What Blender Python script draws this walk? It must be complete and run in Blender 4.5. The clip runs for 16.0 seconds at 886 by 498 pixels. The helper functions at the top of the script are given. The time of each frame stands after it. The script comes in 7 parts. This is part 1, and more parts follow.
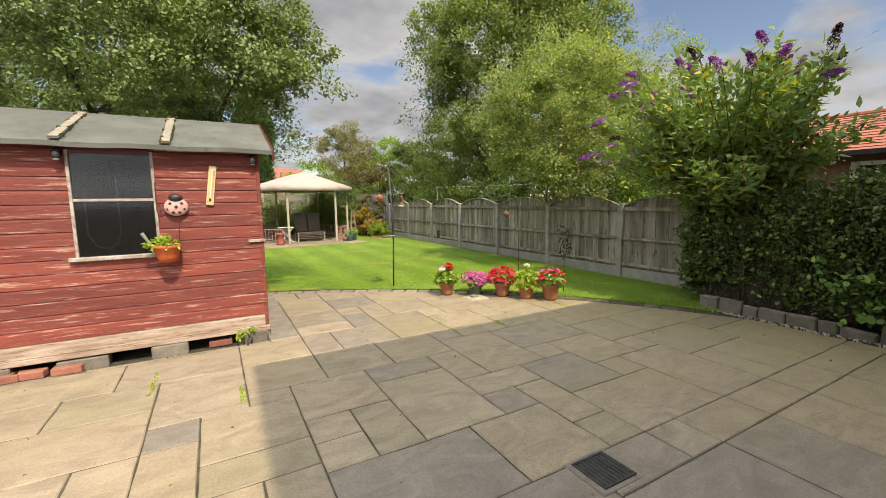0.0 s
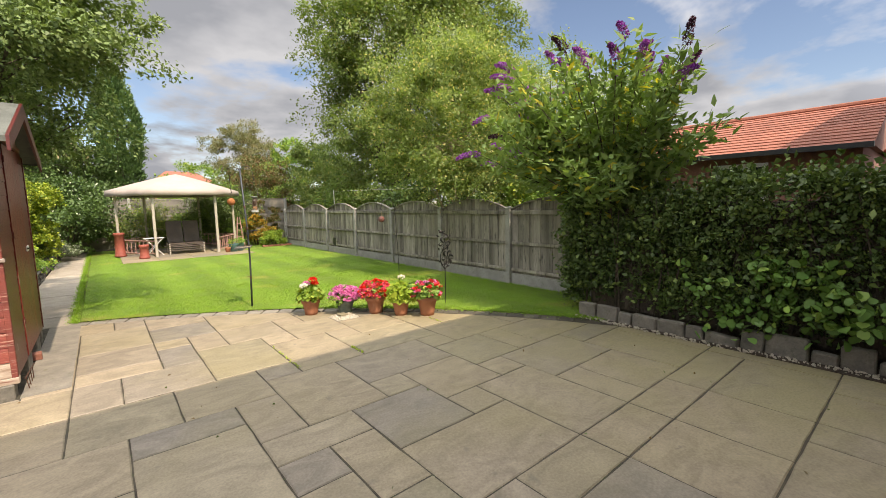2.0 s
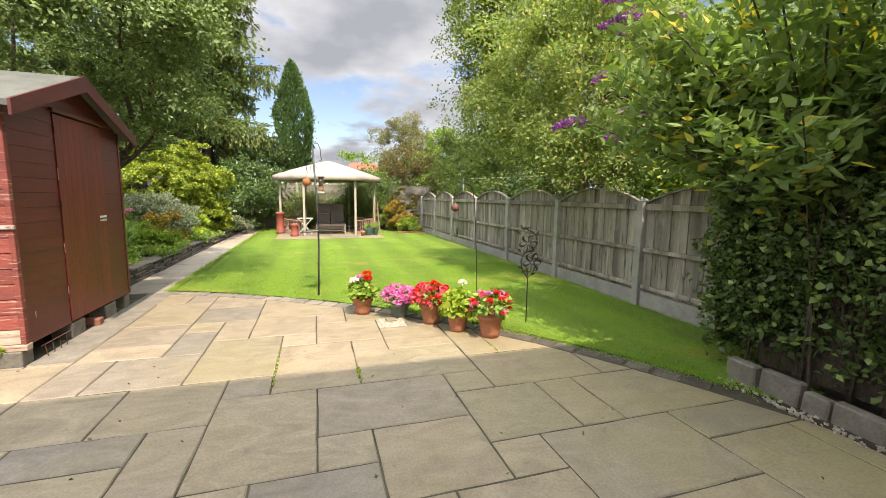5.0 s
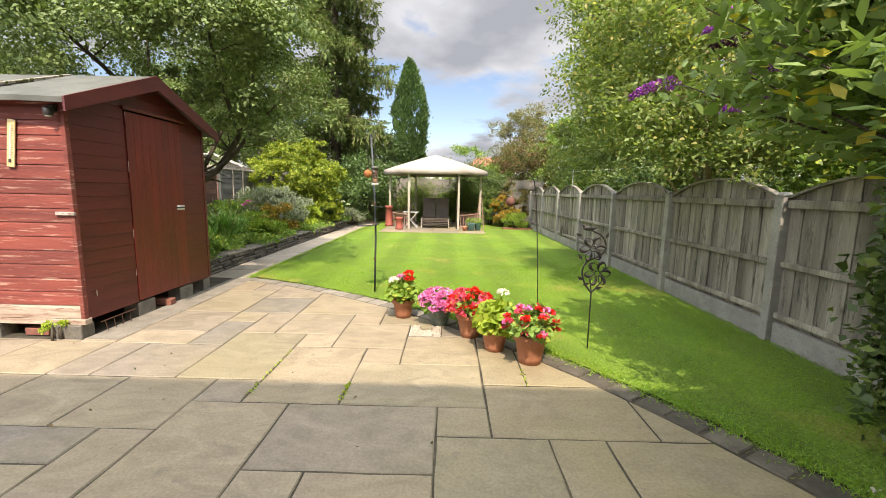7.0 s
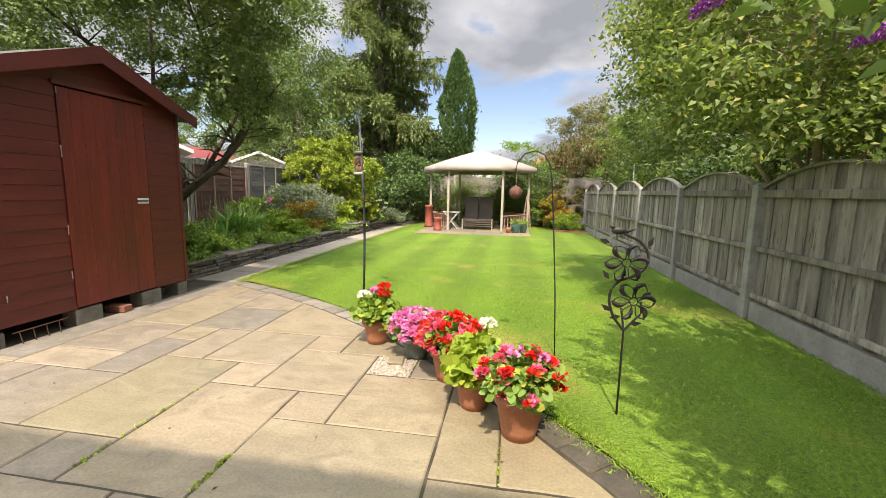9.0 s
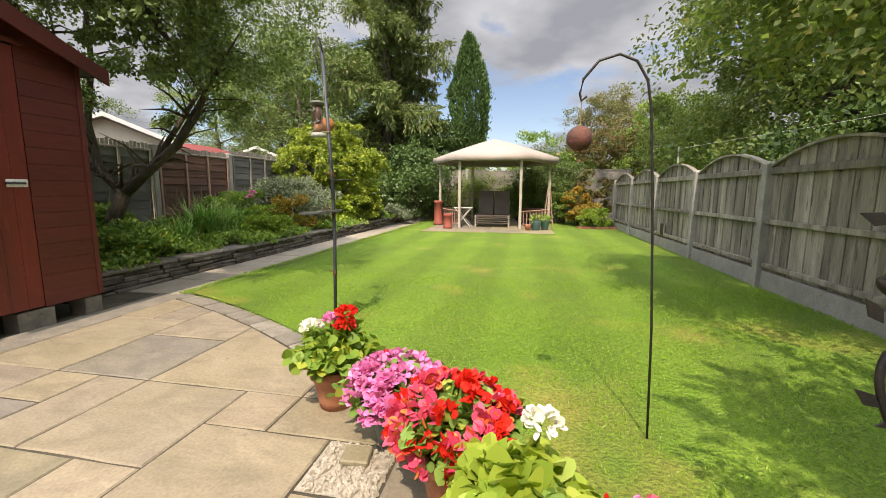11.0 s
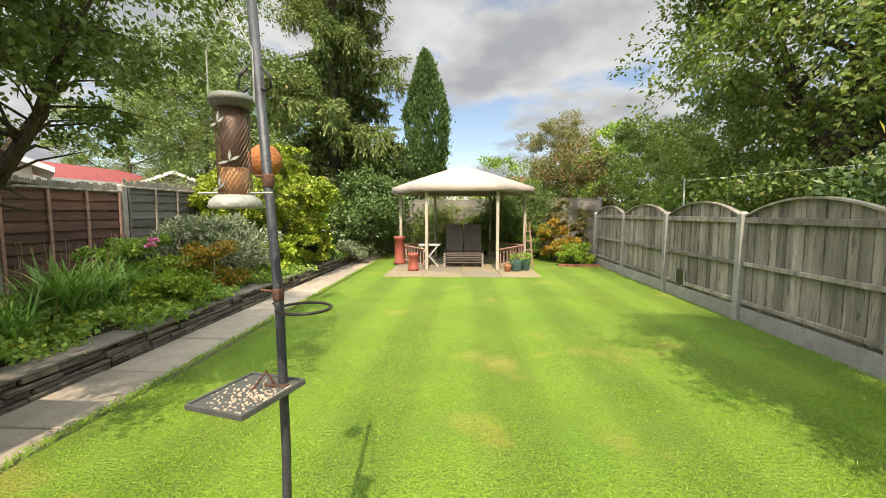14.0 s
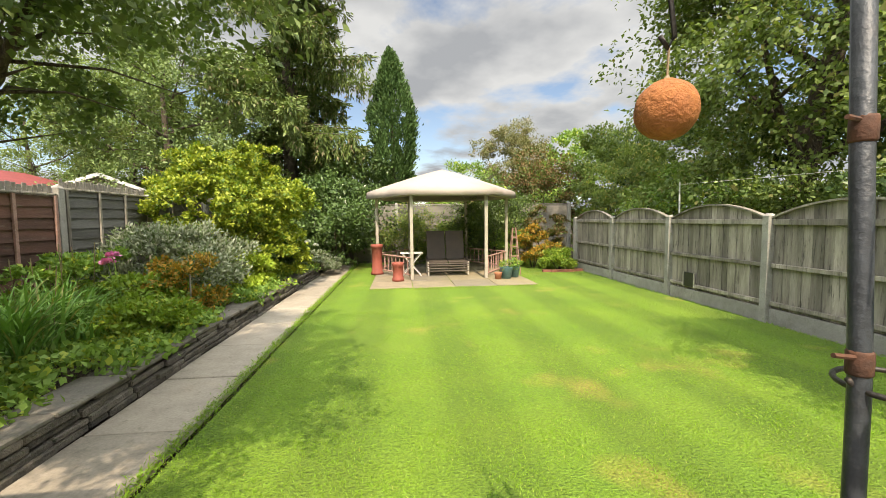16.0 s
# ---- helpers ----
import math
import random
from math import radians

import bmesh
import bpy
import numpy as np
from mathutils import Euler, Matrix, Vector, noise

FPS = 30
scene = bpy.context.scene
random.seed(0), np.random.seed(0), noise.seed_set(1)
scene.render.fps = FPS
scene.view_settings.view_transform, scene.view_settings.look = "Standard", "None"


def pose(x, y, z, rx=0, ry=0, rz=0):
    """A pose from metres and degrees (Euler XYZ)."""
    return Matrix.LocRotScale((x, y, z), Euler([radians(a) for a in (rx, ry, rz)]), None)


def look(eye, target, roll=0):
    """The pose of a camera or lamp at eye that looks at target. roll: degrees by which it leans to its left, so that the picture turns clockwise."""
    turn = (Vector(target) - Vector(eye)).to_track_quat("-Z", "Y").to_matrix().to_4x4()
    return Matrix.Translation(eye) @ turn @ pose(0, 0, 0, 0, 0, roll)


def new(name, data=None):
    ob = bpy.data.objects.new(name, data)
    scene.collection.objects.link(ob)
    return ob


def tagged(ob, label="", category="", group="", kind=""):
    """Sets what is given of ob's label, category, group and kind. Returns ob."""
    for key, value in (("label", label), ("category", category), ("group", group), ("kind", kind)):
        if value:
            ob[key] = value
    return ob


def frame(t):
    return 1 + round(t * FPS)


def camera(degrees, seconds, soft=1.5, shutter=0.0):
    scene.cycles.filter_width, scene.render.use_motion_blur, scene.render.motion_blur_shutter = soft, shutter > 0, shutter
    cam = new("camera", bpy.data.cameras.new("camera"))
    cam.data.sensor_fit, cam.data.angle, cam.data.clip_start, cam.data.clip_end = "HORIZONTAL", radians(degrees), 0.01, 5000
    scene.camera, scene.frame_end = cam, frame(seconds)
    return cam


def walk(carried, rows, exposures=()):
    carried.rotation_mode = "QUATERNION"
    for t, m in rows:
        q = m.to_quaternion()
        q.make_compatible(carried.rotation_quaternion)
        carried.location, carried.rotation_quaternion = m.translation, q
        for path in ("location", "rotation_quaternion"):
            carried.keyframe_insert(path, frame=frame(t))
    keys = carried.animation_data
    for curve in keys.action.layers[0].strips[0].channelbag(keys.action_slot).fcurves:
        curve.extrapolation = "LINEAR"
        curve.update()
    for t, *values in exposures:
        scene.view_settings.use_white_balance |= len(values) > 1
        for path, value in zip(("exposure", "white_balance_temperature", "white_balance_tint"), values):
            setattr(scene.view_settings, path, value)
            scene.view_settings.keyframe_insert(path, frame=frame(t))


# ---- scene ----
cam = camera(94.3, 16.0, 0.5)
METRES, EYE, TILT, LEAN, TURN = 9.75, 1.46, 0.0, 0.0, -29.1
ROWS = [
    (0.0, 0.0, 0.0, 0.0, -0.09, -6.8, 0.79),
    (0.5, 0.0139, 0.0195, -0.001, -1.19, -6.51, 0.83),
    (1.0, 0.0292, 0.0345, -0.0026, -3.99, -6.38, 0.99),
    (1.5, 0.0568, 0.0512, -0.0037, -7.56, -6.33, 1.12),
    (2.0, 0.0827, 0.0692, -0.0037, -10.7, -6.27, 1.17),
    (2.5, 0.107, 0.0984, -0.0041, -11.86, -6.17, 1.0),
    (3.0, 0.1227, 0.1229, -0.006, -10.33, -6.13, 0.68),
    (3.5, 0.1419, 0.143, -0.0069, -6.51, -6.22, 0.19),
    (4.0, 0.1615, 0.1626, -0.0107, -0.69, -6.5, -0.22),
    (4.5, 0.1788, 0.1817, -0.0093, 5.73, -6.84, -0.6),
    (5.0, 0.1941, 0.2002, -0.0123, 12.02, -7.19, -0.83),
    (7.5, 0.2593, 0.323, -0.0162, 32.77, -8.13, -1.09),
    (8.0, 0.2589, 0.3567, -0.0194, 35.1, -8.07, -1.13),
    (8.5, 0.2562, 0.3856, -0.0214, 36.99, -8.03, -1.11),
    (9.0, 0.2505, 0.4176, -0.0243, 38.43, -8.03, -1.07),
    (9.5, 0.2375, 0.4436, -0.0299, 39.52, -8.14, -0.96),
    (12.0, 0.113, 0.5938, -0.0479, 40.2, -7.62, -0.29),
    (12.5, 0.0866, 0.624, -0.0363, 38.54, -6.92, -0.17),
    (13.0, 0.06, 0.6374, -0.0195, 36.44, -6.19, -0.07),
    (13.5, 0.035, 0.6383, -0.0112, 34.3, -5.56, 0.06),
    (14.0, 0.0109, 0.6379, -0.011, 32.14, -5.04, 0.12),
    (14.5, -0.0177, 0.6342, -0.0113, 29.9, -4.55, 0.25),
    (15.0, -0.0491, 0.6249, -0.0112, 27.61, -4.23, 0.37),
    (15.5, -0.0814, 0.6267, -0.0124, 25.27, -4.1, 0.52),
    (16.0, -0.1161, 0.6362, -0.0134, 23.37, -4.11, 0.64),
]
walk(cam, [(t, pose(0, 0, EYE, TILT, LEAN, TURN) @ pose(METRES * x, METRES * y, METRES * z, 90 + pitch, roll, yaw)) for t, x, y, z, yaw, pitch, roll in ROWS], [(0.0, 0.22, 8200, 16.0), (2.0, 0.40, 8000, 17.0), (5.0, 0.67, 7800, 17.0), (9.7, 0.46, 7700, 18.0), (11.8, 0.27, 7900, 18.0), (12.6, 0.51, 8000, 15.0), (16.0, 0.57, 8200, 13.0)])


# ---- world, sun ----
world = bpy.data.worlds.new("sky")
scene.world = world
world.use_nodes = True
wn, wl = world.node_tree.nodes, world.node_tree.links
wn.clear()


def wnode(kind, **values):
    n = wn.new(kind)
    for k, v in values.items():
        n.inputs[k.replace("_", " ")].default_value = v
    return n


sky = wn.new("ShaderNodeTexSky")
sky.sky_type, sky.sun_disc = "NISHITA", False
sky.sun_elevation, sky.sun_rotation = radians(53.7), radians(182.5)
sky.air_density, sky.dust_density, sky.ozone_density = 1.0, 0.3, 4.0
co = wn.new("ShaderNodeTexCoord")
sep = wn.new("ShaderNodeSeparateXYZ")
wl.new(co.outputs["Generated"], sep.inputs[0])
zz = wn.new("ShaderNodeMath"); zz.operation = "ADD"; zz.inputs[1].default_value = 0.22
wl.new(sep.outputs[2], zz.inputs[0])
zm = wn.new("ShaderNodeMath"); zm.operation = "MAXIMUM"; zm.inputs[1].default_value = 0.1
wl.new(zz.outputs[0], zm.inputs[0])
dx = wn.new("ShaderNodeMath"); dx.operation = "DIVIDE"
dy = wn.new("ShaderNodeMath"); dy.operation = "DIVIDE"
wl.new(sep.outputs[0], dx.inputs[0]); wl.new(zm.outputs[0], dx.inputs[1])
wl.new(sep.outputs[1], dy.inputs[0]); wl.new(zm.outputs[0], dy.inputs[1])
com = wn.new("ShaderNodeCombineXYZ")
wl.new(dx.outputs[0], com.inputs[0]); wl.new(dy.outputs[0], com.inputs[1])
com.inputs[2].default_value = 3.7
n1 = wnode("ShaderNodeTexNoise", Scale=0.95, Detail=7.0, Roughness=0.55, Distortion=0.15)
n2 = wnode("ShaderNodeTexNoise", Scale=1.9, Detail=5.0, Roughness=0.5)
wl.new(com.outputs[0], n1.inputs["Vector"]); wl.new(com.outputs[0], n2.inputs["Vector"])
cover = wn.new("ShaderNodeValToRGB")
cover.color_ramp.elements[0].position, cover.color_ramp.elements[1].position = 0.425, 0.50
wl.new(n1.outputs["Fac"], cover.inputs[0])
shade = wn.new("ShaderNodeValToRGB")
shade.color_ramp.elements[0].position, shade.color_ramp.elements[0].color = 0.42, (0.92, 1.06, 1.24, 1)
shade.color_ramp.elements[1].position, shade.color_ramp.elements[1].color = 0.62, (0.52, 0.62, 0.77, 1)
wl.new(n2.outputs["Fac"], shade.inputs[0])
b_sky, b_cloud = wn.new("ShaderNodeBackground"), wn.new("ShaderNodeBackground")
b_sky.inputs[1].default_value, b_cloud.inputs[1].default_value = 0.13, 0.95
# clouds glow more towards the sun
way = wn.new("ShaderNodeVectorMath"); way.operation = "DOT_PRODUCT"
way.inputs[1].default_value = (0.05, -0.57, 0.82)
wl.new(co.outputs["Generated"], way.inputs[0])
glow = wn.new("ShaderNodeMapRange")
glow.inputs[1].default_value, glow.inputs[2].default_value, glow.inputs[3].default_value, glow.inputs[4].default_value = 0.1, 1.0, 0.50, 3.0
wl.new(way.outputs["Value"], glow.inputs[0])
wl.new(glow.outputs[0], b_cloud.inputs[1])
wl.new(sky.outputs[0], b_sky.inputs[0]); wl.new(shade.outputs[0], b_cloud.inputs[0])
wmix = wn.new("ShaderNodeMixShader")
wl.new(cover.outputs[0], wmix.inputs[0]); wl.new(b_sky.outputs[0], wmix.inputs[1]); wl.new(b_cloud.outputs[0], wmix.inputs[2])
wout = wn.new("ShaderNodeOutputWorld")
wl.new(wmix.outputs[0], wout.inputs[0])

sun = new("sun", bpy.data.lights.new("sun", "SUN"))
sun.data.energy, sun.data.angle, sun.data.color = 4.4, radians(0.53), (1.0, 0.94, 0.85)
sun.matrix_world = look((0, 0, 30), (-0.95, 22.0, 0))


# ---- materials ----
def nodes_of(name):
    m = bpy.data.materials.new(name)
    m.use_nodes = True
    return m, m.node_tree.nodes, m.node_tree.links, m.node_tree.nodes["Principled BSDF"]


def mix_rgb(nodes, links, fac, a, b, mode="MIX"):
    n = nodes.new("ShaderNodeMix")
    n.data_type, n.blend_type = "RGBA", mode
    for sock, v in ((n.inputs[0], fac), (n.inputs[6], a), (n.inputs[7], b)):
        if isinstance(v, bpy.types.NodeSocket):
            links.new(v, sock)
        elif isinstance(v, (int, float)):
            sock.default_value = v
        else:
            sock.default_value = (*v, 1)
    return n.outputs[2]


def noise_fac(nodes, links, vec, scale, lo=0.35, hi=0.65, detail=4.0, stretch=None, rough=0.55):
    if stretch:
        mp = nodes.new("ShaderNodeMapping")
        mp.inputs["Scale"].default_value = stretch
        links.new(vec, mp.inputs[0])
        vec = mp.outputs[0]
    n = nodes.new("ShaderNodeTexNoise")
    n.inputs["Scale"].default_value, n.inputs["Detail"].default_value, n.inputs["Roughness"].default_value = scale, detail, rough
    links.new(vec, n.inputs["Vector"])
    r = nodes.new("ShaderNodeMapRange")
    r.inputs[1].default_value, r.inputs[2].default_value = lo, hi
    links.new(n.outputs["Fac"], r.inputs[0])
    return r.outputs[0]


def bump(nodes, links, bsdf, height, strength=0.3, distance=0.01):
    b = nodes.new("ShaderNodeBump")
    b.inputs["Strength"].default_value, b.inputs["Distance"].default_value = strength, distance
    links.new(height, b.inputs["Height"])
    links.new(b.outputs[0], bsdf.inputs["Normal"])


def surface(name, a, b, c=None, scale=6.0, fine=60.0, rough=0.8, metal=0.0, vary=0.0, stretch=None, relief=0.25, spots=0.5, depth=0.004):
    """Two-scale mottled surface: a and b mingle in blotches, c shows in small marks; vary: lightness from piece to piece."""
    m, n, l, p = nodes_of(name)
    geo = n.new("ShaderNodeNewGeometry")
    vec = geo.outputs["Position"]
    f1 = noise_fac(n, l, vec, scale, stretch=stretch)
    f2 = noise_fac(n, l, vec, fine, 0.3, 0.7, stretch=stretch)
    col = mix_rgb(n, l, f1, a, b)
    if c:
        f3 = noise_fac(n, l, vec, scale * 2.7, 0.56, 0.68, stretch=stretch, rough=0.7)
        mu = n.new("ShaderNodeMath"); mu.operation = "MULTIPLY"; mu.inputs[1].default_value = spots
        l.new(f3, mu.inputs[0])
        col = mix_rgb(n, l, mu.outputs[0], col, c)
    gr = n.new("ShaderNodeMapRange")
    gr.inputs[3].default_value, gr.inputs[4].default_value = 0.86, 1.12
    l.new(f2, gr.inputs[0])
    col = mix_rgb(n, l, 1.0, col, gr.outputs[0], "MULTIPLY")
    if vary:
        oi = n.new("ShaderNodeObjectInfo")
        vr = n.new("ShaderNodeMapRange")
        vr.inputs[3].default_value, vr.inputs[4].default_value = 1 - vary, 1 + vary
        l.new(oi.outputs["Random"], vr.inputs[0])
        col = mix_rgb(n, l, 1.0, col, vr.outputs[0], "MULTIPLY")
    l.new(col, p.inputs["Base Color"])
    p.inputs["Roughness"].default_value, p.inputs["Metallic"].default_value = rough, metal
    if relief:
        bump(n, l, p, f2, relief, depth)
    return m


def leafy(name, a, b, c=None, share=0.15, trans=0.35, rough=0.5, blotch=1.2):
    """Leaves: colour differs from leaf to leaf and in drifts; some light passes through."""
    m, n, l, p = nodes_of(name)
    geo = n.new("ShaderNodeNewGeometry")
    rnd = geo.outputs["Random Per Island"]
    f = noise_fac(n, l, geo.outputs["Position"], blotch, 0.35, 0.65, 2.0)
    mixf = n.new("ShaderNodeMath"); mixf.operation = "MULTIPLY_ADD"
    mixf.inputs[1].default_value = 0.72
    l.new(rnd, mixf.inputs[0])
    hf = n.new("ShaderNodeMath"); hf.operation = "MULTIPLY"; hf.inputs[1].default_value = 0.28
    l.new(f, hf.inputs[0]); l.new(hf.outputs[0], mixf.inputs[2])
    col = mix_rgb(n, l, mixf.outputs[0], a, b)
    if c:
        st = n.new("ShaderNodeMath"); st.operation = "FRACT"
        sm = n.new("ShaderNodeMath"); sm.operation = "MULTIPLY"; sm.inputs[1].default_value = 37.0
        l.new(rnd, sm.inputs[0]); l.new(sm.outputs[0], st.inputs[0])
        lt = n.new("ShaderNodeMath"); lt.operation = "LESS_THAN"; lt.inputs[1].default_value = share
        l.new(st.outputs[0], lt.inputs[0])
        col = mix_rgb(n, l, lt.outputs[0], col, c)
    l.new(col, p.inputs["Base Color"])
    p.inputs["Roughness"].default_value = rough
    p.inputs["Specular IOR Level"].default_value = 0.28
    tr = n.new("ShaderNodeBsdfTranslucent")
    l.new(mix_rgb(n, l, 1.0, col, (1.5, 1.6, 0.7), "MULTIPLY"), tr.inputs[0])
    ms = n.new("ShaderNodeMixShader")
    ms.inputs[0].default_value = trans * 0.6
    l.new(p.outputs[0], ms.inputs[1]); l.new(tr.outputs[0], ms.inputs[2])
    l.new(ms.outputs[0], n["Material Output"].inputs[0])
    return m


M = {}
M["slab"] = None
M["joint"] = surface("joint_mortar", (0.036, 0.031, 0.022), (0.085, 0.072, 0.048), (0.048, 0.08, 0.016), 5, 70, 0.95)
M["sett"] = surface("grey_sett", (0.23, 0.207, 0.168), (0.161, 0.146, 0.121), (0.115, 0.123, 0.063), 6, 60, 0.85, vary=0.22)
M["path"] = surface("path_slab", (0.36, 0.315, 0.255), (0.29, 0.255, 0.205), (0.172, 0.156, 0.119), 4, 50, 0.85, vary=0.12)
M["stone"] = surface("wall_stone", (0.15, 0.13, 0.105), (0.08, 0.072, 0.06), (0.08, 0.095, 0.045), 9, 60, 0.9, vary=0.35, relief=0.6, depth=0.01)
M["capstone"] = surface("cap_stone", (0.19, 0.172, 0.145), (0.12, 0.11, 0.094), (0.07, 0.08, 0.04), 6, 50, 0.85, vary=0.15)
M["kerb"] = surface("edging_stone", (0.20, 0.18, 0.145), (0.13, 0.12, 0.10), (0.08, 0.085, 0.05), 7, 60, 0.9, vary=0.2, relief=0.5)
M["soil"] = surface("soil", (0.05, 0.036, 0.024), (0.085, 0.06, 0.04), (0.12, 0.10, 0.07), 12, 80, 0.98, relief=0.8, depth=0.02)
M["gravel"] = surface("gravel", (0.60, 0.54, 0.43), (0.40, 0.36, 0.28), (0.78, 0.72, 0.60), 40, 160, 0.9, relief=0.8, depth=0.01)
M["fence"] = surface("weathered_board", (0.36, 0.325, 0.275), (0.175, 0.157, 0.13), (0.05, 0.046, 0.038), 3.4, 34, 0.88, vary=0.30, stretch=(2.2, 2.2, 0.30), relief=0.6, spots=0.8)
M["fence_brown"] = surface("brown_lap_board", (0.16, 0.075, 0.052), (0.10, 0.055, 0.042), (0.22, 0.16, 0.13), 2.5, 40, 0.85, vary=0.25, stretch=(0.4, 0.4, 2), relief=0.4)
M["fence_grey"] = surface("grey_lap_board", (0.16, 0.155, 0.14), (0.11, 0.105, 0.095), (0.08, 0.085, 0.07), 2.5, 40, 0.88, vary=0.2, stretch=(0.4, 0.4, 2))
M["concrete"] = surface("concrete", (0.36, 0.35, 0.32), (0.27, 0.26, 0.235), (0.18, 0.18, 0.14), 5, 90, 0.9, vary=0.08)
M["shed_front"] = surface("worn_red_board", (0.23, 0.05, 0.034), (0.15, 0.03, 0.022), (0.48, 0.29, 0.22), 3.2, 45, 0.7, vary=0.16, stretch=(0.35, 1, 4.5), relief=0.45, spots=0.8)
# gable and door reds hold the shade of that wall, darker than the front
M["shed_side"] = surface("shade_dark_red_board", (0.115, 0.018, 0.015), (0.085, 0.014, 0.012), (0.15, 0.03, 0.022), 2.0, 40, 0.42, vary=0.03, stretch=(1, 0.4, 3), relief=0.2)
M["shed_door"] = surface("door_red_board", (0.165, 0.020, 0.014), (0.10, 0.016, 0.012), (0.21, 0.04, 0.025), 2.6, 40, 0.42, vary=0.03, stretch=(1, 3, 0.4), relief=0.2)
M["bare_wood"] = surface("bare_worn_wood", (0.46, 0.38, 0.30), (0.25, 0.17, 0.12), (0.17, 0.05, 0.036), 6, 50, 0.85, stretch=(0.4, 1, 4), spots=0.9)
M["pale_fence"] = surface("pale_lap_board", (0.29, 0.265, 0.225), (0.20, 0.185, 0.16), (0.13, 0.12, 0.10), 3, 40, 0.88, vary=0.15, stretch=(0.4, 0.4, 2))
# setts by the pots: soil stain and dappled shade both put into the colour
M["sett_shade_soiled"] = surface("shaded_soiled_sett", (0.12, 0.105, 0.08), (0.075, 0.068, 0.052), (0.07, 0.085, 0.03), 9, 60, 0.92, vary=0.3)
M["twig_pale"] = surface("pale_twig", (0.40, 0.33, 0.20), (0.27, 0.22, 0.13), None, 20, 80, 0.85)
M["white_wood"] = surface("flaked_white_wood", (0.44, 0.41, 0.37), (0.27, 0.22, 0.18), (0.16, 0.07, 0.05), 14, 60, 0.8, spots=0.9)
M["felt"] = surface("roof_felt", (0.125, 0.135, 0.118), (0.09, 0.098, 0.086), (0.05, 0.054, 0.046), 3, 140, 0.95, relief=0.4)
M["felt_strip"] = surface("felt_batten", (0.30, 0.27, 0.21), (0.21, 0.19, 0.15), (0.07, 0.08, 0.03), 12, 80, 0.95)
M["moss"] = surface("moss", (0.04, 0.05, 0.012), (0.075, 0.08, 0.02), None, 30, 120, 1.0, relief=0.8, depth=0.01)
M["brick"] = surface("red_brick", (0.30, 0.12, 0.08), (0.22, 0.085, 0.06), (0.34, 0.2, 0.14), 8, 80, 0.9, vary=0.2)
M["terracotta"] = surface("terracotta", (0.391, 0.162, 0.085), (0.323, 0.123, 0.0638), (0.425, 0.238, 0.162), 9, 90, 0.75, vary=0.08, relief=0.15)
M["canopy"] = surface("canopy_cloth", (0.40, 0.34, 0.30), (0.355, 0.305, 0.27), None, 2, 120, 0.85, relief=0.1)
M["post_cream"] = surface("cream_paint", (0.425, 0.391, 0.323), (0.357, 0.323, 0.264), (0.289, 0.238, 0.187), 6, 60, 0.6)
M["rail_pink"] = surface("faded_red_wood", (0.42, 0.25, 0.21), (0.34, 0.19, 0.15), (0.5, 0.4, 0.35), 10, 60, 0.75)
M["lounger"] = surface("brown_sling", (0.085, 0.066, 0.05), (0.065, 0.05, 0.04), None, 4, 150, 0.7)
M["dark_metal"] = surface("dark_metal", (0.03, 0.03, 0.03), (0.05, 0.045, 0.04), (0.12, 0.06, 0.03), 20, 100, 0.5, metal=0.5, spots=0.3)
M["pole"] = surface("blue_grey_pole", (0.055, 0.066, 0.075), (0.035, 0.04, 0.046), (0.12, 0.12, 0.12), 14, 90, 0.5, metal=0.2)
M["rust"] = surface("rusted_bracket", (0.108, 0.0446, 0.0237), (0.066, 0.0319, 0.0203), None, 40, 120, 0.8)
M["coconut"] = surface("coconut_shell", (0.40, 0.15, 0.045), (0.30, 0.105, 0.034), (0.20, 0.07, 0.025), 25, 150, 0.85, relief=0.6, depth=0.004)
M["rust_ball"] = surface("dark_coconut_shell", (0.16, 0.06, 0.04), (0.09, 0.05, 0.045), (0.32, 0.10, 0.05), 18, 150, 0.8, relief=0.5)
M["feeder_grey"] = surface("grey_green_plastic", (0.30, 0.32, 0.28), (0.25, 0.27, 0.235), (0.42, 0.42, 0.38), 20, 120, 0.5)
M["feeder_cap"] = surface("dull_green_plastic", (0.15, 0.165, 0.13), (0.11, 0.12, 0.10), (0.24, 0.25, 0.20), 20, 120, 0.55)
M["mesh_brown"] = surface("brown_wire", (0.16, 0.10, 0.075), (0.12, 0.08, 0.06), None, 40, 120, 0.5, metal=0.4)
M["nuts"] = surface("peanuts", (0.50, 0.27, 0.12), (0.34, 0.17, 0.075), (0.6, 0.42, 0.25), 130, 300, 0.8)
M["tray"] = surface("dark_green_plastic", (0.055, 0.062, 0.058), (0.075, 0.08, 0.075), None, 14, 90, 0.55)
M["seed"] = surface("seed", (0.55, 0.47, 0.36), (0.35, 0.27, 0.18), None, 90, 200, 0.9)
M["teal"] = surface("teal_glaze", (0.10, 0.24, 0.25), (0.08, 0.18, 0.20), (0.2, 0.35, 0.34), 9, 60, 0.4)
M["green_pot"] = surface("mottled_green_pot", (0.10, 0.14, 0.11), (0.17, 0.20, 0.17), (0.05, 0.07, 0.05), 30, 90, 0.4)
M["hang_pot"] = surface("orange_plastic", (0.50, 0.11, 0.03), (0.44, 0.09, 0.025), None, 8, 60, 0.5)
M["chimney_pot"] = surface("clay_chimney_pot", (0.32, 0.08, 0.056), (0.264, 0.068, 0.048), None, 8, 60, 0.7)
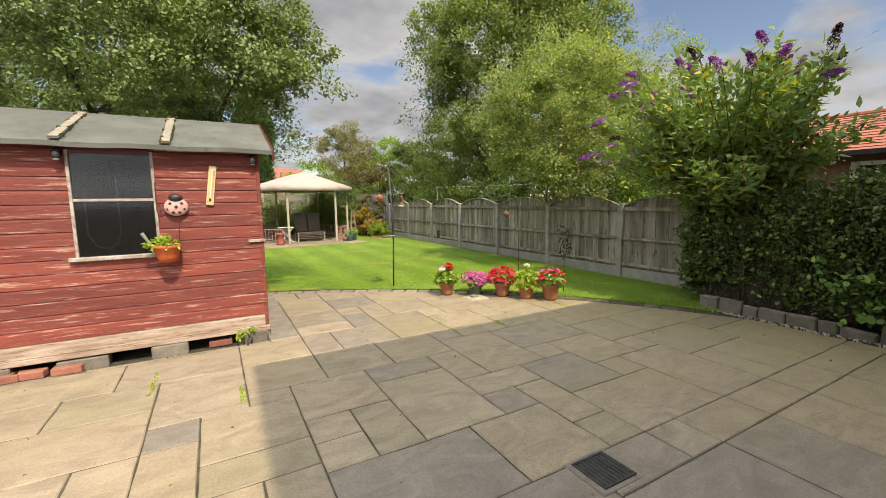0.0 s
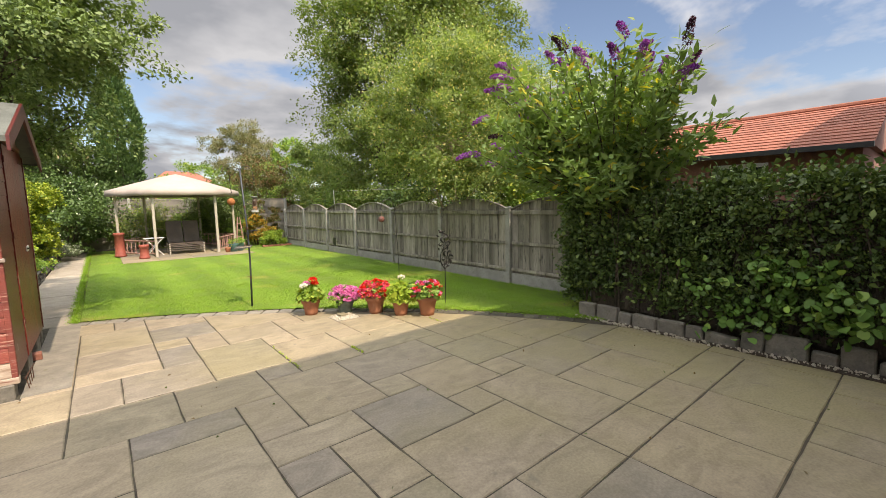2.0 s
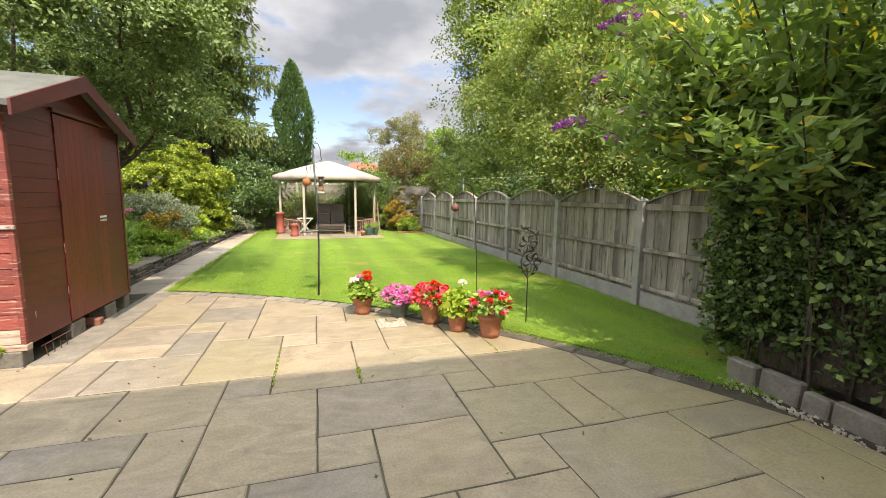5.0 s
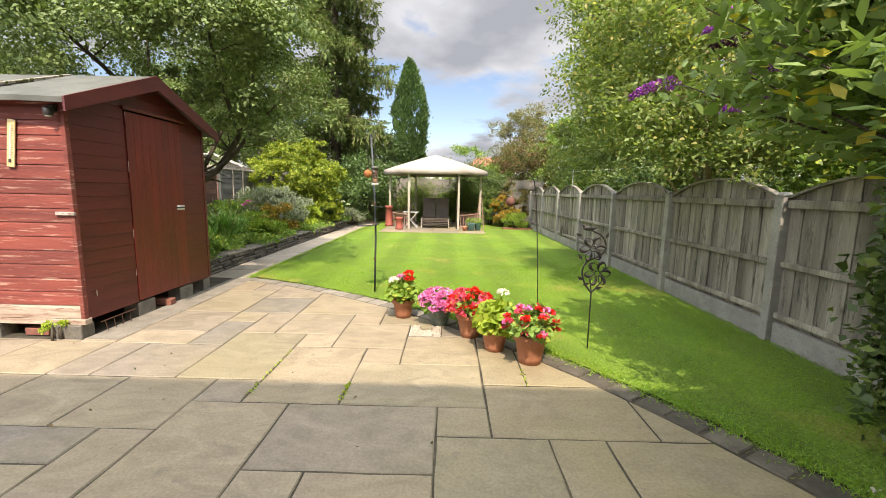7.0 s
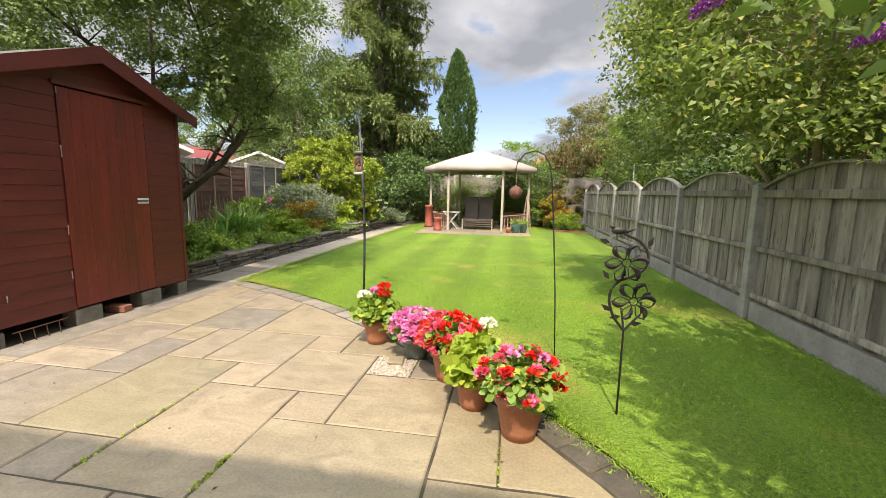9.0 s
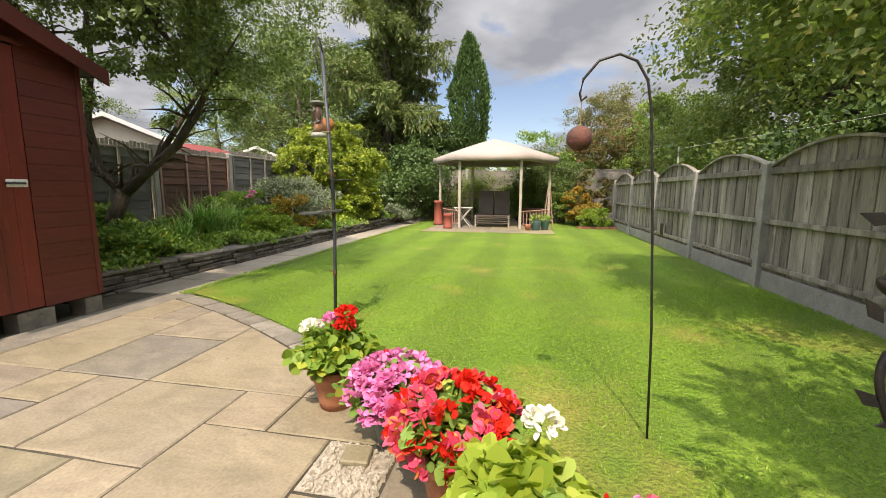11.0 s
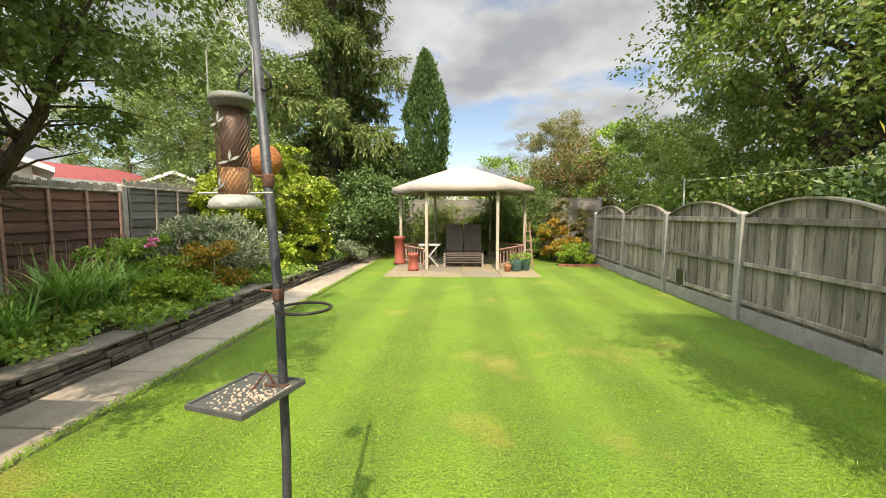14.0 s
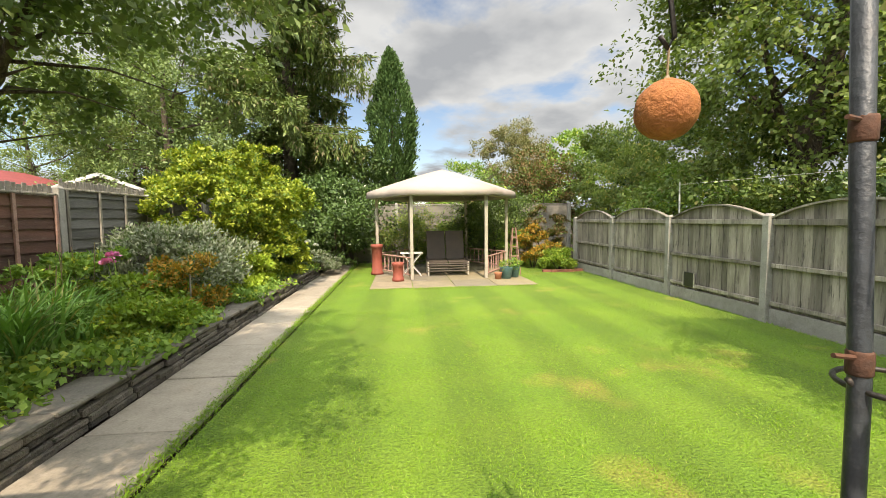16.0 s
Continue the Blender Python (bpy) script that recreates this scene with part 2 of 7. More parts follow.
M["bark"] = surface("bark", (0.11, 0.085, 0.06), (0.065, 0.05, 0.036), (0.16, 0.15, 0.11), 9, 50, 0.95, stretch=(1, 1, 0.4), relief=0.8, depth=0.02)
M["white"] = surface("white_paint", (0.72, 0.71, 0.68), (0.66, 0.65, 0.61), None, 3, 60, 0.5)
M["cream_wall"] = surface("cream_render", (0.58, 0.53, 0.42), (0.52, 0.47, 0.37), None, 3, 60, 0.8)
M["tile_red"] = surface("red_roof_tile", (0.34, 0.12, 0.075), (0.27, 0.095, 0.06), (0.21, 0.08, 0.055), 3, 40, 0.85, vary=0.1)
M["tile_dark_red"] = surface("dark_red_roof", (0.26, 0.05, 0.05), (0.21, 0.042, 0.042), None, 3, 40, 0.8)
M["house_brick"] = surface("house_brick", (0.27, 0.13, 0.09), (0.20, 0.095, 0.07), (0.36, 0.24, 0.18), 10, 60, 0.9)
M["iron"] = surface("cast_iron", (0.04, 0.042, 0.042), (0.07, 0.07, 0.068), (0.14, 0.09, 0.05), 20, 120, 0.6, metal=0.6)
M["black"] = surface("black_plastic", (0.02, 0.02, 0.02), (0.03, 0.03, 0.03), None, 10, 60, 0.45)
M["yellow_gauge"] = surface("yellow_gauge", (0.62, 0.50, 0.26), (0.55, 0.43, 0.21), None, 10, 60, 0.6)
M["pink_enamel"] = surface("pink_enamel", (0.62, 0.38, 0.34), (0.56, 0.32, 0.29), None, 10, 60, 0.4)
M["purple"] = leafy("buddleia_flower", (0.22, 0.04, 0.33), (0.40, 0.10, 0.50), None, trans=0.2)
M["dead_purple"] = leafy("spent_buddleia_flower", (0.06, 0.02, 0.045), (0.11, 0.035, 0.07), None, trans=0.1)
M["l_apple"] = leafy("apple_leaf", (0.08, 0.135, 0.04), (0.21, 0.285, 0.10), None, trans=0.3)
M["l_birch"] = leafy("birch_leaf", (0.08, 0.135, 0.038), (0.23, 0.30, 0.09), (0.209, 0.209, 0.0733), 0.06, trans=0.5)
M["l_twiggy"] = leafy("elder_leaf", (0.10, 0.16, 0.052), (0.30, 0.37, 0.14), (0.44, 0.40, 0.17), 0.10, trans=0.75)
M["l_spruce"] = leafy("spruce_needle", (0.065, 0.112, 0.03), (0.19, 0.25, 0.065), (0.28, 0.24, 0.13), 0.07, trans=0.15)
M["l_hazy"] = leafy("hazy_leaf", (0.13, 0.15, 0.065), (0.24, 0.24, 0.11), (0.30, 0.22, 0.11), 0.12, trans=0.3)
M["l_cypress"] = leafy("cypress_spray", (0.045, 0.10, 0.03), (0.105, 0.185, 0.055), None, trans=0.12)
M["l_golden"] = leafy("golden_leaf", (0.17, 0.25, 0.032), (0.40, 0.43, 0.06), (0.10, 0.18, 0.03), 0.25, trans=0.3)
M["l_silver"] = leafy("silver_leaf", (0.17, 0.205, 0.135), (0.34, 0.375, 0.275), (0.12, 0.18, 0.07), 0.3, trans=0.15)
M["l_laurel"] = leafy("laurel_leaf", (0.045, 0.09, 0.027), (0.112, 0.18, 0.0525), None, trans=0.2, rough=0.3)
M["l_hedge"] = leafy("hedge_leaf", (0.05, 0.088, 0.030), (0.125, 0.19, 0.055), (0.20, 0.28, 0.075), 0.12, trans=0.3, rough=0.4)
M["l_climber"] = leafy("climber_leaf", (0.085, 0.18, 0.042), (0.17, 0.31, 0.075), (0.26, 0.40, 0.09), 0.15, trans=0.35, rough=0.45)
M["l_buddleia"] = leafy("buddleia_leaf", (0.12, 0.20, 0.062), (0.25, 0.36, 0.12), (0.465, 0.404, 0.0612), 0.05, trans=0.5)
M["l_green"] = leafy("border_leaf", (0.11, 0.215, 0.045), (0.26, 0.40, 0.09), (0.378, 0.439, 0.0785), 0.12, trans=0.35)
M["l_lime"] = leafy("lime_leaf", (0.216, 0.336, 0.04), (0.4, 0.48, 0.072), None, trans=0.35)
M["l_blade"] = leafy("strap_leaf", (0.10, 0.235, 0.055), (0.22, 0.41, 0.095), (0.37, 0.37, 0.134), 0.08, trans=0.3)
M["l_russet"] = leafy("russet_leaf", (0.192, 0.144, 0.036), (0.62, 0.34, 0.05), (0.12, 0.18, 0.036), 0.3, trans=0.3)
M["l_bronze"] = leafy("bronze_leaf", (0.12, 0.075, 0.04), (0.22, 0.15, 0.06), (0.08, 0.12, 0.03), 0.4, trans=0.3)
M["l_grass"] = leafy("grass_blade", (0.165, 0.32, 0.03), (0.235, 0.39, 0.045), (0.36, 0.42, 0.10), 0.05, trans=0.4, blotch=0.8)
M["f_red"] = leafy("red_petal", (0.55, 0.012, 0.01), (0.72, 0.04, 0.02), None, trans=0.25)
M["f_crimson"] = leafy("crimson_petal", (0.55, 0.03, 0.10), (0.74, 0.14, 0.22), (0.75, 0.20, 0.06), 0.2, trans=0.25)
M["f_pink"] = leafy("pink_petal", (0.58, 0.12, 0.36), (0.80, 0.34, 0.60), None, trans=0.25)
M["f_white"] = leafy("white_petal", (0.75, 0.74, 0.68), (0.85, 0.84, 0.80), None, trans=0.2)
M["l_fresh"] = leafy("fresh_leaf", (0.12, 0.22, 0.03), (0.26, 0.38, 0.06), (0.36, 0.4, 0.06), 0.15, trans=0.4)
M["dry"] = leafy("dry_stem", (0.22, 0.17, 0.10), (0.34, 0.26, 0.17), None, trans=0.1)

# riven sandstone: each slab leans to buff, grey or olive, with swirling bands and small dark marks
slab_mat, n, l, p = nodes_of("sandstone")
geo = n.new("ShaderNodeNewGeometry")
oi = n.new("ShaderNodeObjectInfo")
off = n.new("ShaderNodeVectorMath"); off.operation = "MULTIPLY_ADD"
cmb = n.new("ShaderNodeCombineXYZ")
l.new(oi.outputs["Random"], cmb.inputs[0]); l.new(oi.outputs["Random"], cmb.inputs[2])
l.new(cmb.outputs[0], off.inputs[0]); off.inputs[1].default_value = (31, 0, 17); l.new(geo.outputs["Position"], off.inputs[2])
vec = off.outputs[0]
ramp = n.new("ShaderNodeValToRGB")
ramp.color_ramp.interpolation = "LINEAR"
for pos_, c_ in ((0.0, (0.185, 0.166, 0.138)), (0.3, (0.255, 0.212, 0.154)), (0.6, (0.285, 0.23, 0.156)), (0.85, (0.235, 0.205, 0.135)), (1.0, (0.30, 0.246, 0.172))):
    e_ = ramp.color_ramp.elements[0] if pos_ == 0 else (ramp.color_ramp.elements[len(ramp.color_ramp.elements) - 1] if pos_ == 1.0 else ramp.color_ramp.elements.new(pos_))
    e_.position, e_.color = pos_, (*c_, 1)
l.new(oi.outputs["Random"], ramp.inputs[0])
wv = n.new("ShaderNodeTexNoise")
wv.inputs["Scale"].default_value, wv.inputs["Detail"].default_value, wv.inputs["Roughness"].default_value, wv.inputs["Distortion"].default_value = 2.6, 6.0, 0.6, 1.6
mpv = n.new("ShaderNodeMapping"); mpv.inputs["Scale"].default_value = (1.0, 1.7, 1); mpv.inputs["Rotation"].default_value = (0, 0, 0.6)
l.new(vec, mpv.inputs[0]); l.new(mpv.outputs[0], wv.inputs["Vector"])
wr_ = n.new("ShaderNodeMapRange"); wr_.inputs[1].default_value, wr_.inputs[2].default_value, wr_.inputs[3].default_value, wr_.inputs[4].default_value = 0.3, 0.7, 0.74, 1.20
l.new(wv.outputs["Fac"], wr_.inputs[0])
col = mix_rgb(n, l, 1.0, ramp.outputs[0], wr_.outputs[0], "MULTIPLY")
stain = noise_fac(n, l, geo.outputs["Position"], 0.75, 0.48, 0.72, 4.0)
col = mix_rgb(n, l, mix_rgb(n, l, 1.0, stain, (0.62, 0.62, 0.62), "MULTIPLY"), col, (0.225, 0.19, 0.10))
# patchy olive tint that grows from x 2.6 to 5.2, towards the hedge
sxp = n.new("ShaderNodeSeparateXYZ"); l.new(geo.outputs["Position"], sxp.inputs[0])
olive_x = n.new("ShaderNodeMapRange"); olive_x.inputs[1].default_value, olive_x.inputs[2].default_value, olive_x.inputs[4].default_value = 2.6, 5.2, 0.75
l.new(sxp.outputs[0], olive_x.inputs[0])
olive_fac = n.new("ShaderNodeMath"); olive_fac.operation = "MULTIPLY"
l.new(olive_x.outputs[0], olive_fac.inputs[0]); l.new(noise_fac(n, l, geo.outputs["Position"], 2.2, 0.25, 0.6, 5.0), olive_fac.inputs[1])
col = mix_rgb(n, l, olive_fac.outputs[0], col, (0.27, 0.235, 0.115))
marks = noise_fac(n, l, vec, 11, 0.66, 0.74, 3.0)
col = mix_rgb(n, l, mix_rgb(n, l, 1.0, marks, (0.5, 0.5, 0.5), "MULTIPLY"), col, (0.15, 0.13, 0.10))
grain = noise_fac(n, l, vec, 70, 0.25, 0.75, 5.0)
gm = n.new("ShaderNodeMapRange"); gm.inputs[3].default_value, gm.inputs[4].default_value = 0.80, 1.16
l.new(grain, gm.inputs[0])
col = mix_rgb(n, l, 1.0, col, gm.outputs[0], "MULTIPLY")
l.new(col, p.inputs["Base Color"])
p.inputs["Roughness"].default_value = 0.72
ht = n.new("ShaderNodeMath"); ht.operation = "MULTIPLY_ADD"; ht.inputs[1].default_value = 0.25
l.new(grain, ht.inputs[0]); l.new(wv.outputs["Fac"], ht.inputs[2])
bump(n, l, p, ht.outputs[0], 0.35, 0.012)
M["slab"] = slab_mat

# lawn: mowing stripes along the garden, moss and parched spots
lawn_mat, n, l, p = nodes_of("lawn")
geo = n.new("ShaderNodeNewGeometry")
pos = geo.outputs["Position"]
fa = noise_fac(n, l, pos, 1.1, 0.3, 0.7)
fb = noise_fac(n, l, pos, 55, 0.25, 0.75)
sx = n.new("ShaderNodeSeparateXYZ"); l.new(pos, sx.inputs[0])
si = n.new("ShaderNodeMath"); si.operation = "SINE"
sm = n.new("ShaderNodeMath"); sm.operation = "MULTIPLY"; sm.inputs[1].default_value = 2 * math.pi / 0.92
l.new(sx.outputs[0], sm.inputs[0]); l.new(sm.outputs[0], si.inputs[0])
sr = n.new("ShaderNodeMapRange"); sr.inputs[1].default_value, sr.inputs[2].default_value = -0.5, 0.5
sr.inputs[3].default_value, sr.inputs[4].default_value = 0.88, 1.12
l.new(si.outputs[0], sr.inputs[0])
col = mix_rgb(n, l, fa, (0.135, 0.26, 0.022), (0.195, 0.32, 0.03))
col = mix_rgb(n, l, 1.0, col, sr.outputs[0], "MULTIPLY")
fc = noise_fac(n, l, pos, 0.8, 0.58, 0.74, 3.0)
col = mix_rgb(n, l, fc, col, (0.42, 0.36, 0.08))
fr = n.new("ShaderNodeMapRange"); fr.inputs[3].default_value, fr.inputs[4].default_value = 0.60, 1.22
l.new(fb, fr.inputs[0])
col = mix_rgb(n, l, 1.0, col, fr.outputs[0], "MULTIPLY")
l.new(col, p.inputs["Base Color"])
p.inputs["Roughness"].default_value = 0.9
bump(n, l, p, fb, 0.9, 0.03)
M["lawn"] = lawn_mat

glass, n, l, p = nodes_of("window_glass")
p.inputs["Base Color"].default_value = (0.12, 0.135, 0.14, 1)
p.inputs["Roughness"].default_value = 0.06
p.inputs["Transmission Weight"].default_value = 0.95
p.inputs["IOR"].default_value = 1.45
M["glass"] = glass


# ---- building helpers ----
def from_bm(bm, name, mat, smooth=False):
    me = bpy.data.meshes.new(name)
    bm.to_mesh(me)
    bm.free()
    me.materials.append(mat)
    if smooth:
        me.polygons.foreach_set("use_smooth", [True] * len(me.polygons))
    return me


def part(name, bm, mat, parent, label="", smooth=False):
    me = bm if isinstance(bm, bpy.types.Mesh) else from_bm(bm, name, mat, smooth)
    ob = new(name, me)
    ob.parent = parent
    if parent:
        ob.matrix_parent_inverse = parent.matrix_basis.inverted()
    if label:
        ob["label"] = label
    return ob


def thing(name, at, label, category, group="", kind=""):
    ob = new(name)
    ob.matrix_basis = pose(*at)
    ob.empty_display_size = 0.1
    return tagged(ob, label, category, group, kind)


def add_box(bm, x0, x1, y0, y1, z0, z1, bevel=0.0, m=None):
    r = bmesh.ops.create_cube(bm, size=1.0)
    vs = r["verts"]
    for v in vs:
        v.co = Vector(((x0 + x1) / 2 + v.co.x * (x1 - x0), (y0 + y1) / 2 + v.co.y * (y1 - y0), (z0 + z1) / 2 + v.co.z * (z1 - z0)))
        if m:
            v.co = m @ v.co
    if bevel:
        es = list({e for v in vs for e in v.link_edges})
        bmesh.ops.bevel(bm, geom=es, offset=bevel, segments=1, affect="EDGES")
    return bm


def box(x0, x1, y0, y1, z0, z1, bevel=0.0, m=None):
    return add_box(bmesh.new(), x0, x1, y0, y1, z0, z1, bevel, m)


def add_tube(bm, pts, radii, sides=8, cap=True):
    """A tube along points with a radius at each."""
    pts = [Vector(q) for q in pts]
    rings = []
    up = Vector((0, 0, 1))
    for i, q in enumerate(pts):
        d = (pts[min(i + 1, len(pts) - 1)] - pts[max(i - 1, 0)]).normalized()
        ref = up if abs(d.z) < 0.9 else Vector((1, 0, 0))
        a = d.cross(ref).normalized()
        b = d.cross(a)
        r = radii[i] if isinstance(radii, (list, tuple)) else radii
        rings.append([bm.verts.new(q + (a * math.cos(2 * math.pi * k / sides) + b * math.sin(2 * math.pi * k / sides)) * r) for k in range(sides)])
    for r0, r1 in zip(rings, rings[1:]):
        for k in range(sides):
            bm.faces.new((r0[k], r0[(k + 1) % sides], r1[(k + 1) % sides], r1[k]))
    if cap:
        bm.faces.new(rings[0][::-1])
        bm.faces.new(rings[-1])
    return bm


def tube(pts, radii, sides=8):
    return add_tube(bmesh.new(), pts, radii, sides)


def lathe(profile, at=(0, 0, 0), sides=20, bm=None):
    """A turned shape: profile of (radius, height) from bottom to top."""
    bm = bm or bmesh.new()
    rings = [[bm.verts.new((at[0] + r * math.cos(2 * math.pi * k / sides), at[1] + r * math.sin(2 * math.pi * k / sides), at[2] + h)) for k in range(sides)] for r, h in profile]
    for r0, r1 in zip(rings, rings[1:]):
        for k in range(sides):
            bm.faces.new((r0[k], r0[(k + 1) % sides], r1[(k + 1) % sides], r1[k]))
    if profile[0][0] > 1e-4:
        bm.faces.new(rings[0][::-1])
    if profile[-1][0] > 1e-4:
        bm.faces.new(rings[-1])
    return bm


def prism(points, z0, z1, bm=None):
    bm = bm or bmesh.new()
    lo = [bm.verts.new((x, y, z0)) for x, y in points]
    hi = [bm.verts.new((x, y, z1)) for x, y in points]
    bm.faces.new(lo[::-1])
    bm.faces.new(hi)
    k = len(points)
    for i in range(k):
        bm.faces.new((lo[i], lo[(i + 1) % k], hi[(i + 1) % k], hi[i]))
    return bm


rng = np.random.default_rng(7)


def unit(v):
    return v / np.maximum(np.linalg.norm(v, axis=1, keepdims=True), 1e-6)


def leaf_mesh(name, pts, mat, length=0.07, width=0.04, out=None, droop=0.0, upright=0.0, vary=0.35, fold=0.25, outline=((0, 0), (0.45, 0.5), (1, 0), (0.45, -0.5))):
    """One folded leaf at every point; out: the way the leaves lean, droop: how much they hang, outline: its corners along and across."""
    k = len(pts)
    d = unit(rng.normal(size=(k, 3)))
    if out is not None:
        d = unit(d * 0.7 + out)
    d[:, 2] -= droop
    d[:, 2] += upright
    d = unit(d)
    face = rng.normal(size=(k, 3)) * 0.55
    if out is None:
        face = unit(face)
    else:
        face += unit(np.asarray(out) + 1e-9) * 0.75 + np.array((0, 0, 0.55))
    s = unit(np.cross(d, face))
    nn = np.cross(s, d)
    flip = np.where(nn[:, 2:] < 0, -1.0, 1.0)
    nn = nn * flip
    L = length * (1 + vary * rng.uniform(-1, 1, (k, 1)))
    W = width * (1 + vary * rng.uniform(-1, 1, (k, 1)))
    c = len(outline)
    v = np.empty((k, c, 3))
    for i, (along, across) in enumerate(outline):
        v[:, i] = pts + d * L * along + s * W * across + nn * W * fold * abs(across) * 2
    me = bpy.data.meshes.new(name)
    me.vertices.add(c * k)
    me.vertices.foreach_set("co", v.astype(np.float32).ravel())
    me.loops.add(c * k)
    me.loops.foreach_set("vertex_index", np.arange(c * k, dtype=np.int32))
    me.polygons.add(k)
    me.polygons.foreach_set("loop_start", np.arange(0, c * k, c, dtype=np.int32))
    me.polygons.foreach_set("loop_total", np.full(k, c, dtype=np.int32))
    me.materials.append(mat)
    me.update(calc_edges=True)
    return me


ROUND = ((0, 0), (0.12, 0.34), (0.5, 0.5), (0.85, 0.32), (1, 0), (0.85, -0.32), (0.5, -0.5), (0.12, -0.34))
LANCE = ((0, 0), (0.3, 0.5), (0.65, 0.34), (1, 0), (0.65, -0.34), (0.3, -0.5))


def clumps(centre, radii, count, per, spread, shell=0.6, low=-1.0, high=1.0, flat=0.7):
    """Points in clumps that fill the outer part of an ellipsoid, and the way outward at each."""
    u = unit(rng.normal(size=(count * 3, 3)))
    u = u[(u[:, 2] > low) & (u[:, 2] < high)][:count]
    r = shell + (1 - shell) * rng.uniform(0, 1, (len(u), 1)) ** 0.7
    lump = 1 + 0.26 * np.sin(u[:, :1] * 5.1 + centre[0]) * np.sin(u[:, 1:2] * 4.3 + centre[1]) + 0.16 * np.sin(u[:, 2:] * 7) + 0.12 * np.sin(u[:, :1] * 13 + u[:, 2:] * 11)
    c = np.array(centre) + u * r * lump * np.array(radii)
    p = np.repeat(c, per, 0) + np.clip(rng.normal(size=(len(c) * per, 3)), -1.7, 1.7) * spread * np.array((1, 1, flat))
    return p, np.repeat(u, per, 0)


def tufted(centre, radii, boughs, size, per, inner=0.35, low=-0.9, sub=9, flat=0.6, hang=0.0):
    """Points of a crown made of separate leafy boughs, each rounded above and open below, and the way outward at each."""
    u = unit(rng.normal(size=(boughs * 6, 3)))
    u = u[u[:, 2] > low][:boughs]
    b = len(u)
    r = inner + (1 - inner) * rng.uniform(0, 1, (b, 1)) ** 0.5
    lump = 1 + 0.16 * np.sin(u[:, :1] * 5.1 + centre[0]) * np.sin(u[:, 1:2] * 4.3 + centre[1]) + 0.10 * np.sin(u[:, 2:] * 7) + rng.uniform(-0.12, 0.14, (b, 1))
    c = np.array(centre) + u * r * lump * np.array(radii)
    s = size * rng.uniform(0.6, 1.4, (b, 1, 1))
    v = unit(rng.normal(size=(b * sub, 3))).reshape(b, sub, 3)
    v[..., 2] = np.where(v[..., 2] < -0.3, -v[..., 2], v[..., 2])
    v = v * 0.85 + u[:, None, :] * 0.35
    q = c[:, None, :] + v * s * np.array((1, 1, flat))
    q[..., 2] -= hang * s[..., 0] * (v[..., 0] ** 2 + v[..., 1] ** 2)
    spread = np.repeat(np.repeat(s, sub, 1).reshape(-1, 1), per, 0) * 0.23
    p = np.repeat(q.reshape(-1, 3), per, 0) + np.clip(rng.normal(size=(b * sub * per, 3)), -1.9, 1.9) * spread * np.array((1, 1, 0.75))
    return p, np.repeat(v.reshape(-1, 3), per, 0)


def limb_tree(name, base, height, crown_c, crown_r, leaf, label, category="tree", trunk_r=0.16, limbs=9, count=500, per=60,
              spread=0.28, length=0.075, width=0.045, shell=0.45, droop=0.2, bark="bark", low=-0.9, fork=0.35, flat=0.6):
    t = thing(name, base, label, category)
    bx, by, bz = base
    bm = bmesh.new()
    top = Vector((crown_c[0], crown_c[1], crown_c[2] + crown_r[2] * 0.55))
    b0 = Vector(base)
    pts = [b0 + (top - b0) * f + Vector((math.sin(f * 5 + bx) * 0.12 * height / 6, math.cos(f * 4 + by) * 0.12 * height / 6, 0)) * (1 if 0 < f < 1 else 0) for f in (0, 0.12, 0.3, 0.5, 0.75, 1)]
    add_tube(bm, pts, [trunk_r * 1.25, trunk_r, trunk_r * 0.85, trunk_r * 0.65, trunk_r * 0.4, trunk_r * 0.12], 9)
    part("trunk", bm, M[bark], t, smooth=True)
    for i in range(limbs):
        f = fork + (0.8 - fork) * i / max(limbs - 1, 1)
        s = b0 + (top - b0) * f
        a = i * 2.4 + bx
        e = Vector(crown_c) + Vector((math.cos(a) * crown_r[0] * 0.8, math.sin(a) * crown_r[1] * 0.8, (i / limbs - 0.35) * crown_r[2] * 0.9))
        mid = s.lerp(e, 0.5) + Vector((0, 0, -0.06 * height * (1 - f)))
        bm = bmesh.new()
        r0 = trunk_r * 0.55 * (1.1 - f)
        add_tube(bm, [s, s.lerp(mid, 0.6), mid, mid.lerp(e, 0.55) + Vector((0.05, 0.08, 0.1)), e], [r0, r0 * 0.85, r0 * 0.65, r0 * 0.4, r0 * 0.12], 7)
        for j in range(5):
            q = mid.lerp(e, j / 5)
            w = Vector((math.cos(a + 1.3 * j), math.sin(a + 1.9 * j), 0.5 - 0.25 * (j % 3))) * crown_r[0] * 0.35
            add_tube(bm, [q, q + w * 0.5 + Vector((0, 0, 0.08)), q + w], [r0 * 0.35, r0 * 0.22, r0 * 0.05], 5)
        part("limb", bm, M[bark], t, smooth=True)
    p, o = tufted(crown_c, crown_r, max(20, count // 7), spread * 2.7, per, shell, low, hang=droop, flat=flat)
    part("crown", leaf_mesh("crown", p, M[leaf], length, width, o * 0.5, droop), None, t)
    return t


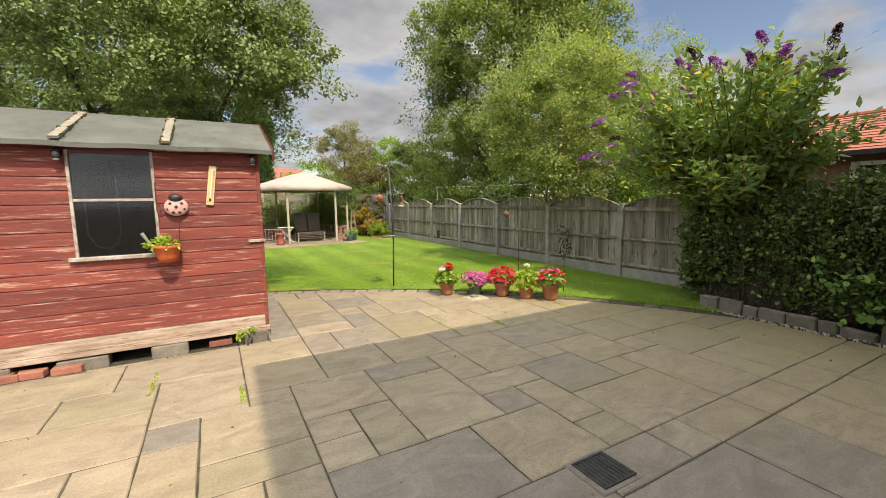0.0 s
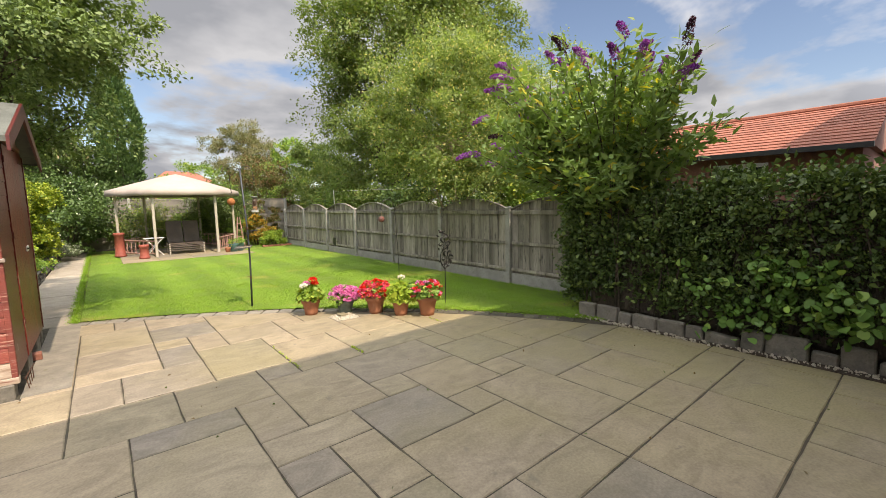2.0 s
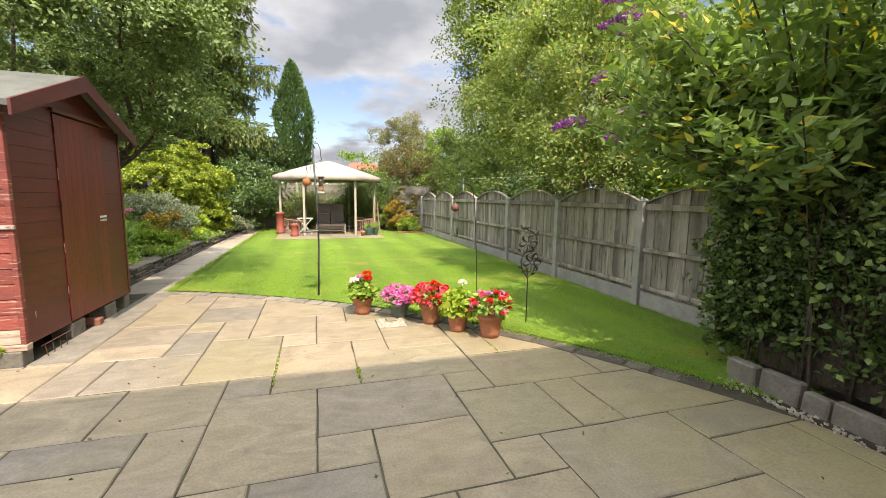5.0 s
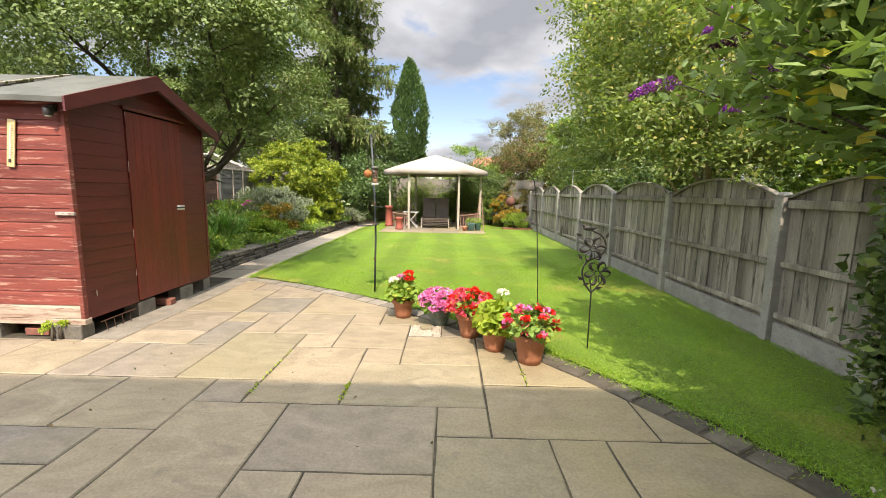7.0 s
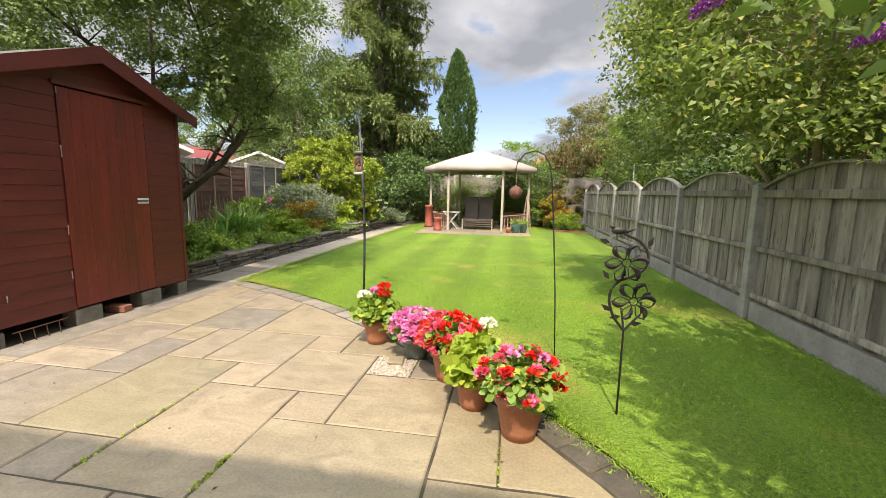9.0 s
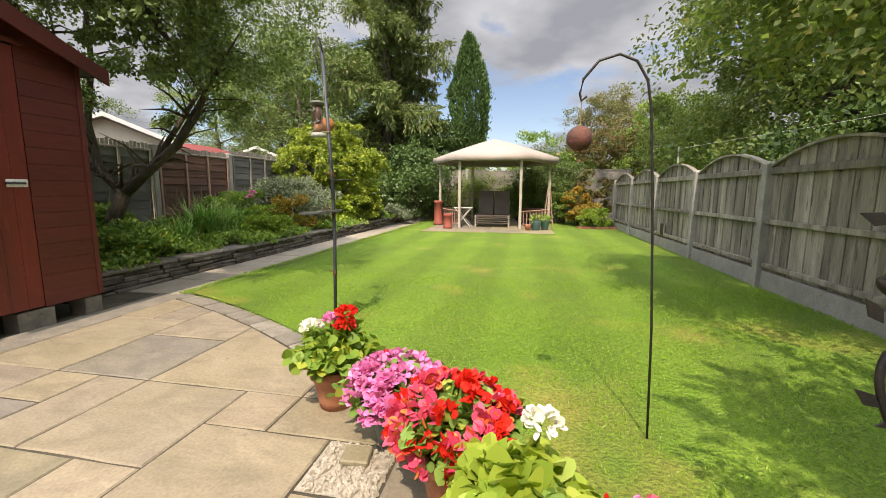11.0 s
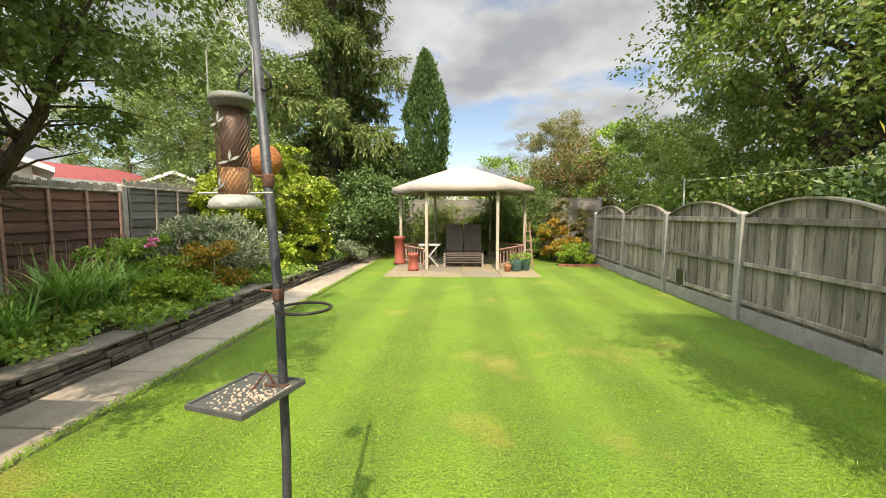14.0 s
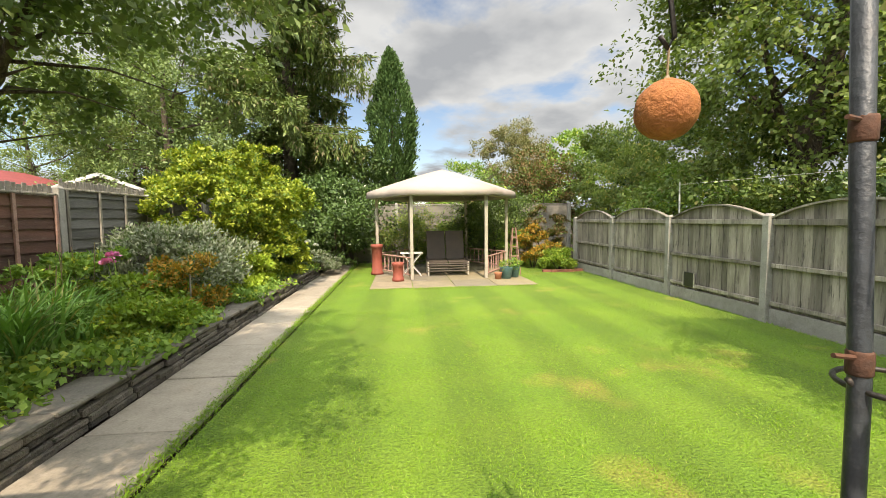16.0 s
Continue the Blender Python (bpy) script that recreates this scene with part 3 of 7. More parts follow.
def shrub(name, at, radii, leaf, label, category="shrub", count=160, per=40, spread=0.12, length=0.07, width=0.04, shell=0.5, droop=0.0, upright=0.15, stems=7, low=-0.75, group=""):
    """A bush: woody stems from one foot, and a lumpy mass of leaves."""
    t = thing(name, at, label, category, group)
    c = (at[0], at[1], at[2] + radii[2])
    bm = bmesh.new()
    for i in range(stems):
        a = 2.4 * i
        e = Vector((c[0] + math.cos(a) * radii[0] * 0.6, c[1] + math.sin(a) * radii[1] * 0.6, c[2] + radii[2] * (0.1 + 0.5 * (i % 3) / 3)))
        s = Vector(at) + Vector((math.cos(a) * 0.04, math.sin(a) * 0.04, 0))
        add_tube(bm, [s, s.lerp(e, 0.5) + Vector((0, 0, 0.1 * radii[2])), e], [0.012 + 0.012 * radii[2], 0.009 + 0.006 * radii[2], 0.003], 5)
    tagged(part("stem_work", bm, M["bark"], t, smooth=True), kind="stuff")
    p, o = tufted(c, radii, max(4, count // 5), spread * 2.7, per, shell, low)
    p[:, 2] = np.maximum(p[:, 2], at[2] + 0.01 + 0.05 * rng.uniform(0, 1, len(p)))
    part("foliage", leaf_mesh("foliage", p, M[leaf], length, width, o * 0.5, droop, upright), None, t)
    return t


# ---- ground, patio, path, lawn ----
ARC_C, ARC_R = Vector((-2.24, -0.88)), 8.56
MX, MY, MOD = 1.97, 3.65, 0.3055


def arc_y(x, r=ARC_R):
    return ARC_C.y + math.sqrt(r * r - (x - ARC_C.x) ** 2)


def arc_x(y, r=ARC_R):
    return ARC_C.x + math.sqrt(r * r - (y - ARC_C.y) ** 2)


ground = part("ground", box(-300, 300, -300, 300, -0.6, -0.12), M["soil"], None)
tagged(ground, "dark bare earth reaching to the horizon", "ground", kind="structure")
bed = part("patio_base", prism([(-3.5, -1.1), (5.75, -1.1), (5.75, 3.05)] + [(arc_x(3.05 + k * 0.2, ARC_R + 0.1), 3.05 + k * 0.2) for k in range(1, 16)] + [(x / 10, arc_y(x / 10, ARC_R + 0.1)) for x in range(32, 6, -2)] + [(0.66, 7.1), (-0.02, 7.1), (-0.02, 6.6), (-3.5, 6.6)], -0.15, -0.006), M["joint"], None)
tagged(bed, "dark mortar joints and bedding under the patio slabs", "patio", kind="structure")

arc_pts = [(arc_x(2.9 + k * 0.1), 2.9 + k * 0.1) for k in range(0, 32)] + [(x / 10, arc_y(x / 10)) for x in range(32, 6, -2)]
lawn = bmesh.new()
# lawn as a grid of small faces with a slight unevenness
cols = np.arange(0.64, 6.53, 0.1)
rows_y = np.arange(2.6, 18.9, 0.15)
grid = {}
for i, x in enumerate(cols):
    for j, y in enumerate(rows_y):
        far = math.hypot(x - ARC_C.x, y - ARC_C.y)
        if far > ARC_R - 0.24:
            if far < ARC_R:
                x, y = ARC_C.x + (x - ARC_C.x) * ARC_R / far, ARC_C.y + (y - ARC_C.y) * ARC_R / far
            grid[i, j] = lawn.verts.new((x, y, 0.012 + 0.012 * noise.noise((x * 0.7, y * 0.7, 0)) + 0.006 * noise.noise((x * 4, y * 4, 3))))
for (i, j), v in list(grid.items()):
    q = [grid.get((i + 1, j)), grid.get((i + 1, j + 1)), grid.get((i, j + 1))]
    if all(q):
        lawn.faces.new((v, q[0], q[1], q[2]))
tagged(part("lawn", lawn, M["lawn"], None, smooth=True), "bright green mown lawn with faint stripes and parched spots", "lawn", kind="structure")

# grass blades, denser near the walk
gp = []
for x0, x1, y0, y1, per in ((0.63, 6.48, 2.9, 8.5, 6800), (0.63, 6.48, 8.5, 12.0, 2400), (0.66, 6.48, 12.0, 18.5, 900)):
    k = int((x1 - x0) * (y1 - y0) * per)
    q = np.c_[rng.uniform(x0, x1, k), rng.uniform(y0, y1, k), np.full(k, 0.010)]
    ok = np.hypot(q[:, 0] - ARC_C.x, q[:, 1] - ARC_C.y) > ARC_R - 0.03
    ok &= ~((q[:, 0] > 1.38) & (q[:, 0] < 4.73) & (q[:, 1] > 13.78))
    gp.append(q[ok])
gp = np.concatenate(gp)
gp[:, 2] += 0.004 * np.sin(gp[:, 0] * 9) * np.sin(gp[:, 1] * 7)
blades = part("grass", leaf_mesh("grass", gp, M["l_grass"], 0.021, 0.0042, None, 0.0, 0.45, 0.4, 0.1), None, None)
tagged(blades, "short mown green grass blades over the lawn", "grass", kind="stuff")

# longer grass hanging over the setts on the shaded side
k = 5200
a = rng.uniform(0.42, 0.86, k)
rr_ = ARC_R + 0.02 + np.abs(rng.normal(0, 0.05, k)) * rng.choice((-1, 1), k, p=(0.3, 0.7))
gp = np.c_[ARC_C.x + rr_ * np.cos(a), ARC_C.y + rr_ * np.sin(a), np.full(k, 0.008)]
e1 = np.c_[0.655 + np.abs(rng.normal(0, 0.03, 9000)) * rng.choice((-1, 1), 9000, p=(0.45, 0.55)), rng.uniform(7.1, 18.2, 9000), np.full(9000, 0.01)]
e2 = np.c_[6.475 - np.abs(rng.normal(0, 0.03, 5000)), rng.uniform(3.3, 18.4, 5000), np.full(5000, 0.01)]
e3 = np.c_[rng.uniform(1.38, 4.72, 2600), 13.80 - rng.normal(0, 0.025, 2600), np.full(2600, 0.012)]
gp = np.concatenate((gp, e1, e2, e3))
tagged(part("edge_grass", leaf_mesh("edge_grass", gp, M["l_grass"], 0.03, 0.005, None, 0.0, 0.5, 0.5, 0.1), None, None), "longer uncut grass along the edge of the lawn", "grass", kind="stuff")

patio = thing("patio", (2, 2, 0), "buff sandstone slabs in mixed sizes with dark joints", "patio", kind="structure")
# plan of the slabs in modules: column, row, width, depth
PLAN_A = "0,-3,2,3 2,-2,3,2 5,-1,1,1 6,-1,3,2 9,-1,1,2 10,-1,2,2 5,-3,2,2 7,-3,1,2 8,-3,3,2 5,-4,1,1 6,-5,3,2 9,-4,3,1 9,-7,2,3 7,-7,2,2 6,-7,1,2 4,-7,2,3 3,-5,1,1 3,-4,2,2 2,-3,1,1 1,-5,2,2"
PLAN_B = "-3,-2,2,1 -3,-5,2,3 -1,-3,1,2 -1,-4,2,1 -1,-5,1,1 0,-6,1,2 0,-7,1,1 -2,-7,2,2 1,-7,3,2 2,-8,2,1 4,-8,2,1 6,-8,2,1 8,-8,3,1 6,-10,2,2 8,-10,3,2 -5,-3,2,2 -5,-4,1,1 -4,-5,1,2 -6,-1.65,1,0.65 -7,-3.65,2,2 -7,-4.65,2,1 -9,1,3,2 -8,-1.65,2,2.65 -8,-2.65,1,1 -8,-4.65,1,2 -10,-0.65,2,1.65 -12,-0.65,2,1.65 -14,-0.65,2,1.65 -11,-2.65,3,2"
PLAN_C = "-2,-1,2,2 0,0,1,1 1,0,2,3 3,0,3,2 3,2,1,1 4,2,2,2 2,3,2,2 1,3,1,1 -1,1,2,3 -3,1,2,2 6,1,1,3 7,1,2,2 -4,-1,2,2 -4,3,2,1 -2,3,1,2 -6,-1,2,2 -6,1,2,2 -4,4,2,2 -2,5,1,1 -1,4,1,2 -2,6,2,2 -4,6,2,3 0,4,2,2 2,5,1,1 3,5,2,1 0,6,3,3 -2,8,2,3 5,4,1,1"
slabs = []
for text in (PLAN_A, PLAN_B, PLAN_C):
    for entry in text.split():
        i, j, w, h = (float(v) for v in entry.split(","))
        slabs.append((i, j, w, h))
pick = random.Random(11)
GRAVEL = (4, 4)


def fill(columns, rows, shift):
    """Lays slabs of mixed size in what the plan leaves open; shift: how far the rows stand off the module."""
    busy = set()
    for i, j, w, h in slabs:
        for a in columns:
            for b in rows:
                if min(a + 1, i + w) - max(a, i) > 0.05 and min(b + 1 + shift, j + h) - max(b + shift, j) > 0.05:
                    busy.add((a, b))
    if shift == 0:
        busy.add(GRAVEL)
    for j in rows:
        for i in columns:
            if (i, j) in busy:
                continue
            sizes = [(3, 2), (2, 3), (2, 2), (2, 1), (1, 2), (1, 1)]
            pick.shuffle(sizes)
            sizes.sort(key=lambda s: -s[0] * s[1] + pick.random() * 3)
            for w, h in sizes:
                if all((i + a, j + b) not in busy and i + a in columns and j + b in rows for a in range(w) for b in range(h)):
                    break
            slabs.append((i, j + shift, w, h))
            busy.update((i + a, j + b) for a in range(w) for b in range(h))


fill(range(-15, -5), range(-17, -1), 0.35)
fill(range(-15, -5), range(-1, 12), 0)
fill(range(-5, 13), range(-16, 12), 0)


def clip_half(poly, nx, ny, d):
    """Keeps what lies on the side nx*x + ny*y < d."""
    out = []
    for a, b in zip(poly, poly[1:] + poly[:1]):
        sa, sb = nx * a[0] + ny * a[1] - d, nx * b[0] + ny * b[1] - d
        if sa <= 0:
            out.append(a)
        if sa * sb < 0:
            f = sa / (sa - sb)
            out.append((a[0] + (b[0] - a[0]) * f, a[1] + (b[1] - a[1]) * f))
    return out


def slab_poly(i, j, w, h):
    g = 0.0048
    x0, x1, y0, y1 = MX + i * MOD + g, MX + (i + w) * MOD - g, MY + j * MOD + g, MY + (j + h) * MOD - g
    poly = [(x0, y0), (x1, y0), (x1, y1), (x0, y1)]
    for k in range(0, 18):
        a = radians(14 + 4 * k)
        nx, ny = math.cos(a), math.sin(a)
        poly = clip_half(poly, nx, ny, nx * ARC_C.x + ny * ARC_C.y + (ARC_R - 0.185))
    poly = clip_half(poly, 1, 0, 5.5)
    poly = clip_half(poly, -1, 0, 3.4)
    poly = clip_half(poly, 0, -1, 1.08)
    poly = clip_half(poly, 0, 1, 7.06)
    # not under the shed
    if poly and min(q[0] for q in poly) < 0.44 and max(q[1] for q in poly) > 4.62:
        if max(q[0] for q in poly) <= 0.75 + 0.02 or min(q[1] for q in poly) < 4.6:
            poly = clip_half(poly, 0, 1, 4.6)
        else:
            poly = clip_half(poly, -1, 0, -0.44)
    return poly


def slab_mesh(poly, seed):
    r = random.Random(seed)
    bm = bmesh.new()
    # wobbling edges, softened rim
    edge = []
    for a, b in zip(poly, poly[1:] + poly[:1]):
        steps = max(1, int(math.hypot(b[0] - a[0], b[1] - a[1]) / 0.15))
        for s in range(steps):
            f = s / steps
            jit = 0.0 if s == 0 else 0.0035
            edge.append((a[0] + (b[0] - a[0]) * f + r.uniform(-jit, jit), a[1] + (b[1] - a[1]) * f + r.uniform(-jit, jit)))
    cx, cy = sum(q[0] for q in edge) / len(edge), sum(q[1] for q in edge) / len(edge)
    tx, ty, up = r.uniform(-0.002, 0.002), r.uniform(-0.002, 0.002), r.uniform(-0.0015, 0.0015)
    zt = lambda x, y: up + tx * (x - cx) + ty * (y - cy)
    lo = [bm.verts.new((x, y, -0.03)) for x, y in edge]
    rim = [bm.verts.new((x, y, zt(x, y) - 0.006)) for x, y in edge]
    top = []
    for x, y in edge:
        d = math.hypot(x - cx, y - cy)
        f = max(0.0, 1 - 0.008 / max(d, 0.02))
        top.append(bm.verts.new((cx + (x - cx) * f, cy + (y - cy) * f, zt(x, y))))
    k = len(edge)
    bm.faces.new(top)
    for a in range(k):
        b = (a + 1) % k
        bm.faces.new((lo[a], lo[b], rim[b], rim[a]))
        bm.faces.new((rim[a], rim[b], top[b], top[a]))
    return bm


for s, spec in enumerate(slabs):
    poly = slab_poly(*spec)
    if len(poly) < 3:
        continue
    area = abs(sum(a[0] * b[1] - b[0] * a[1] for a, b in zip(poly, poly[1:] + poly[:1]))) / 2
    if area > 0.004:
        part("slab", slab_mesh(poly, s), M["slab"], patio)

# gravel square with a small stone beside the pots
gx, gy = MX + GRAVEL[0] * MOD, MY + GRAVEL[1] * MOD
gravel = thing("gravel_patch", (gx + 0.15, gy + 0.15, 0), "small square of pale gravel set among the slabs", "gravel", kind="stuff")
r = random.Random(3)
bm = bmesh.new()
part("bedding", box(gx + 0.008, gx + 0.298, gy + 0.008, gy + 0.298, -0.03, -0.003), M["gravel"], gravel)
for k in range(330):
    s = r.uniform(0.007, 0.016)
    add_box(bm, -s, s, -s * 0.8, s * 0.8, -s * 0.6, s * 0.6, 0, pose(gx + r.uniform(0.02, 0.29), gy + r.uniform(0.02, 0.29), -0.004, r.uniform(0, 90), r.uniform(0, 90), r.uniform(0, 90)))
part("pebbles", bm, M["gravel"], gravel)
part("flat_stone", box(-0.055, 0.055, -0.05, 0.05, 0, 0.025, 0.006, pose(gx + 0.16, gy + 0.2, 0.006, 2, 3, 8)), M["slab"], gravel)

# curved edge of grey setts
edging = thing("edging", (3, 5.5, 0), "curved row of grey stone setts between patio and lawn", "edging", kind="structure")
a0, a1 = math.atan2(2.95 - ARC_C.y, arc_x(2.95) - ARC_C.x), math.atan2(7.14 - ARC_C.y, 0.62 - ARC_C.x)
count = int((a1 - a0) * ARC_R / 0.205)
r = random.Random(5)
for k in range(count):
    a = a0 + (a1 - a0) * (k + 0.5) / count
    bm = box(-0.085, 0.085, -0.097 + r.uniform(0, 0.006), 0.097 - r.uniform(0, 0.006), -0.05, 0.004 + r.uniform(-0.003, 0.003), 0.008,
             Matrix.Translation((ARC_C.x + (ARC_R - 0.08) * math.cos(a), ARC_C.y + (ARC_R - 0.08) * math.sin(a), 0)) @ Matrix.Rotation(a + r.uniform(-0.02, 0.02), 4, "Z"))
    # the first stretch takes the darker setts, shade and soil in their colour
    part("sett", bm, M["sett_shade_soiled" if k < count * 0.42 else "sett"], edging)

# side path along the bed
path = thing("path", (0.33, 11, 0), "grey concrete slab path beside the raised bed", "path", kind="structure")
r = random.Random(8)
y = 7.11
while y < 18.2:
    d = 0.62 if y < 7.2 else 0.93
    part("path_slab", box(0.015, 0.645, y + 0.006, y + d - 0.006, -0.05, r.uniform(0.0, 0.006), 0.006), M["path"], path)
    y += d
side = part("shed_border", box(0.44, 0.735, 4.62, 7.09, -0.06, 0.002), M["sett"], path)

# ---- fences ----
FX = 6.5
POSTS = [4.97 + 1.872 * k for k in range(-3, 7)]


def arched_panel(y0, y1, seed):
    """A run of upright boards with an arched top, rails across and a capping strip; it faces the lawn."""
    r = random.Random(seed)
    t = thing("fence", (FX + 0.03, (y0 + y1) / 2, 0.0), "weathered grey wooden fence panel with an arched top", "fence panel", "fence beside the lawn")
    L = y1 - y0
    rise = lambda s: 1.30 + 0.185 * (1 - (2 * s - 1) ** 2)
    k = 15
    w = L / k
    for i in range(k):
        s0, s1 = i / k, (i + 1) / k
        ya, yb = y0 + i * w - 0.004, y0 + (i + 1) * w + 0.004
        bm = bmesh.new()
        off = 0.012 * (i % 2) + r.uniform(-0.002, 0.002)
        x0 = FX + 0.03 + off
        za, zb = rise(s0), rise(s1)
        vs = [bm.verts.new(c) for c in ((x0, ya, 0.2), (x0 + 0.014, ya, 0.2), (x0 + 0.014, yb, 0.2), (x0, yb, 0.2), (x0, ya, za), (x0 + 0.014, ya, za), (x0 + 0.014, yb, zb), (x0, yb, zb))]
        for f in ((0, 3, 2, 1), (4, 5, 6, 7), (0, 1, 5, 4), (2, 3, 7, 6), (0, 4, 7, 3), (1, 2, 6, 5)):
            bm.faces.new([vs[q] for q in f])
        part("board", bm, M["fence"], t)
    for z in (0.235, 0.70, 1.22):
        part("rail", box(FX - 0.012, FX + 0.028, y0 + 0.005, y1 - 0.005, z, z + 0.05 + 0.02 * (z > 1), 0.005), M["fence"], t)
    bm = bmesh.new()
    n_ = 14
    prev = None
    for i in range(n_ + 1):
        yy, zz_ = y0 + L * i / n_, rise(i / n_)
        cur = [bm.verts.new(c) for c in ((FX - 0.012, yy, zz_), (FX + 0.065, yy, zz_), (FX + 0.065, yy, zz_ + 0.022), (FX - 0.012, yy, zz_ + 0.022))]
        if prev:
            for q in range(4):
                bm.faces.new((prev[q], prev[(q + 1) % 4], cur[(q + 1) % 4], cur[q]))
        else:
            bm.faces.new(cur)
        prev = cur
    bm.faces.new(prev[::-1])
    part("capping", bm, M["fence"], t)
    part("gravel_board", box(FX - 0.005, FX + 0.045, y0 + 0.002, y1 - 0.002, -0.1, 0.195, 0.004), M["concrete"], t, "pale concrete gravel board")
    return t


def concrete_post(x, y, h=1.36, group="fence posts beside the lawn"):
    t = part("fence_post", bmesh.new(), M["concrete"], None)
    bm = box(x - 0.05, x + 0.055, y - 0.048, y + 0.048, -0.1, h - 0.03, 0.006)
    bmesh.ops.create_cone(bm, segments=4, radius1=0.072, radius2=0.03, depth=0.03, cap_ends=True, matrix=Matrix.Translation((x, y, h - 0.014)) @ Matrix.Rotation(math.pi / 4, 4, "Z"))
    me = from_bm(bm, "fence_post", M["concrete"])
    t.data = me
    tagged(t, "square pale concrete fence post with a weathered top", "fence post", group)
    return t


for k, y in enumerate(POSTS):
    concrete_post(FX, y)
    if k + 1 < len(POSTS):
        arched_panel(y + 0.052, POSTS[k + 1] - 0.052, k)
# cat flap in the fence: black plate for the shade inside the hole, with a frame
flap = thing("cat_flap", (FX - 0.01, 11.94, 0.22), "small square cat hole low in the fence, drawn as a black plate", "cat flap")
part("hole_plate", box(FX - 0.016, FX - 0.004, 11.84, 12.06, 0.24, 0.46), M["black"], flap)
part("frame_bar", box(FX - 0.024, FX - 0.004, 11.82, 11.84, 0.23, 0.46, 0.003), M["fence"], flap)
part("frame_bar", box(FX - 0.024, FX - 0.004, 12.06, 12.08, 0.23, 0.46, 0.003), M["fence"], flap)

LX = -2.2


def lap_panel(x, y0, y1, top, mat, label, seed, along_x=False):
    t = thing("fence", ((y0 + y1) / 2 if along_x else x, x if along_x else (y0 + y1) / 2, 0.0), label, "fence panel", "boundary fence")
    r = random.Random(seed)
    turn = Matrix(((0, 1, 0, 0), (1, 0, 0, 0), (0, 0, 1, 0), (0, 0, 0, 1))) if along_x else Matrix.Identity(4)
    z = 0.05
    while z < top - 0.02:
        bm = bmesh.new()
        h = 0.155
        w = [r.uniform(-0.008, 0.008) for _ in range(5)]
        prev = None
        for i in range(5):
            yy = y0 + (y1 - y0) * i / 4
            ring = [bm.verts.new(turn @ Vector(c)) for c in ((x + 0.018, yy, z + w[i]), (x + 0.03, yy, z + w[i]), (x + 0.012, yy, min(z + h, top)), (x, yy, min(z + h, top)))]
            if prev:
                for q in range(4):
                    bm.faces.new((prev[q], prev[(q + 1) % 4], ring[(q + 1) % 4], ring[q]))
            prev = ring
        part("board", bm, M[mat], t)
        z += 0.135
    for f in (0.02, 0.35, 0.66, 0.98):
        yy = y0 + (y1 - y0) * f
        part("batten", box(x + 0.028, x + 0.055, yy - 0.02, yy + 0.02, 0.05, top + 0.01, 0.003, turn), M["fence" if mat == "fence_grey" else "pale_fence" if mat == "pale_fence" else "rail_pink"], t)
    part("capping", box(x - 0.01, x + 0.05, y0, y1, top + 0.012, top + 0.037, 0.004, turn), M["fence"], t)
    if not along_x:
        step = (y1 - y0) / 26
        for i in range(26):
            yy = y0 + step * (i + 0.5)
            part("picket", box(x - 0.028, x - 0.014, yy - 0.026, yy + 0.026, top - 0.10, top + 0.13 + r.uniform(-0.02, 0.02), 0.002, turn), M["pale_fence"], t)
    return t


lp = [6.0, 7.86, 9.7, 11.53, 13.36, 15.2, 17.05, 18.9]
for k, y in enumerate(lp):
    concrete_post(LX, y, 1.80, "boundary fence posts")
    if k + 1 < len(lp):
        brown = k == 2
        lap_panel(LX, y + 0.055, lp[k + 1] - 0.055, 1.74 if k > 2 else 1.66, "fence_brown" if brown else "fence_grey", "brown overlapped board fence panel" if brown else "weathered grey overlapped board fence panel", 20 + k)
bp = [-2.15 + 1.86 * k for k in range(6)]
for k, x in enumerate(bp):
    concrete_post(x + 0.3, 18.95, 1.85, "boundary fence posts")
    if k + 1 < len(bp):
        lap_panel(18.95, x + 0.355, bp[k + 1] + 0.245, 1.78, "pale_fence", "pale weathered overlapped board fence panel", 40 + k, True)

# ---- raised bed and its dry stone edge ----
bedsoil = bmesh.new()
gx_ = np.linspace(LX + 0.06, -0.12, 14)
gy_ = np.linspace(6.62, 18.9, 60)
vv = [[bedsoil.verts.new((x, y, 0.19 + 0.03 * noise.noise((x * 2, y * 2, 1)))) for y in gy_] for x in gx_]
for i in range(len(gx_) - 1):
    for j in range(len(gy_) - 1):
        bedsoil.faces.new((vv[i][j], vv[i + 1][j], vv[i + 1][j + 1], vv[i][j + 1]))
tagged(part("soil_bed", bedsoil, M["soil"], None, smooth=True), "dark planted soil of the raised border", "soil", kind="structure")
wall = thing("bed_wall", (-0.1, 12, 0), "low dry stone wall of thin dark stones edging the border", "wall", kind="structure")
r = random.Random(12)
for course in range(4):
    y = 6.55 + r.uniform(0, 0.2)
    z0 = -0.02 + course * 0.052
    while y < 18.3:
        d = r.uniform(0.16, 0.46)
        inset = r.uniform(-0.03, 0.028) - 0.012 * course
        bm = box(-0.21 + inset, 0.0 + inset, y + 0.004, y + d - 0.004, z0 + r.uniform(-0.004, 0.006), z0 + 0.05 + r.uniform(-0.010, 0.004), 0.009,
                 pose(0, y, z0, r.uniform(-1.2, 1.2), 0, r.uniform(-1.5, 1.5)) @ pose(0, -y, -z0))
        part("stone", bm, M["stone"], wall)
        y += d
y = 6.6
while y < 18.3:
    d = r.uniform(0.35, 0.75)
    part("cap", box(-0.30 + r.uniform(-0.02, 0.02), 0.0 + r.uniform(-0.03, 0.012), y + 0.006, y + d - 0.006, 0.186, 0.222 + r.uniform(-0.004, 0.008), 0.010), M["capstone"], wall)
    y += d

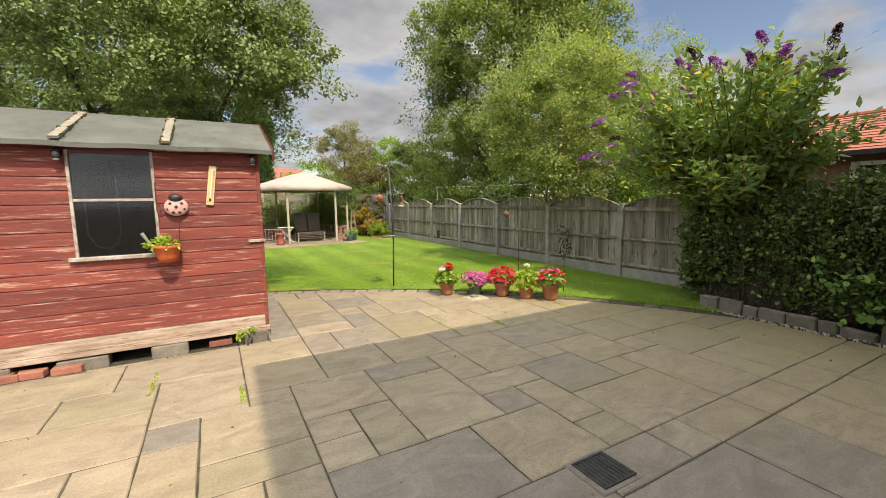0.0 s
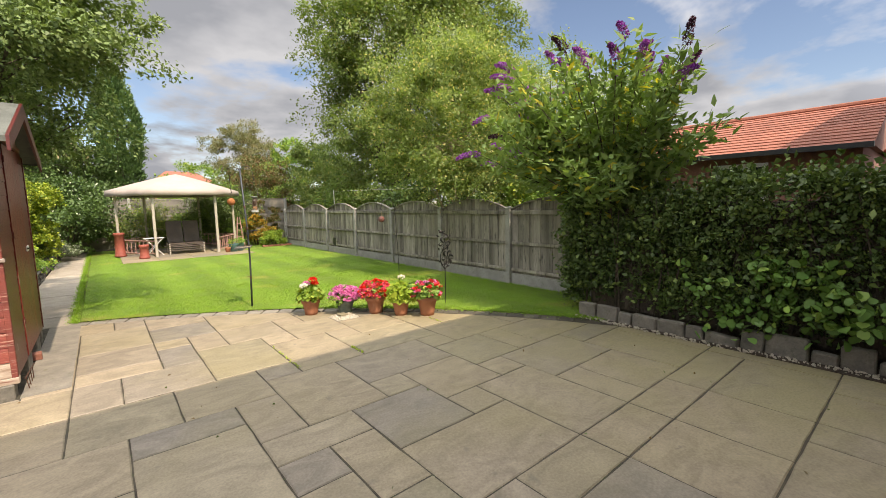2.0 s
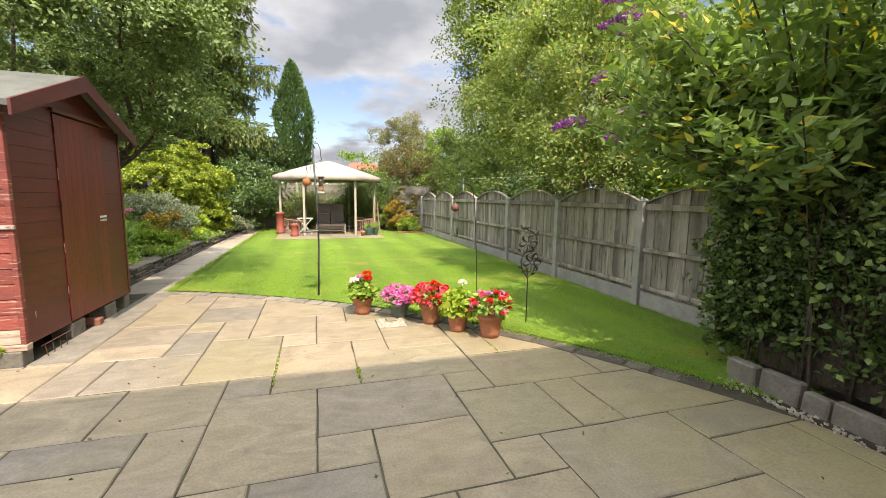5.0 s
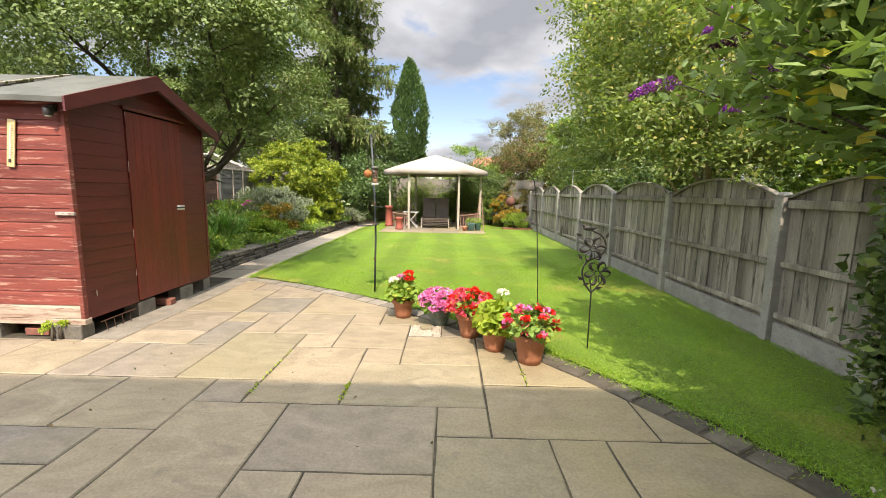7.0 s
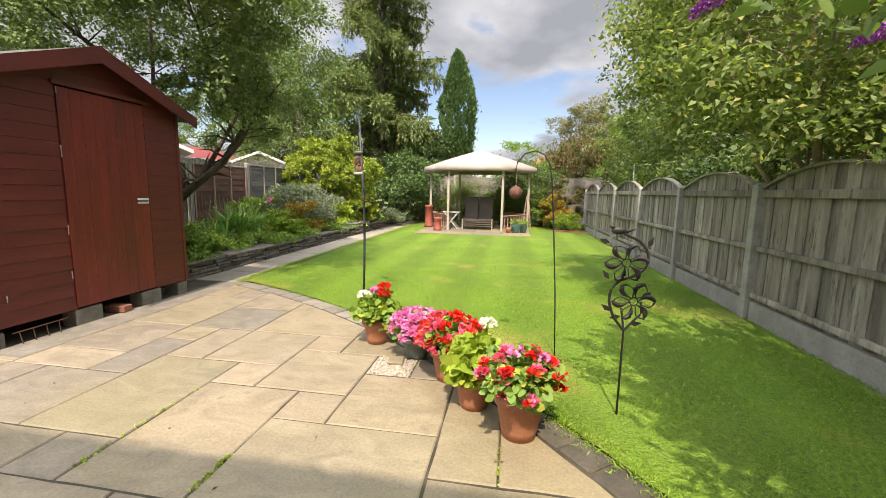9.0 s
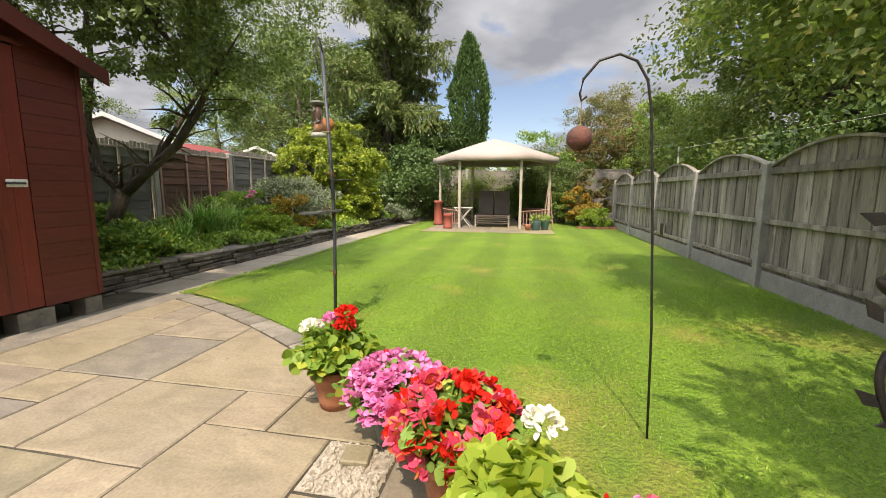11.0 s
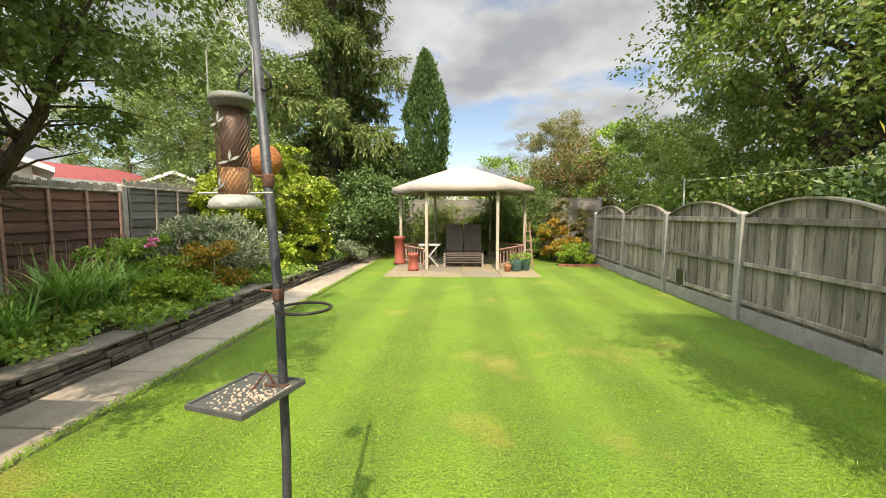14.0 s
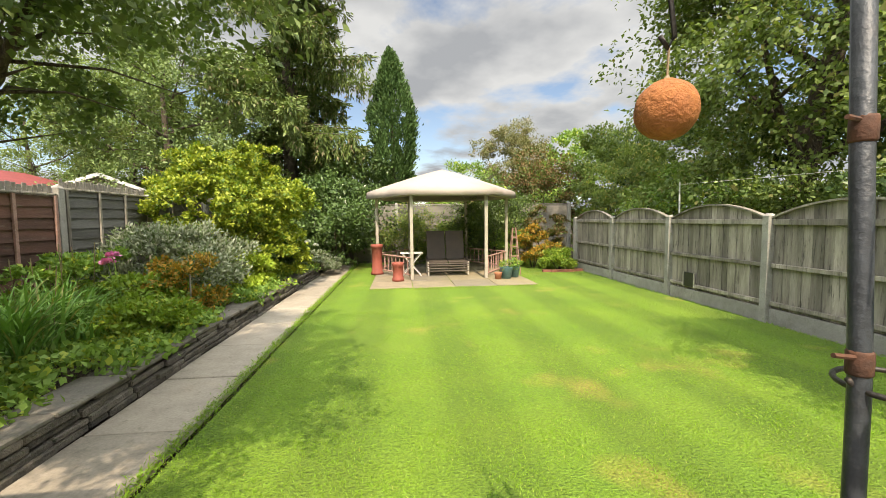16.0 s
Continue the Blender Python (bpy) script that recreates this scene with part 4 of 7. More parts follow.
# ---- shed ----
SX0, SX1, SY0, SY1 = -2.02, 0.44, 4.65, 6.52
shed = thing("shed", ((SX0 + SX1) / 2, (SY0 + SY1) / 2, 0.0), "red painted wooden garden shed with flaking boards and felt roof", "shed")
WX0, WX1, WZ0, WZ1 = -1.06, -0.45, 1.0, 1.93
EAVE, RIDGE, RY = 2.0, 2.355, (SY0 + SY1) / 2
r = random.Random(21)
z = 0.17
k = 0
while z < EAVE - 0.02:
    h = min(0.118, EAVE - z)
    spans = [(SX0, SX1)]
    if z + h > WZ0 and z < WZ1:
        spans = [(SX0, WX0), (WX1, SX1)]
    for a, b in spans:
        bm = bmesh.new()
        y0 = SY0
        vs = []
        for x in (a, b):
            vs.append([bm.verts.new(c) for c in ((x, y0 - 0.004 + r.uniform(-0.001, 0.001), z), (x, y0 + 0.02, z), (x, y0 + 0.02, z + h - 0.003), (x, y0 + 0.004, z + h - 0.003), (x, y0 - 0.002, z + h - 0.02))])
        for q in range(5):
            bm.faces.new((vs[0][q], vs[1][q], vs[1][(q + 1) % 5], vs[0][(q + 1) % 5]))
        bm.faces.new(vs[0][::-1]); bm.faces.new(vs[1])
        part("board", bm, M["bare_wood"] if k == 0 else M["shed_front"], shed)
    z += 0.118
    k += 1
part("base_rail", box(SX0, SX1 + 0.01, SY0 - 0.012, SY0 + 0.06, 0.115, 0.165, 0.004), M["bare_wood"], shed)
# gable wall with door, boards across
gable = thing("gable", (SX1, RY, 0.15), "red gable wall with shade in its colour", "wall")
gable.parent = shed
gable.matrix_parent_inverse = shed.matrix_basis.inverted()
for key in ("label", "category"):
    del gable[key]
DY0, DY1, DZ0, DZ1 = 5.27, 6.09, 0.15, 2.02
z = 0.15
while z < RIDGE - 0.05:
    h = min(0.118, RIDGE - z)
    zt_ = z + h - 0.0015
    lim = lambda q: min(SY1 - RY, (RIDGE - q) / (RIDGE - EAVE) * (SY1 - RY)) if q > EAVE else SY1 - RY
    spans = [(RY - lim(z), RY - lim(zt_), RY + lim(z), RY + lim(zt_))]
    if z + h > DZ0 and z < DZ1 - 0.05:
        spans = [(spans[0][0], spans[0][1], DY0, DY0), (DY1, DY1, spans[0][2], spans[0][3])]
    for a, at_, b, bt in spans:
        bm = bmesh.new()
        vs = [bm.verts.new(c) for c in ((SX1, a, z), (SX1 - 0.02, a, z), (SX1 - 0.02, at_, zt_), (SX1 - 0.004, at_, zt_), (SX1, b, z), (SX1 - 0.02, b, z), (SX1 - 0.02, bt, zt_), (SX1 - 0.004, bt, zt_))]
        for f in ((0, 1, 2, 3), (7, 6, 5, 4), (0, 4, 5, 1), (3, 2, 6, 7), (0, 3, 7, 4), (1, 5, 6, 2)):
            bm.faces.new([vs[q] for q in f])
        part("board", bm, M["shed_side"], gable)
    z += 0.118
door = part("door", box(SX1 - 0.03, SX1 - 0.012, DY0 + 0.008, DY1 - 0.008, DZ0 + 0.01, DZ1 - 0.01), M["shed_door"], shed, "red boarded door with shade in its colour, shut")
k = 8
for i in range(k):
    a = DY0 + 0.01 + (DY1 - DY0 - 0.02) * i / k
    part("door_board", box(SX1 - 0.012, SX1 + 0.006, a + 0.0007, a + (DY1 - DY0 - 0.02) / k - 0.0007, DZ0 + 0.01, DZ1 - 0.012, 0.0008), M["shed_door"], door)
part("drip_strip", box(SX1, SX1 + 0.03, DY0 - 0.03, DY1 + 0.05, DZ1 + 0.0, DZ1 + 0.035, 0.004, pose(0, 0, 0)), M["shed_side"], shed)
part("latch", box(SX1 + 0.006, SX1 + 0.014, 5.94, 6.07, 1.04, 1.095, 0.003), M["white"], door, "pale metal bolt on the door")
part("bolt", tube([(SX1 + 0.02, 5.93, 1.068), (SX1 + 0.02, 6.05, 1.068)], 0.007, 8), M["iron"], door)
for z in (0.45, 1.2, 1.85):
    part("hinge", box(SX1 + 0.006, SX1 + 0.012, DY0 + 0.005, DY0 + 0.03, z, z + 0.06, 0.002), M["shed_side"], door)
for y_, z_, h_ in ((5.272, 1.44, 0.10), (5.262, 0.80, 0.08), (5.28, 1.95, 0.05), (4.78, 0.34, 0.05), (5.255, 0.42, 0.07)):
    part("paint_chip", box(SX1 + 0.0062, SX1 + 0.0072, y_, y_ + 0.008, z_, z_ + h_), M["white_wood"], door)
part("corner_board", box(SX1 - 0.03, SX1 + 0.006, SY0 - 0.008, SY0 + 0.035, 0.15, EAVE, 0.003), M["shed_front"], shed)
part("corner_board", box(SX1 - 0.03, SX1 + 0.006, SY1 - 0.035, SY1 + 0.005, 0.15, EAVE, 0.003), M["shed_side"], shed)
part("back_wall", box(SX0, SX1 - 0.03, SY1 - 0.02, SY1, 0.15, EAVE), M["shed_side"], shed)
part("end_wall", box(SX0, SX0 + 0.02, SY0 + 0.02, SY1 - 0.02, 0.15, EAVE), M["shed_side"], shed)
part("floor", box(SX0 + 0.02, SX1 - 0.03, SY0 + 0.02, SY1 - 0.02, 0.15, 0.17), M["bare_wood"], shed)
# roof: two felted slopes
for sgn in (-1, 1):
    bm = bmesh.new()
    over, ov = 0.13, 0.12
    dy_, dz_ = (SY1 - RY), -(RIDGE - EAVE)
    ye, ze = RY + sgn * (dy_ + over), RIDGE + 0.02 + dz_ * (dy_ + over) / dy_
    n_ = 14
    tops, bots = [], []
    for i in range(n_ + 1):
        x = SX0 - ov + (SX1 - SX0 + 2 * ov) * i / n_
        sag = 0.006 * math.sin(i * 1.7)
        tops.append([bm.verts.new((x, RY, RIDGE + 0.045)), bm.verts.new((x, (RY + ye) / 2, (RIDGE + 0.03 + ze) / 2 + 0.012 + sag)), bm.verts.new((x, ye, ze + 0.012 + sag)), bm.verts.new((x, ye, ze - 0.03 + sag))])
        bots.append([bm.verts.new((x, RY, RIDGE + 0.02)), bm.verts.new((x, ye - sgn * 0.012, ze - 0.02))])
    for i in range(n_):
        A, B, C, D = tops[i], tops[i + 1], bots[i], bots[i + 1]
        for q in range(3):
            bm.faces.new((A[q], B[q], B[q + 1], A[q + 1]) if sgn < 0 else (A[q + 1], B[q + 1], B[q], A[q]))
        bm.faces.new((C[0], C[1], D[1], D[0]))
    for A, C in ((tops[0], bots[0]), (tops[-1], bots[-1])):
        bm.faces.new((A[0], A[1], A[2], A[3], C[1], C[0]))
    bmesh.ops.recalc_face_normals(bm, faces=bm.faces)
    part("roof", bm, M["felt"], shed, "grey-green mineral felt roof")
    # barge boards
    for x in (SX1 + ov, SX0 - ov - 0.02):
        bm = bmesh.new()
        vs = [bm.verts.new(c) for c in ((x, RY, RIDGE + 0.05), (x, ye, ze + 0.012), (x, ye, ze - 0.10), (x, RY, RIDGE - 0.09))]
        f = bm.faces.new(vs)
        ret = bmesh.ops.extrude_face_region(bm, geom=[f])
        for v in [g for g in ret["geom"] if isinstance(g, bmesh.types.BMVert)]:
            v.co.x += 0.02
        bmesh.ops.recalc_face_normals(bm, faces=bm.faces)
        part("barge_board", bm, M["shed_side"], shed)
    if sgn < 0:
        for x in (-1.09, -0.33):
            bm = bmesh.new()
            ang = math.atan2(ze - RIDGE - 0.03, ye - RY)
            L_ = math.hypot(ze - RIDGE - 0.03, ye - RY)
            m_ = Matrix.Translation((x, RY, RIDGE + 0.05)) @ Matrix.Rotation(math.atan2(-(RIDGE - ze), -(RY - ye)) , 4, "X")
            add_box(bm, -0.03, 0.03, 0.0, L_, -0.004, 0.014, 0.003, m_)
            part("batten", bm, M["felt_strip"], shed)
            bm = bmesh.new()
            rr = random.Random(int(x * 100))
            for q in range(26):
                s = rr.uniform(0.006, 0.018)
                add_box(bm, -s, s, -s, s, -s * 0.5, s * 0.5, 0, m_ @ pose(rr.choice((-0.035, 0.035)), rr.uniform(0, L_), 0.005, rr.uniform(0, 90), 0, rr.uniform(0, 90)))
            tagged(part("moss", bm, M["moss"], shed), kind="stuff")
# window
win = thing("window", ((WX0 + WX1) / 2, SY0, WZ0), "", "")
win.parent = shed
win.matrix_parent_inverse = shed.matrix_basis.inverted()
for a, b, c, d in ((WX0 - 0.004, WX0 + 0.02, WZ0, WZ1), (WX1 - 0.02, WX1 + 0.004, WZ0, WZ1), (WX0 + 0.02, WX1 - 0.02, WZ1 - 0.03, WZ1 + 0.02)):
    part("frame_bar", box(a, b, SY0 - 0.014, SY0 + 0.03, c, d, 0.003), M["white_wood"] if d - c > 0.5 else M["shed_side"], win)
part("glazing_bar", box(WX0 + 0.02, WX1 - 0.02, SY0 - 0.010, SY0 + 0.02, 1.488, 1.512, 0.002), M["white_wood"], win)
part("sill", box(WX0 - 0.05, WX1 + 0.04, SY0 - 0.045, SY0 + 0.03, WZ0 - 0.03, WZ0 + 0.005, 0.005), M["white_wood"], win)
for c, d in ((WZ0 + 0.005, 1.488), (1.512, WZ1 - 0.03)):
    part("pane", box(WX0 + 0.02, WX1 - 0.02, SY0 + 0.006, SY0 + 0.010, c, d), M["glass"], win)
# things behind the glass
shelf = part("window_shelf", box(WX0 - 0.1, WX1 + 0.1, SY0 + 0.03, SY0 + 0.3, 0.97, 0.99), M["bare_wood"], shed)
hose = part("hose_loop", tube([(-0.98, SY0 + 0.07, 1.55), (-0.98, SY0 + 0.07, 1.20), (-0.93, SY0 + 0.08, 1.09), (-0.85, SY0 + 0.08, 1.06), (-0.78, SY0 + 0.08, 1.10), (-0.745, SY0 + 0.07, 1.22), (-0.745, SY0 + 0.07, 1.72)], 0.007, 8), M["white"], None, smooth=True)
tagged(hose, "loop of pale cable hanging behind the shed window", "cable")
jar = thing("glass_jar", (-0.66, SY0 + 0.12, 0.99), "short glass jar on the shed window shelf", "jar")
part("body", lathe([(0.05, 0.0), (0.055, 0.01), (0.055, 0.08), (0.045, 0.10)], (-0.66, SY0 + 0.12, 0.99)), M["feeder_grey"], jar, smooth=True)
part("lid", lathe([(0.05, 0.10), (0.05, 0.118), (0.0, 0.12)], (-0.66, SY0 + 0.12, 0.99)), M["canopy"], jar, smooth=True)
# supports under the shed: blocks and bricks
for k, (x, y, w, d, h) in enumerate(((0.28, 4.66, 0.28, 0.14, 0.115), (0.36, 5.35, 0.16, 0.24, 0.14), (0.36, 6.0, 0.16, 0.24, 0.14), (0.34, 6.42, 0.18, 0.14, 0.14), (-0.45, 4.68, 0.3, 0.16, 0.11), (-1.1, 4.68, 0.36, 0.16, 0.10), (-1.75, 4.68, 0.36, 0.16, 0.11))):
    tagged(part("support_block", box(x - w / 2, x + w / 2, y - d / 2 + 0.03, y + d / 2 + 0.03, -0.02, h, 0.008), M["kerb"], None), "grey concrete block propping up the shed", "block", "blocks under the shed")
for k, (x, y) in enumerate(((-1.45, 4.64), (-1.2, 4.62), (-0.02, 4.72), (0.38, 5.7), (-1.62, 4.62))):
    tagged(part("brick", box(-0.105, 0.105, -0.05, 0.05, 0, 0.065, 0.006, pose(x, y, -0.004 + 0.006, 0, 0, 4 * k - 8)), M["brick"], None), "loose old red brick lying under the shed edge", "brick", "loose bricks")

# ---- gazebo at the end of the lawn ----
GC = Vector((3.05, 16.26))
base = thing("gazebo_base", (3.1, 16, 0), "pale stone slab base under the gazebo", "paving", kind="structure")
r = random.Random(31)
for i in range(4):
    for j in range(5):
        x0, y0 = 1.39 + i * 0.83, 13.82 + j * 0.86
        part("slab", box(x0 + 0.005, x0 + 0.825, y0 + 0.005, y0 + 0.855, -0.04, 0.03 + r.uniform(-0.003, 0.003), 0.006), M["slab"], base)
gaz = thing("gazebo", (GC.x, GC.y, 0.03), "hexagonal garden gazebo with cream posts and a pale cloth canopy", "gazebo")
hexa = [(GC.x + 1.63 * math.cos(radians(a)), GC.y + 1.63 * math.sin(radians(a))) for a in (240, 300, 0, 60, 120, 180)]
for x, y in hexa:
    part("post", box(x - 0.035, x + 0.035, y - 0.035, y + 0.035, 0.03, 1.86, 0.006), M["post_cream"], gaz)
bm = bmesh.new()
ROOF = 1.86
ring = []
steps = 5
for k in range(steps + 1):
    f = k / steps
    rad = ROOF * f
    zc = 2.57 - 0.56 * (f ** 1.12)
    row = []
    for s in range(24):
        a = radians(15 * s)
        c = math.cos(math.pi / 6) / math.cos((a % (math.pi / 3)) - math.pi / 6)
        row.append(bm.verts.new((GC.x + rad * c * math.cos(a), GC.y + rad * c * math.sin(a), zc + 0.015 * (1 - abs(math.cos(3 * a))) * f * -1)))
    ring.append(row)
skirt = [bm.verts.new(v.co + Vector((0, 0, -0.16)) + (Vector((v.co.x - GC.x, v.co.y - GC.y, 0)) * 0.012)) for v in ring[-1]]
ring.append(skirt)
for a, b in zip(ring, ring[1:]):
    for s in range(24):
        bm.faces.new((a[s], b[s], b[(s + 1) % 24], a[(s + 1) % 24]))
bmesh.ops.remove_doubles(bm, verts=bm.verts, dist=0.001)
roof = part("canopy", bm, M["canopy"], gaz, "cream cloth canopy with a hanging edge", smooth=True)
sol = roof.modifiers.new("thick", "SOLIDIFY"); sol.thickness = 0.006
for k in range(6):
    (xa, ya), (xb, yb) = hexa[k], hexa[(k + 1) % 6]
    part("beam", tube([(xa, ya, 1.86), (xb, yb, 1.86)], 0.02, 6), M["post_cream"], gaz)
    part("rafter", tube([(xa, ya, 1.86), (GC.x, GC.y, 2.50)], 0.018, 6), M["post_cream"], gaz)
    if k != 0 and k != 3:
        A, B = Vector((xa, ya, 0)), Vector((xb, yb, 0))
        rl = thing("railing", ((xa + xb) / 2, (ya + yb) / 2, 0.03), "", "")
        rl.parent = gaz
        rl.matrix_parent_inverse = gaz.matrix_basis.inverted()
        for z in (0.13, 0.50):
            part("rail", tube([A + Vector((0, 0, z)), B + Vector((0, 0, z))], 0.018, 6), M["rail_pink"], rl)
        for q in range(1, 9):
            c = A.lerp(B, q / 9)
            part("baluster", tube([c + Vector((0, 0, 0.13)), c + Vector((0, 0, 0.50))], 0.012, 5), M["rail_pink"], rl)

# double lounger inside the gazebo
lo = thing("double_lounger", (3.1, 15.75, 0.03), "brown double lounger with two raised mesh backs", "lounger")
for x in (2.62, 3.09):
    part("backrest", box(x + 0.01, x + 0.455, -0.012, 0.012, 0, 0.72, 0.006, pose(0, 15.95, 0.36, -18)), M["lounger"], lo)
    part("seat", box(x + 0.01, x + 0.455, 15.35, 15.95, 0.33, 0.36, 0.006), M["lounger"], lo)
for z in (0.14, 0.2, 0.26, 0.31):
    part("front_bar", tube([(2.60, 15.36, z), (3.57, 15.36, z)], 0.016, 6), M["lounger"], lo)
for x in (2.62, 3.55):
    for y in (15.37, 16.0):
        part("leg", box(x - 0.02, x + 0.02, y - 0.02, y + 0.02, 0.03, 0.36, 0.003), M["post_cream"], lo)
    part("arm", tube([(x, 15.36, 0.37), (x, 15.95, 0.42)], 0.02, 6), M["dark_metal"], lo)
tb = thing("folding_table", (2.28, 15.6, 0.03), "small white folding table with crossed legs", "table")
part("tabletop", box(1.98, 2.5, 15.4, 15.8, 0.55, 0.57, 0.004), M["white"], tb)
for y in (15.42, 15.78):
    part("leg", tube([(2.02, y, 0.03), (2.46, y, 0.55)], 0.012, 6), M["white"], tb)
    part("leg", tube([(2.46, y, 0.03), (2.02, y, 0.55)], 0.012, 6), M["white"], tb)


def chimney(x, y, z, h, rr, tiers=False):
    t = part("chimney_pot", lathe([(rr, 0), (rr, 0.05), (rr * 0.86, 0.08), (rr * 0.8, h - 0.09), (rr * 0.98, h - 0.07), (rr * 0.98, h - 0.02), (rr * 0.9, h), (rr * 0.7, h), (rr * 0.65, h - 0.1)], (x, y, z), 18), M["chimney_pot"], None, smooth=True)
    return tagged(t, "red clay chimney pot used as a garden ornament", "chimney pot", "clay chimney pots")


chimney(1.93, 14.75, 0.03, 0.40, 0.13)
chimney(1.42, 15.95, 0.03, 0.72, 0.15)
for x, y, w in ((4.28, 14.72, 0.15), (4.52, 14.9, 0.12)):
    t = thing("planter", (x, y, 0.03), "teal glazed planter with trailing plants beside the gazebo", "planter", "planters by the gazebo")
    part("pot", lathe([(w * 0.7, 0), (w, 0.24), (w * 1.05, 0.25), (w * 0.9, 0.25), (w * 0.85, 0.2)], (x, y, 0.03), 14), M["teal"], t, smooth=True)
    p_, o_ = clumps((x, y, 0.32), (w, w, 0.10), 20, 14, 0.03)
    tagged(part("plant", leaf_mesh("plant", p_, M["l_green"], 0.05, 0.025, o_), None, t), kind="stuff")
tagged(part("terracotta_pot", lathe([(0.06, 0), (0.085, 0.13), (0.09, 0.15), (0.075, 0.15), (0.07, 0.1)], (4.08, 14.62, 0.03), 14), M["terracotta"], None, smooth=True), "small empty terracotta pot on the slab base", "pot")

# slim wooden plant ladder beside the gazebo
ob_ = thing("plant_ladder", (4.62, 15.3, 0.03), "slim pale wooden plant ladder leaning by the gazebo post", "trellis")
for dx_ in (-0.13, 0.13):
    for dy_ in (-0.1, 0.1):
        part("leg", tube([(4.62 + dx_, 15.3 + dy_, 0.03), (4.62 + dx_ * 0.25, 15.3 + dy_ * 0.25, 1.12)], 0.012, 5), M["rail_pink"], ob_)
for f in (0.2, 0.4, 0.6, 0.8):
    w = 0.13 * (1 - 0.75 * f)
    part("rung", box(4.62 - w, 4.62 + w, 15.3 - w * 0.77 - 0.01, 15.3 - w * 0.77 + 0.01, 0.03 + 1.09 * f - 0.012, 0.03 + 1.09 * f + 0.012, 0.002), M["rail_pink"], ob_)

# ---- house behind the walk, casting the shade over the patio ----
house = thing("house", (5, -4.5, 0), "two storey brick house with a tiled roof behind the patio", "house")
HX0, HX1, HY0, HY1 = 0.53, 13.2, -8.3, -0.75
part("wall", box(HX0, HX1, HY0, HY1, -0.1, 5.95), M["house_brick"], house)
bm = bmesh.new()
add_box(bm, HX0 - 0.13, HX1 + 0.13, -0.55, -0.45, 5.86, 5.97)
part("gutter", bm, M["black"], house)
bm = bmesh.new()
ym = (HY0 + HY1) / 2
vs = [bm.verts.new(c) for c in ((HX0 - 0.12, -0.5, 5.98), (HX1 + 0.12, -0.5, 5.98), (HX1 + 0.12, ym, 8.3), (HX0 - 0.12, ym, 8.3), (HX0 - 0.12, HY0 - 0.2, 5.98), (HX1 + 0.12, HY0 - 0.2, 5.98))]
for f in ((0, 1, 2, 3), (3, 2, 5, 4), (0, 3, 4), (1, 5, 2), (0, 4, 5, 1)):
    bm.faces.new([vs[q] for q in f])
part("roof", bm, M["tile_red"], house)
for x in (1.2, 5.0, 8.6):
    for z in (0.9, 3.7):
        w_ = thing("window", (x + 0.9, -0.75, z), "", "")
        w_.parent = house
        w_.matrix_parent_inverse = house.matrix_basis.inverted()
        part("window_frame", box(x, x + 1.8, -0.77, -0.72, z, z + 1.2), M["white"], w_)
        part("pane", box(x + 0.08, x + 1.72, -0.718, -0.71, z + 0.08, z + 1.12), M["glass"], w_)

# neighbour's bungalow beyond the hedge
ng = thing("bungalow", (12.5, 6, 0), "brick bungalow with an orange-red tiled roof beyond the hedge", "house")
part("wall", box(11.2, 16.0, 1.1, 6.2, -0.1, 2.32), M["house_brick"], ng)
for k in range(14):
    bm = bmesh.new()
    f0, f1 = k / 14, (k + 1) / 14
    xa, xb, za, zb = 10.95 + 2.5 * f0, 10.95 + 2.5 * f1, 2.26 + 1.02 * f0, 2.26 + 1.02 * f1
    add_box(bm, 0, xb - xa + 0.03, 0.95, 6.4, 0, 0.03, 0, Matrix.Translation((xa, 0, za + 0.02)) @ Matrix.Rotation(-math.atan2(1.02, 2.5) + 0.08, 4, "Y"))
    part("tile_course", bm, M["tile_red"], ng)
part("far_roof", prism([(13.45, 0.95), (16.2, 0.95), (16.2, 6.4), (13.45, 6.4)], 2.30, 2.34), M["tile_red"], ng)
part("ridge_tile", tube([(13.45, 0.93, 3.32), (13.45, 6.4, 3.32)], 0.07, 8), M["tile_red"], ng)
bm = bmesh.new()
vs = [bm.verts.new(c) for c in ((11.0, 1.0, 2.3), (13.45, 1.0, 3.26), (15.9, 1.0, 2.3), (11.0, 1.1, 2.3), (13.45, 1.1, 3.26), (15.9, 1.1, 2.3))]
for f in ((0, 1, 2), (5, 4, 3), (0, 3, 4, 1), (1, 4, 5, 2), (0, 2, 5, 3)):
    bm.faces.new([vs[q] for q in f])
part("gable", bm, M["house_brick"], ng)
part("gutter", box(10.88, 10.98, 0.95, 6.4, 2.22, 2.31), M["black"], ng)
for y in (2.4, 4.4):
    part("window_frame", box(11.15, 11.2, y, y + 0.9, 1.2, 2.1), M["white"], ng)
    part("pane", box(11.14, 11.15, y + 0.08, y + 0.82, 1.28, 2.02), M["glass"], ng)

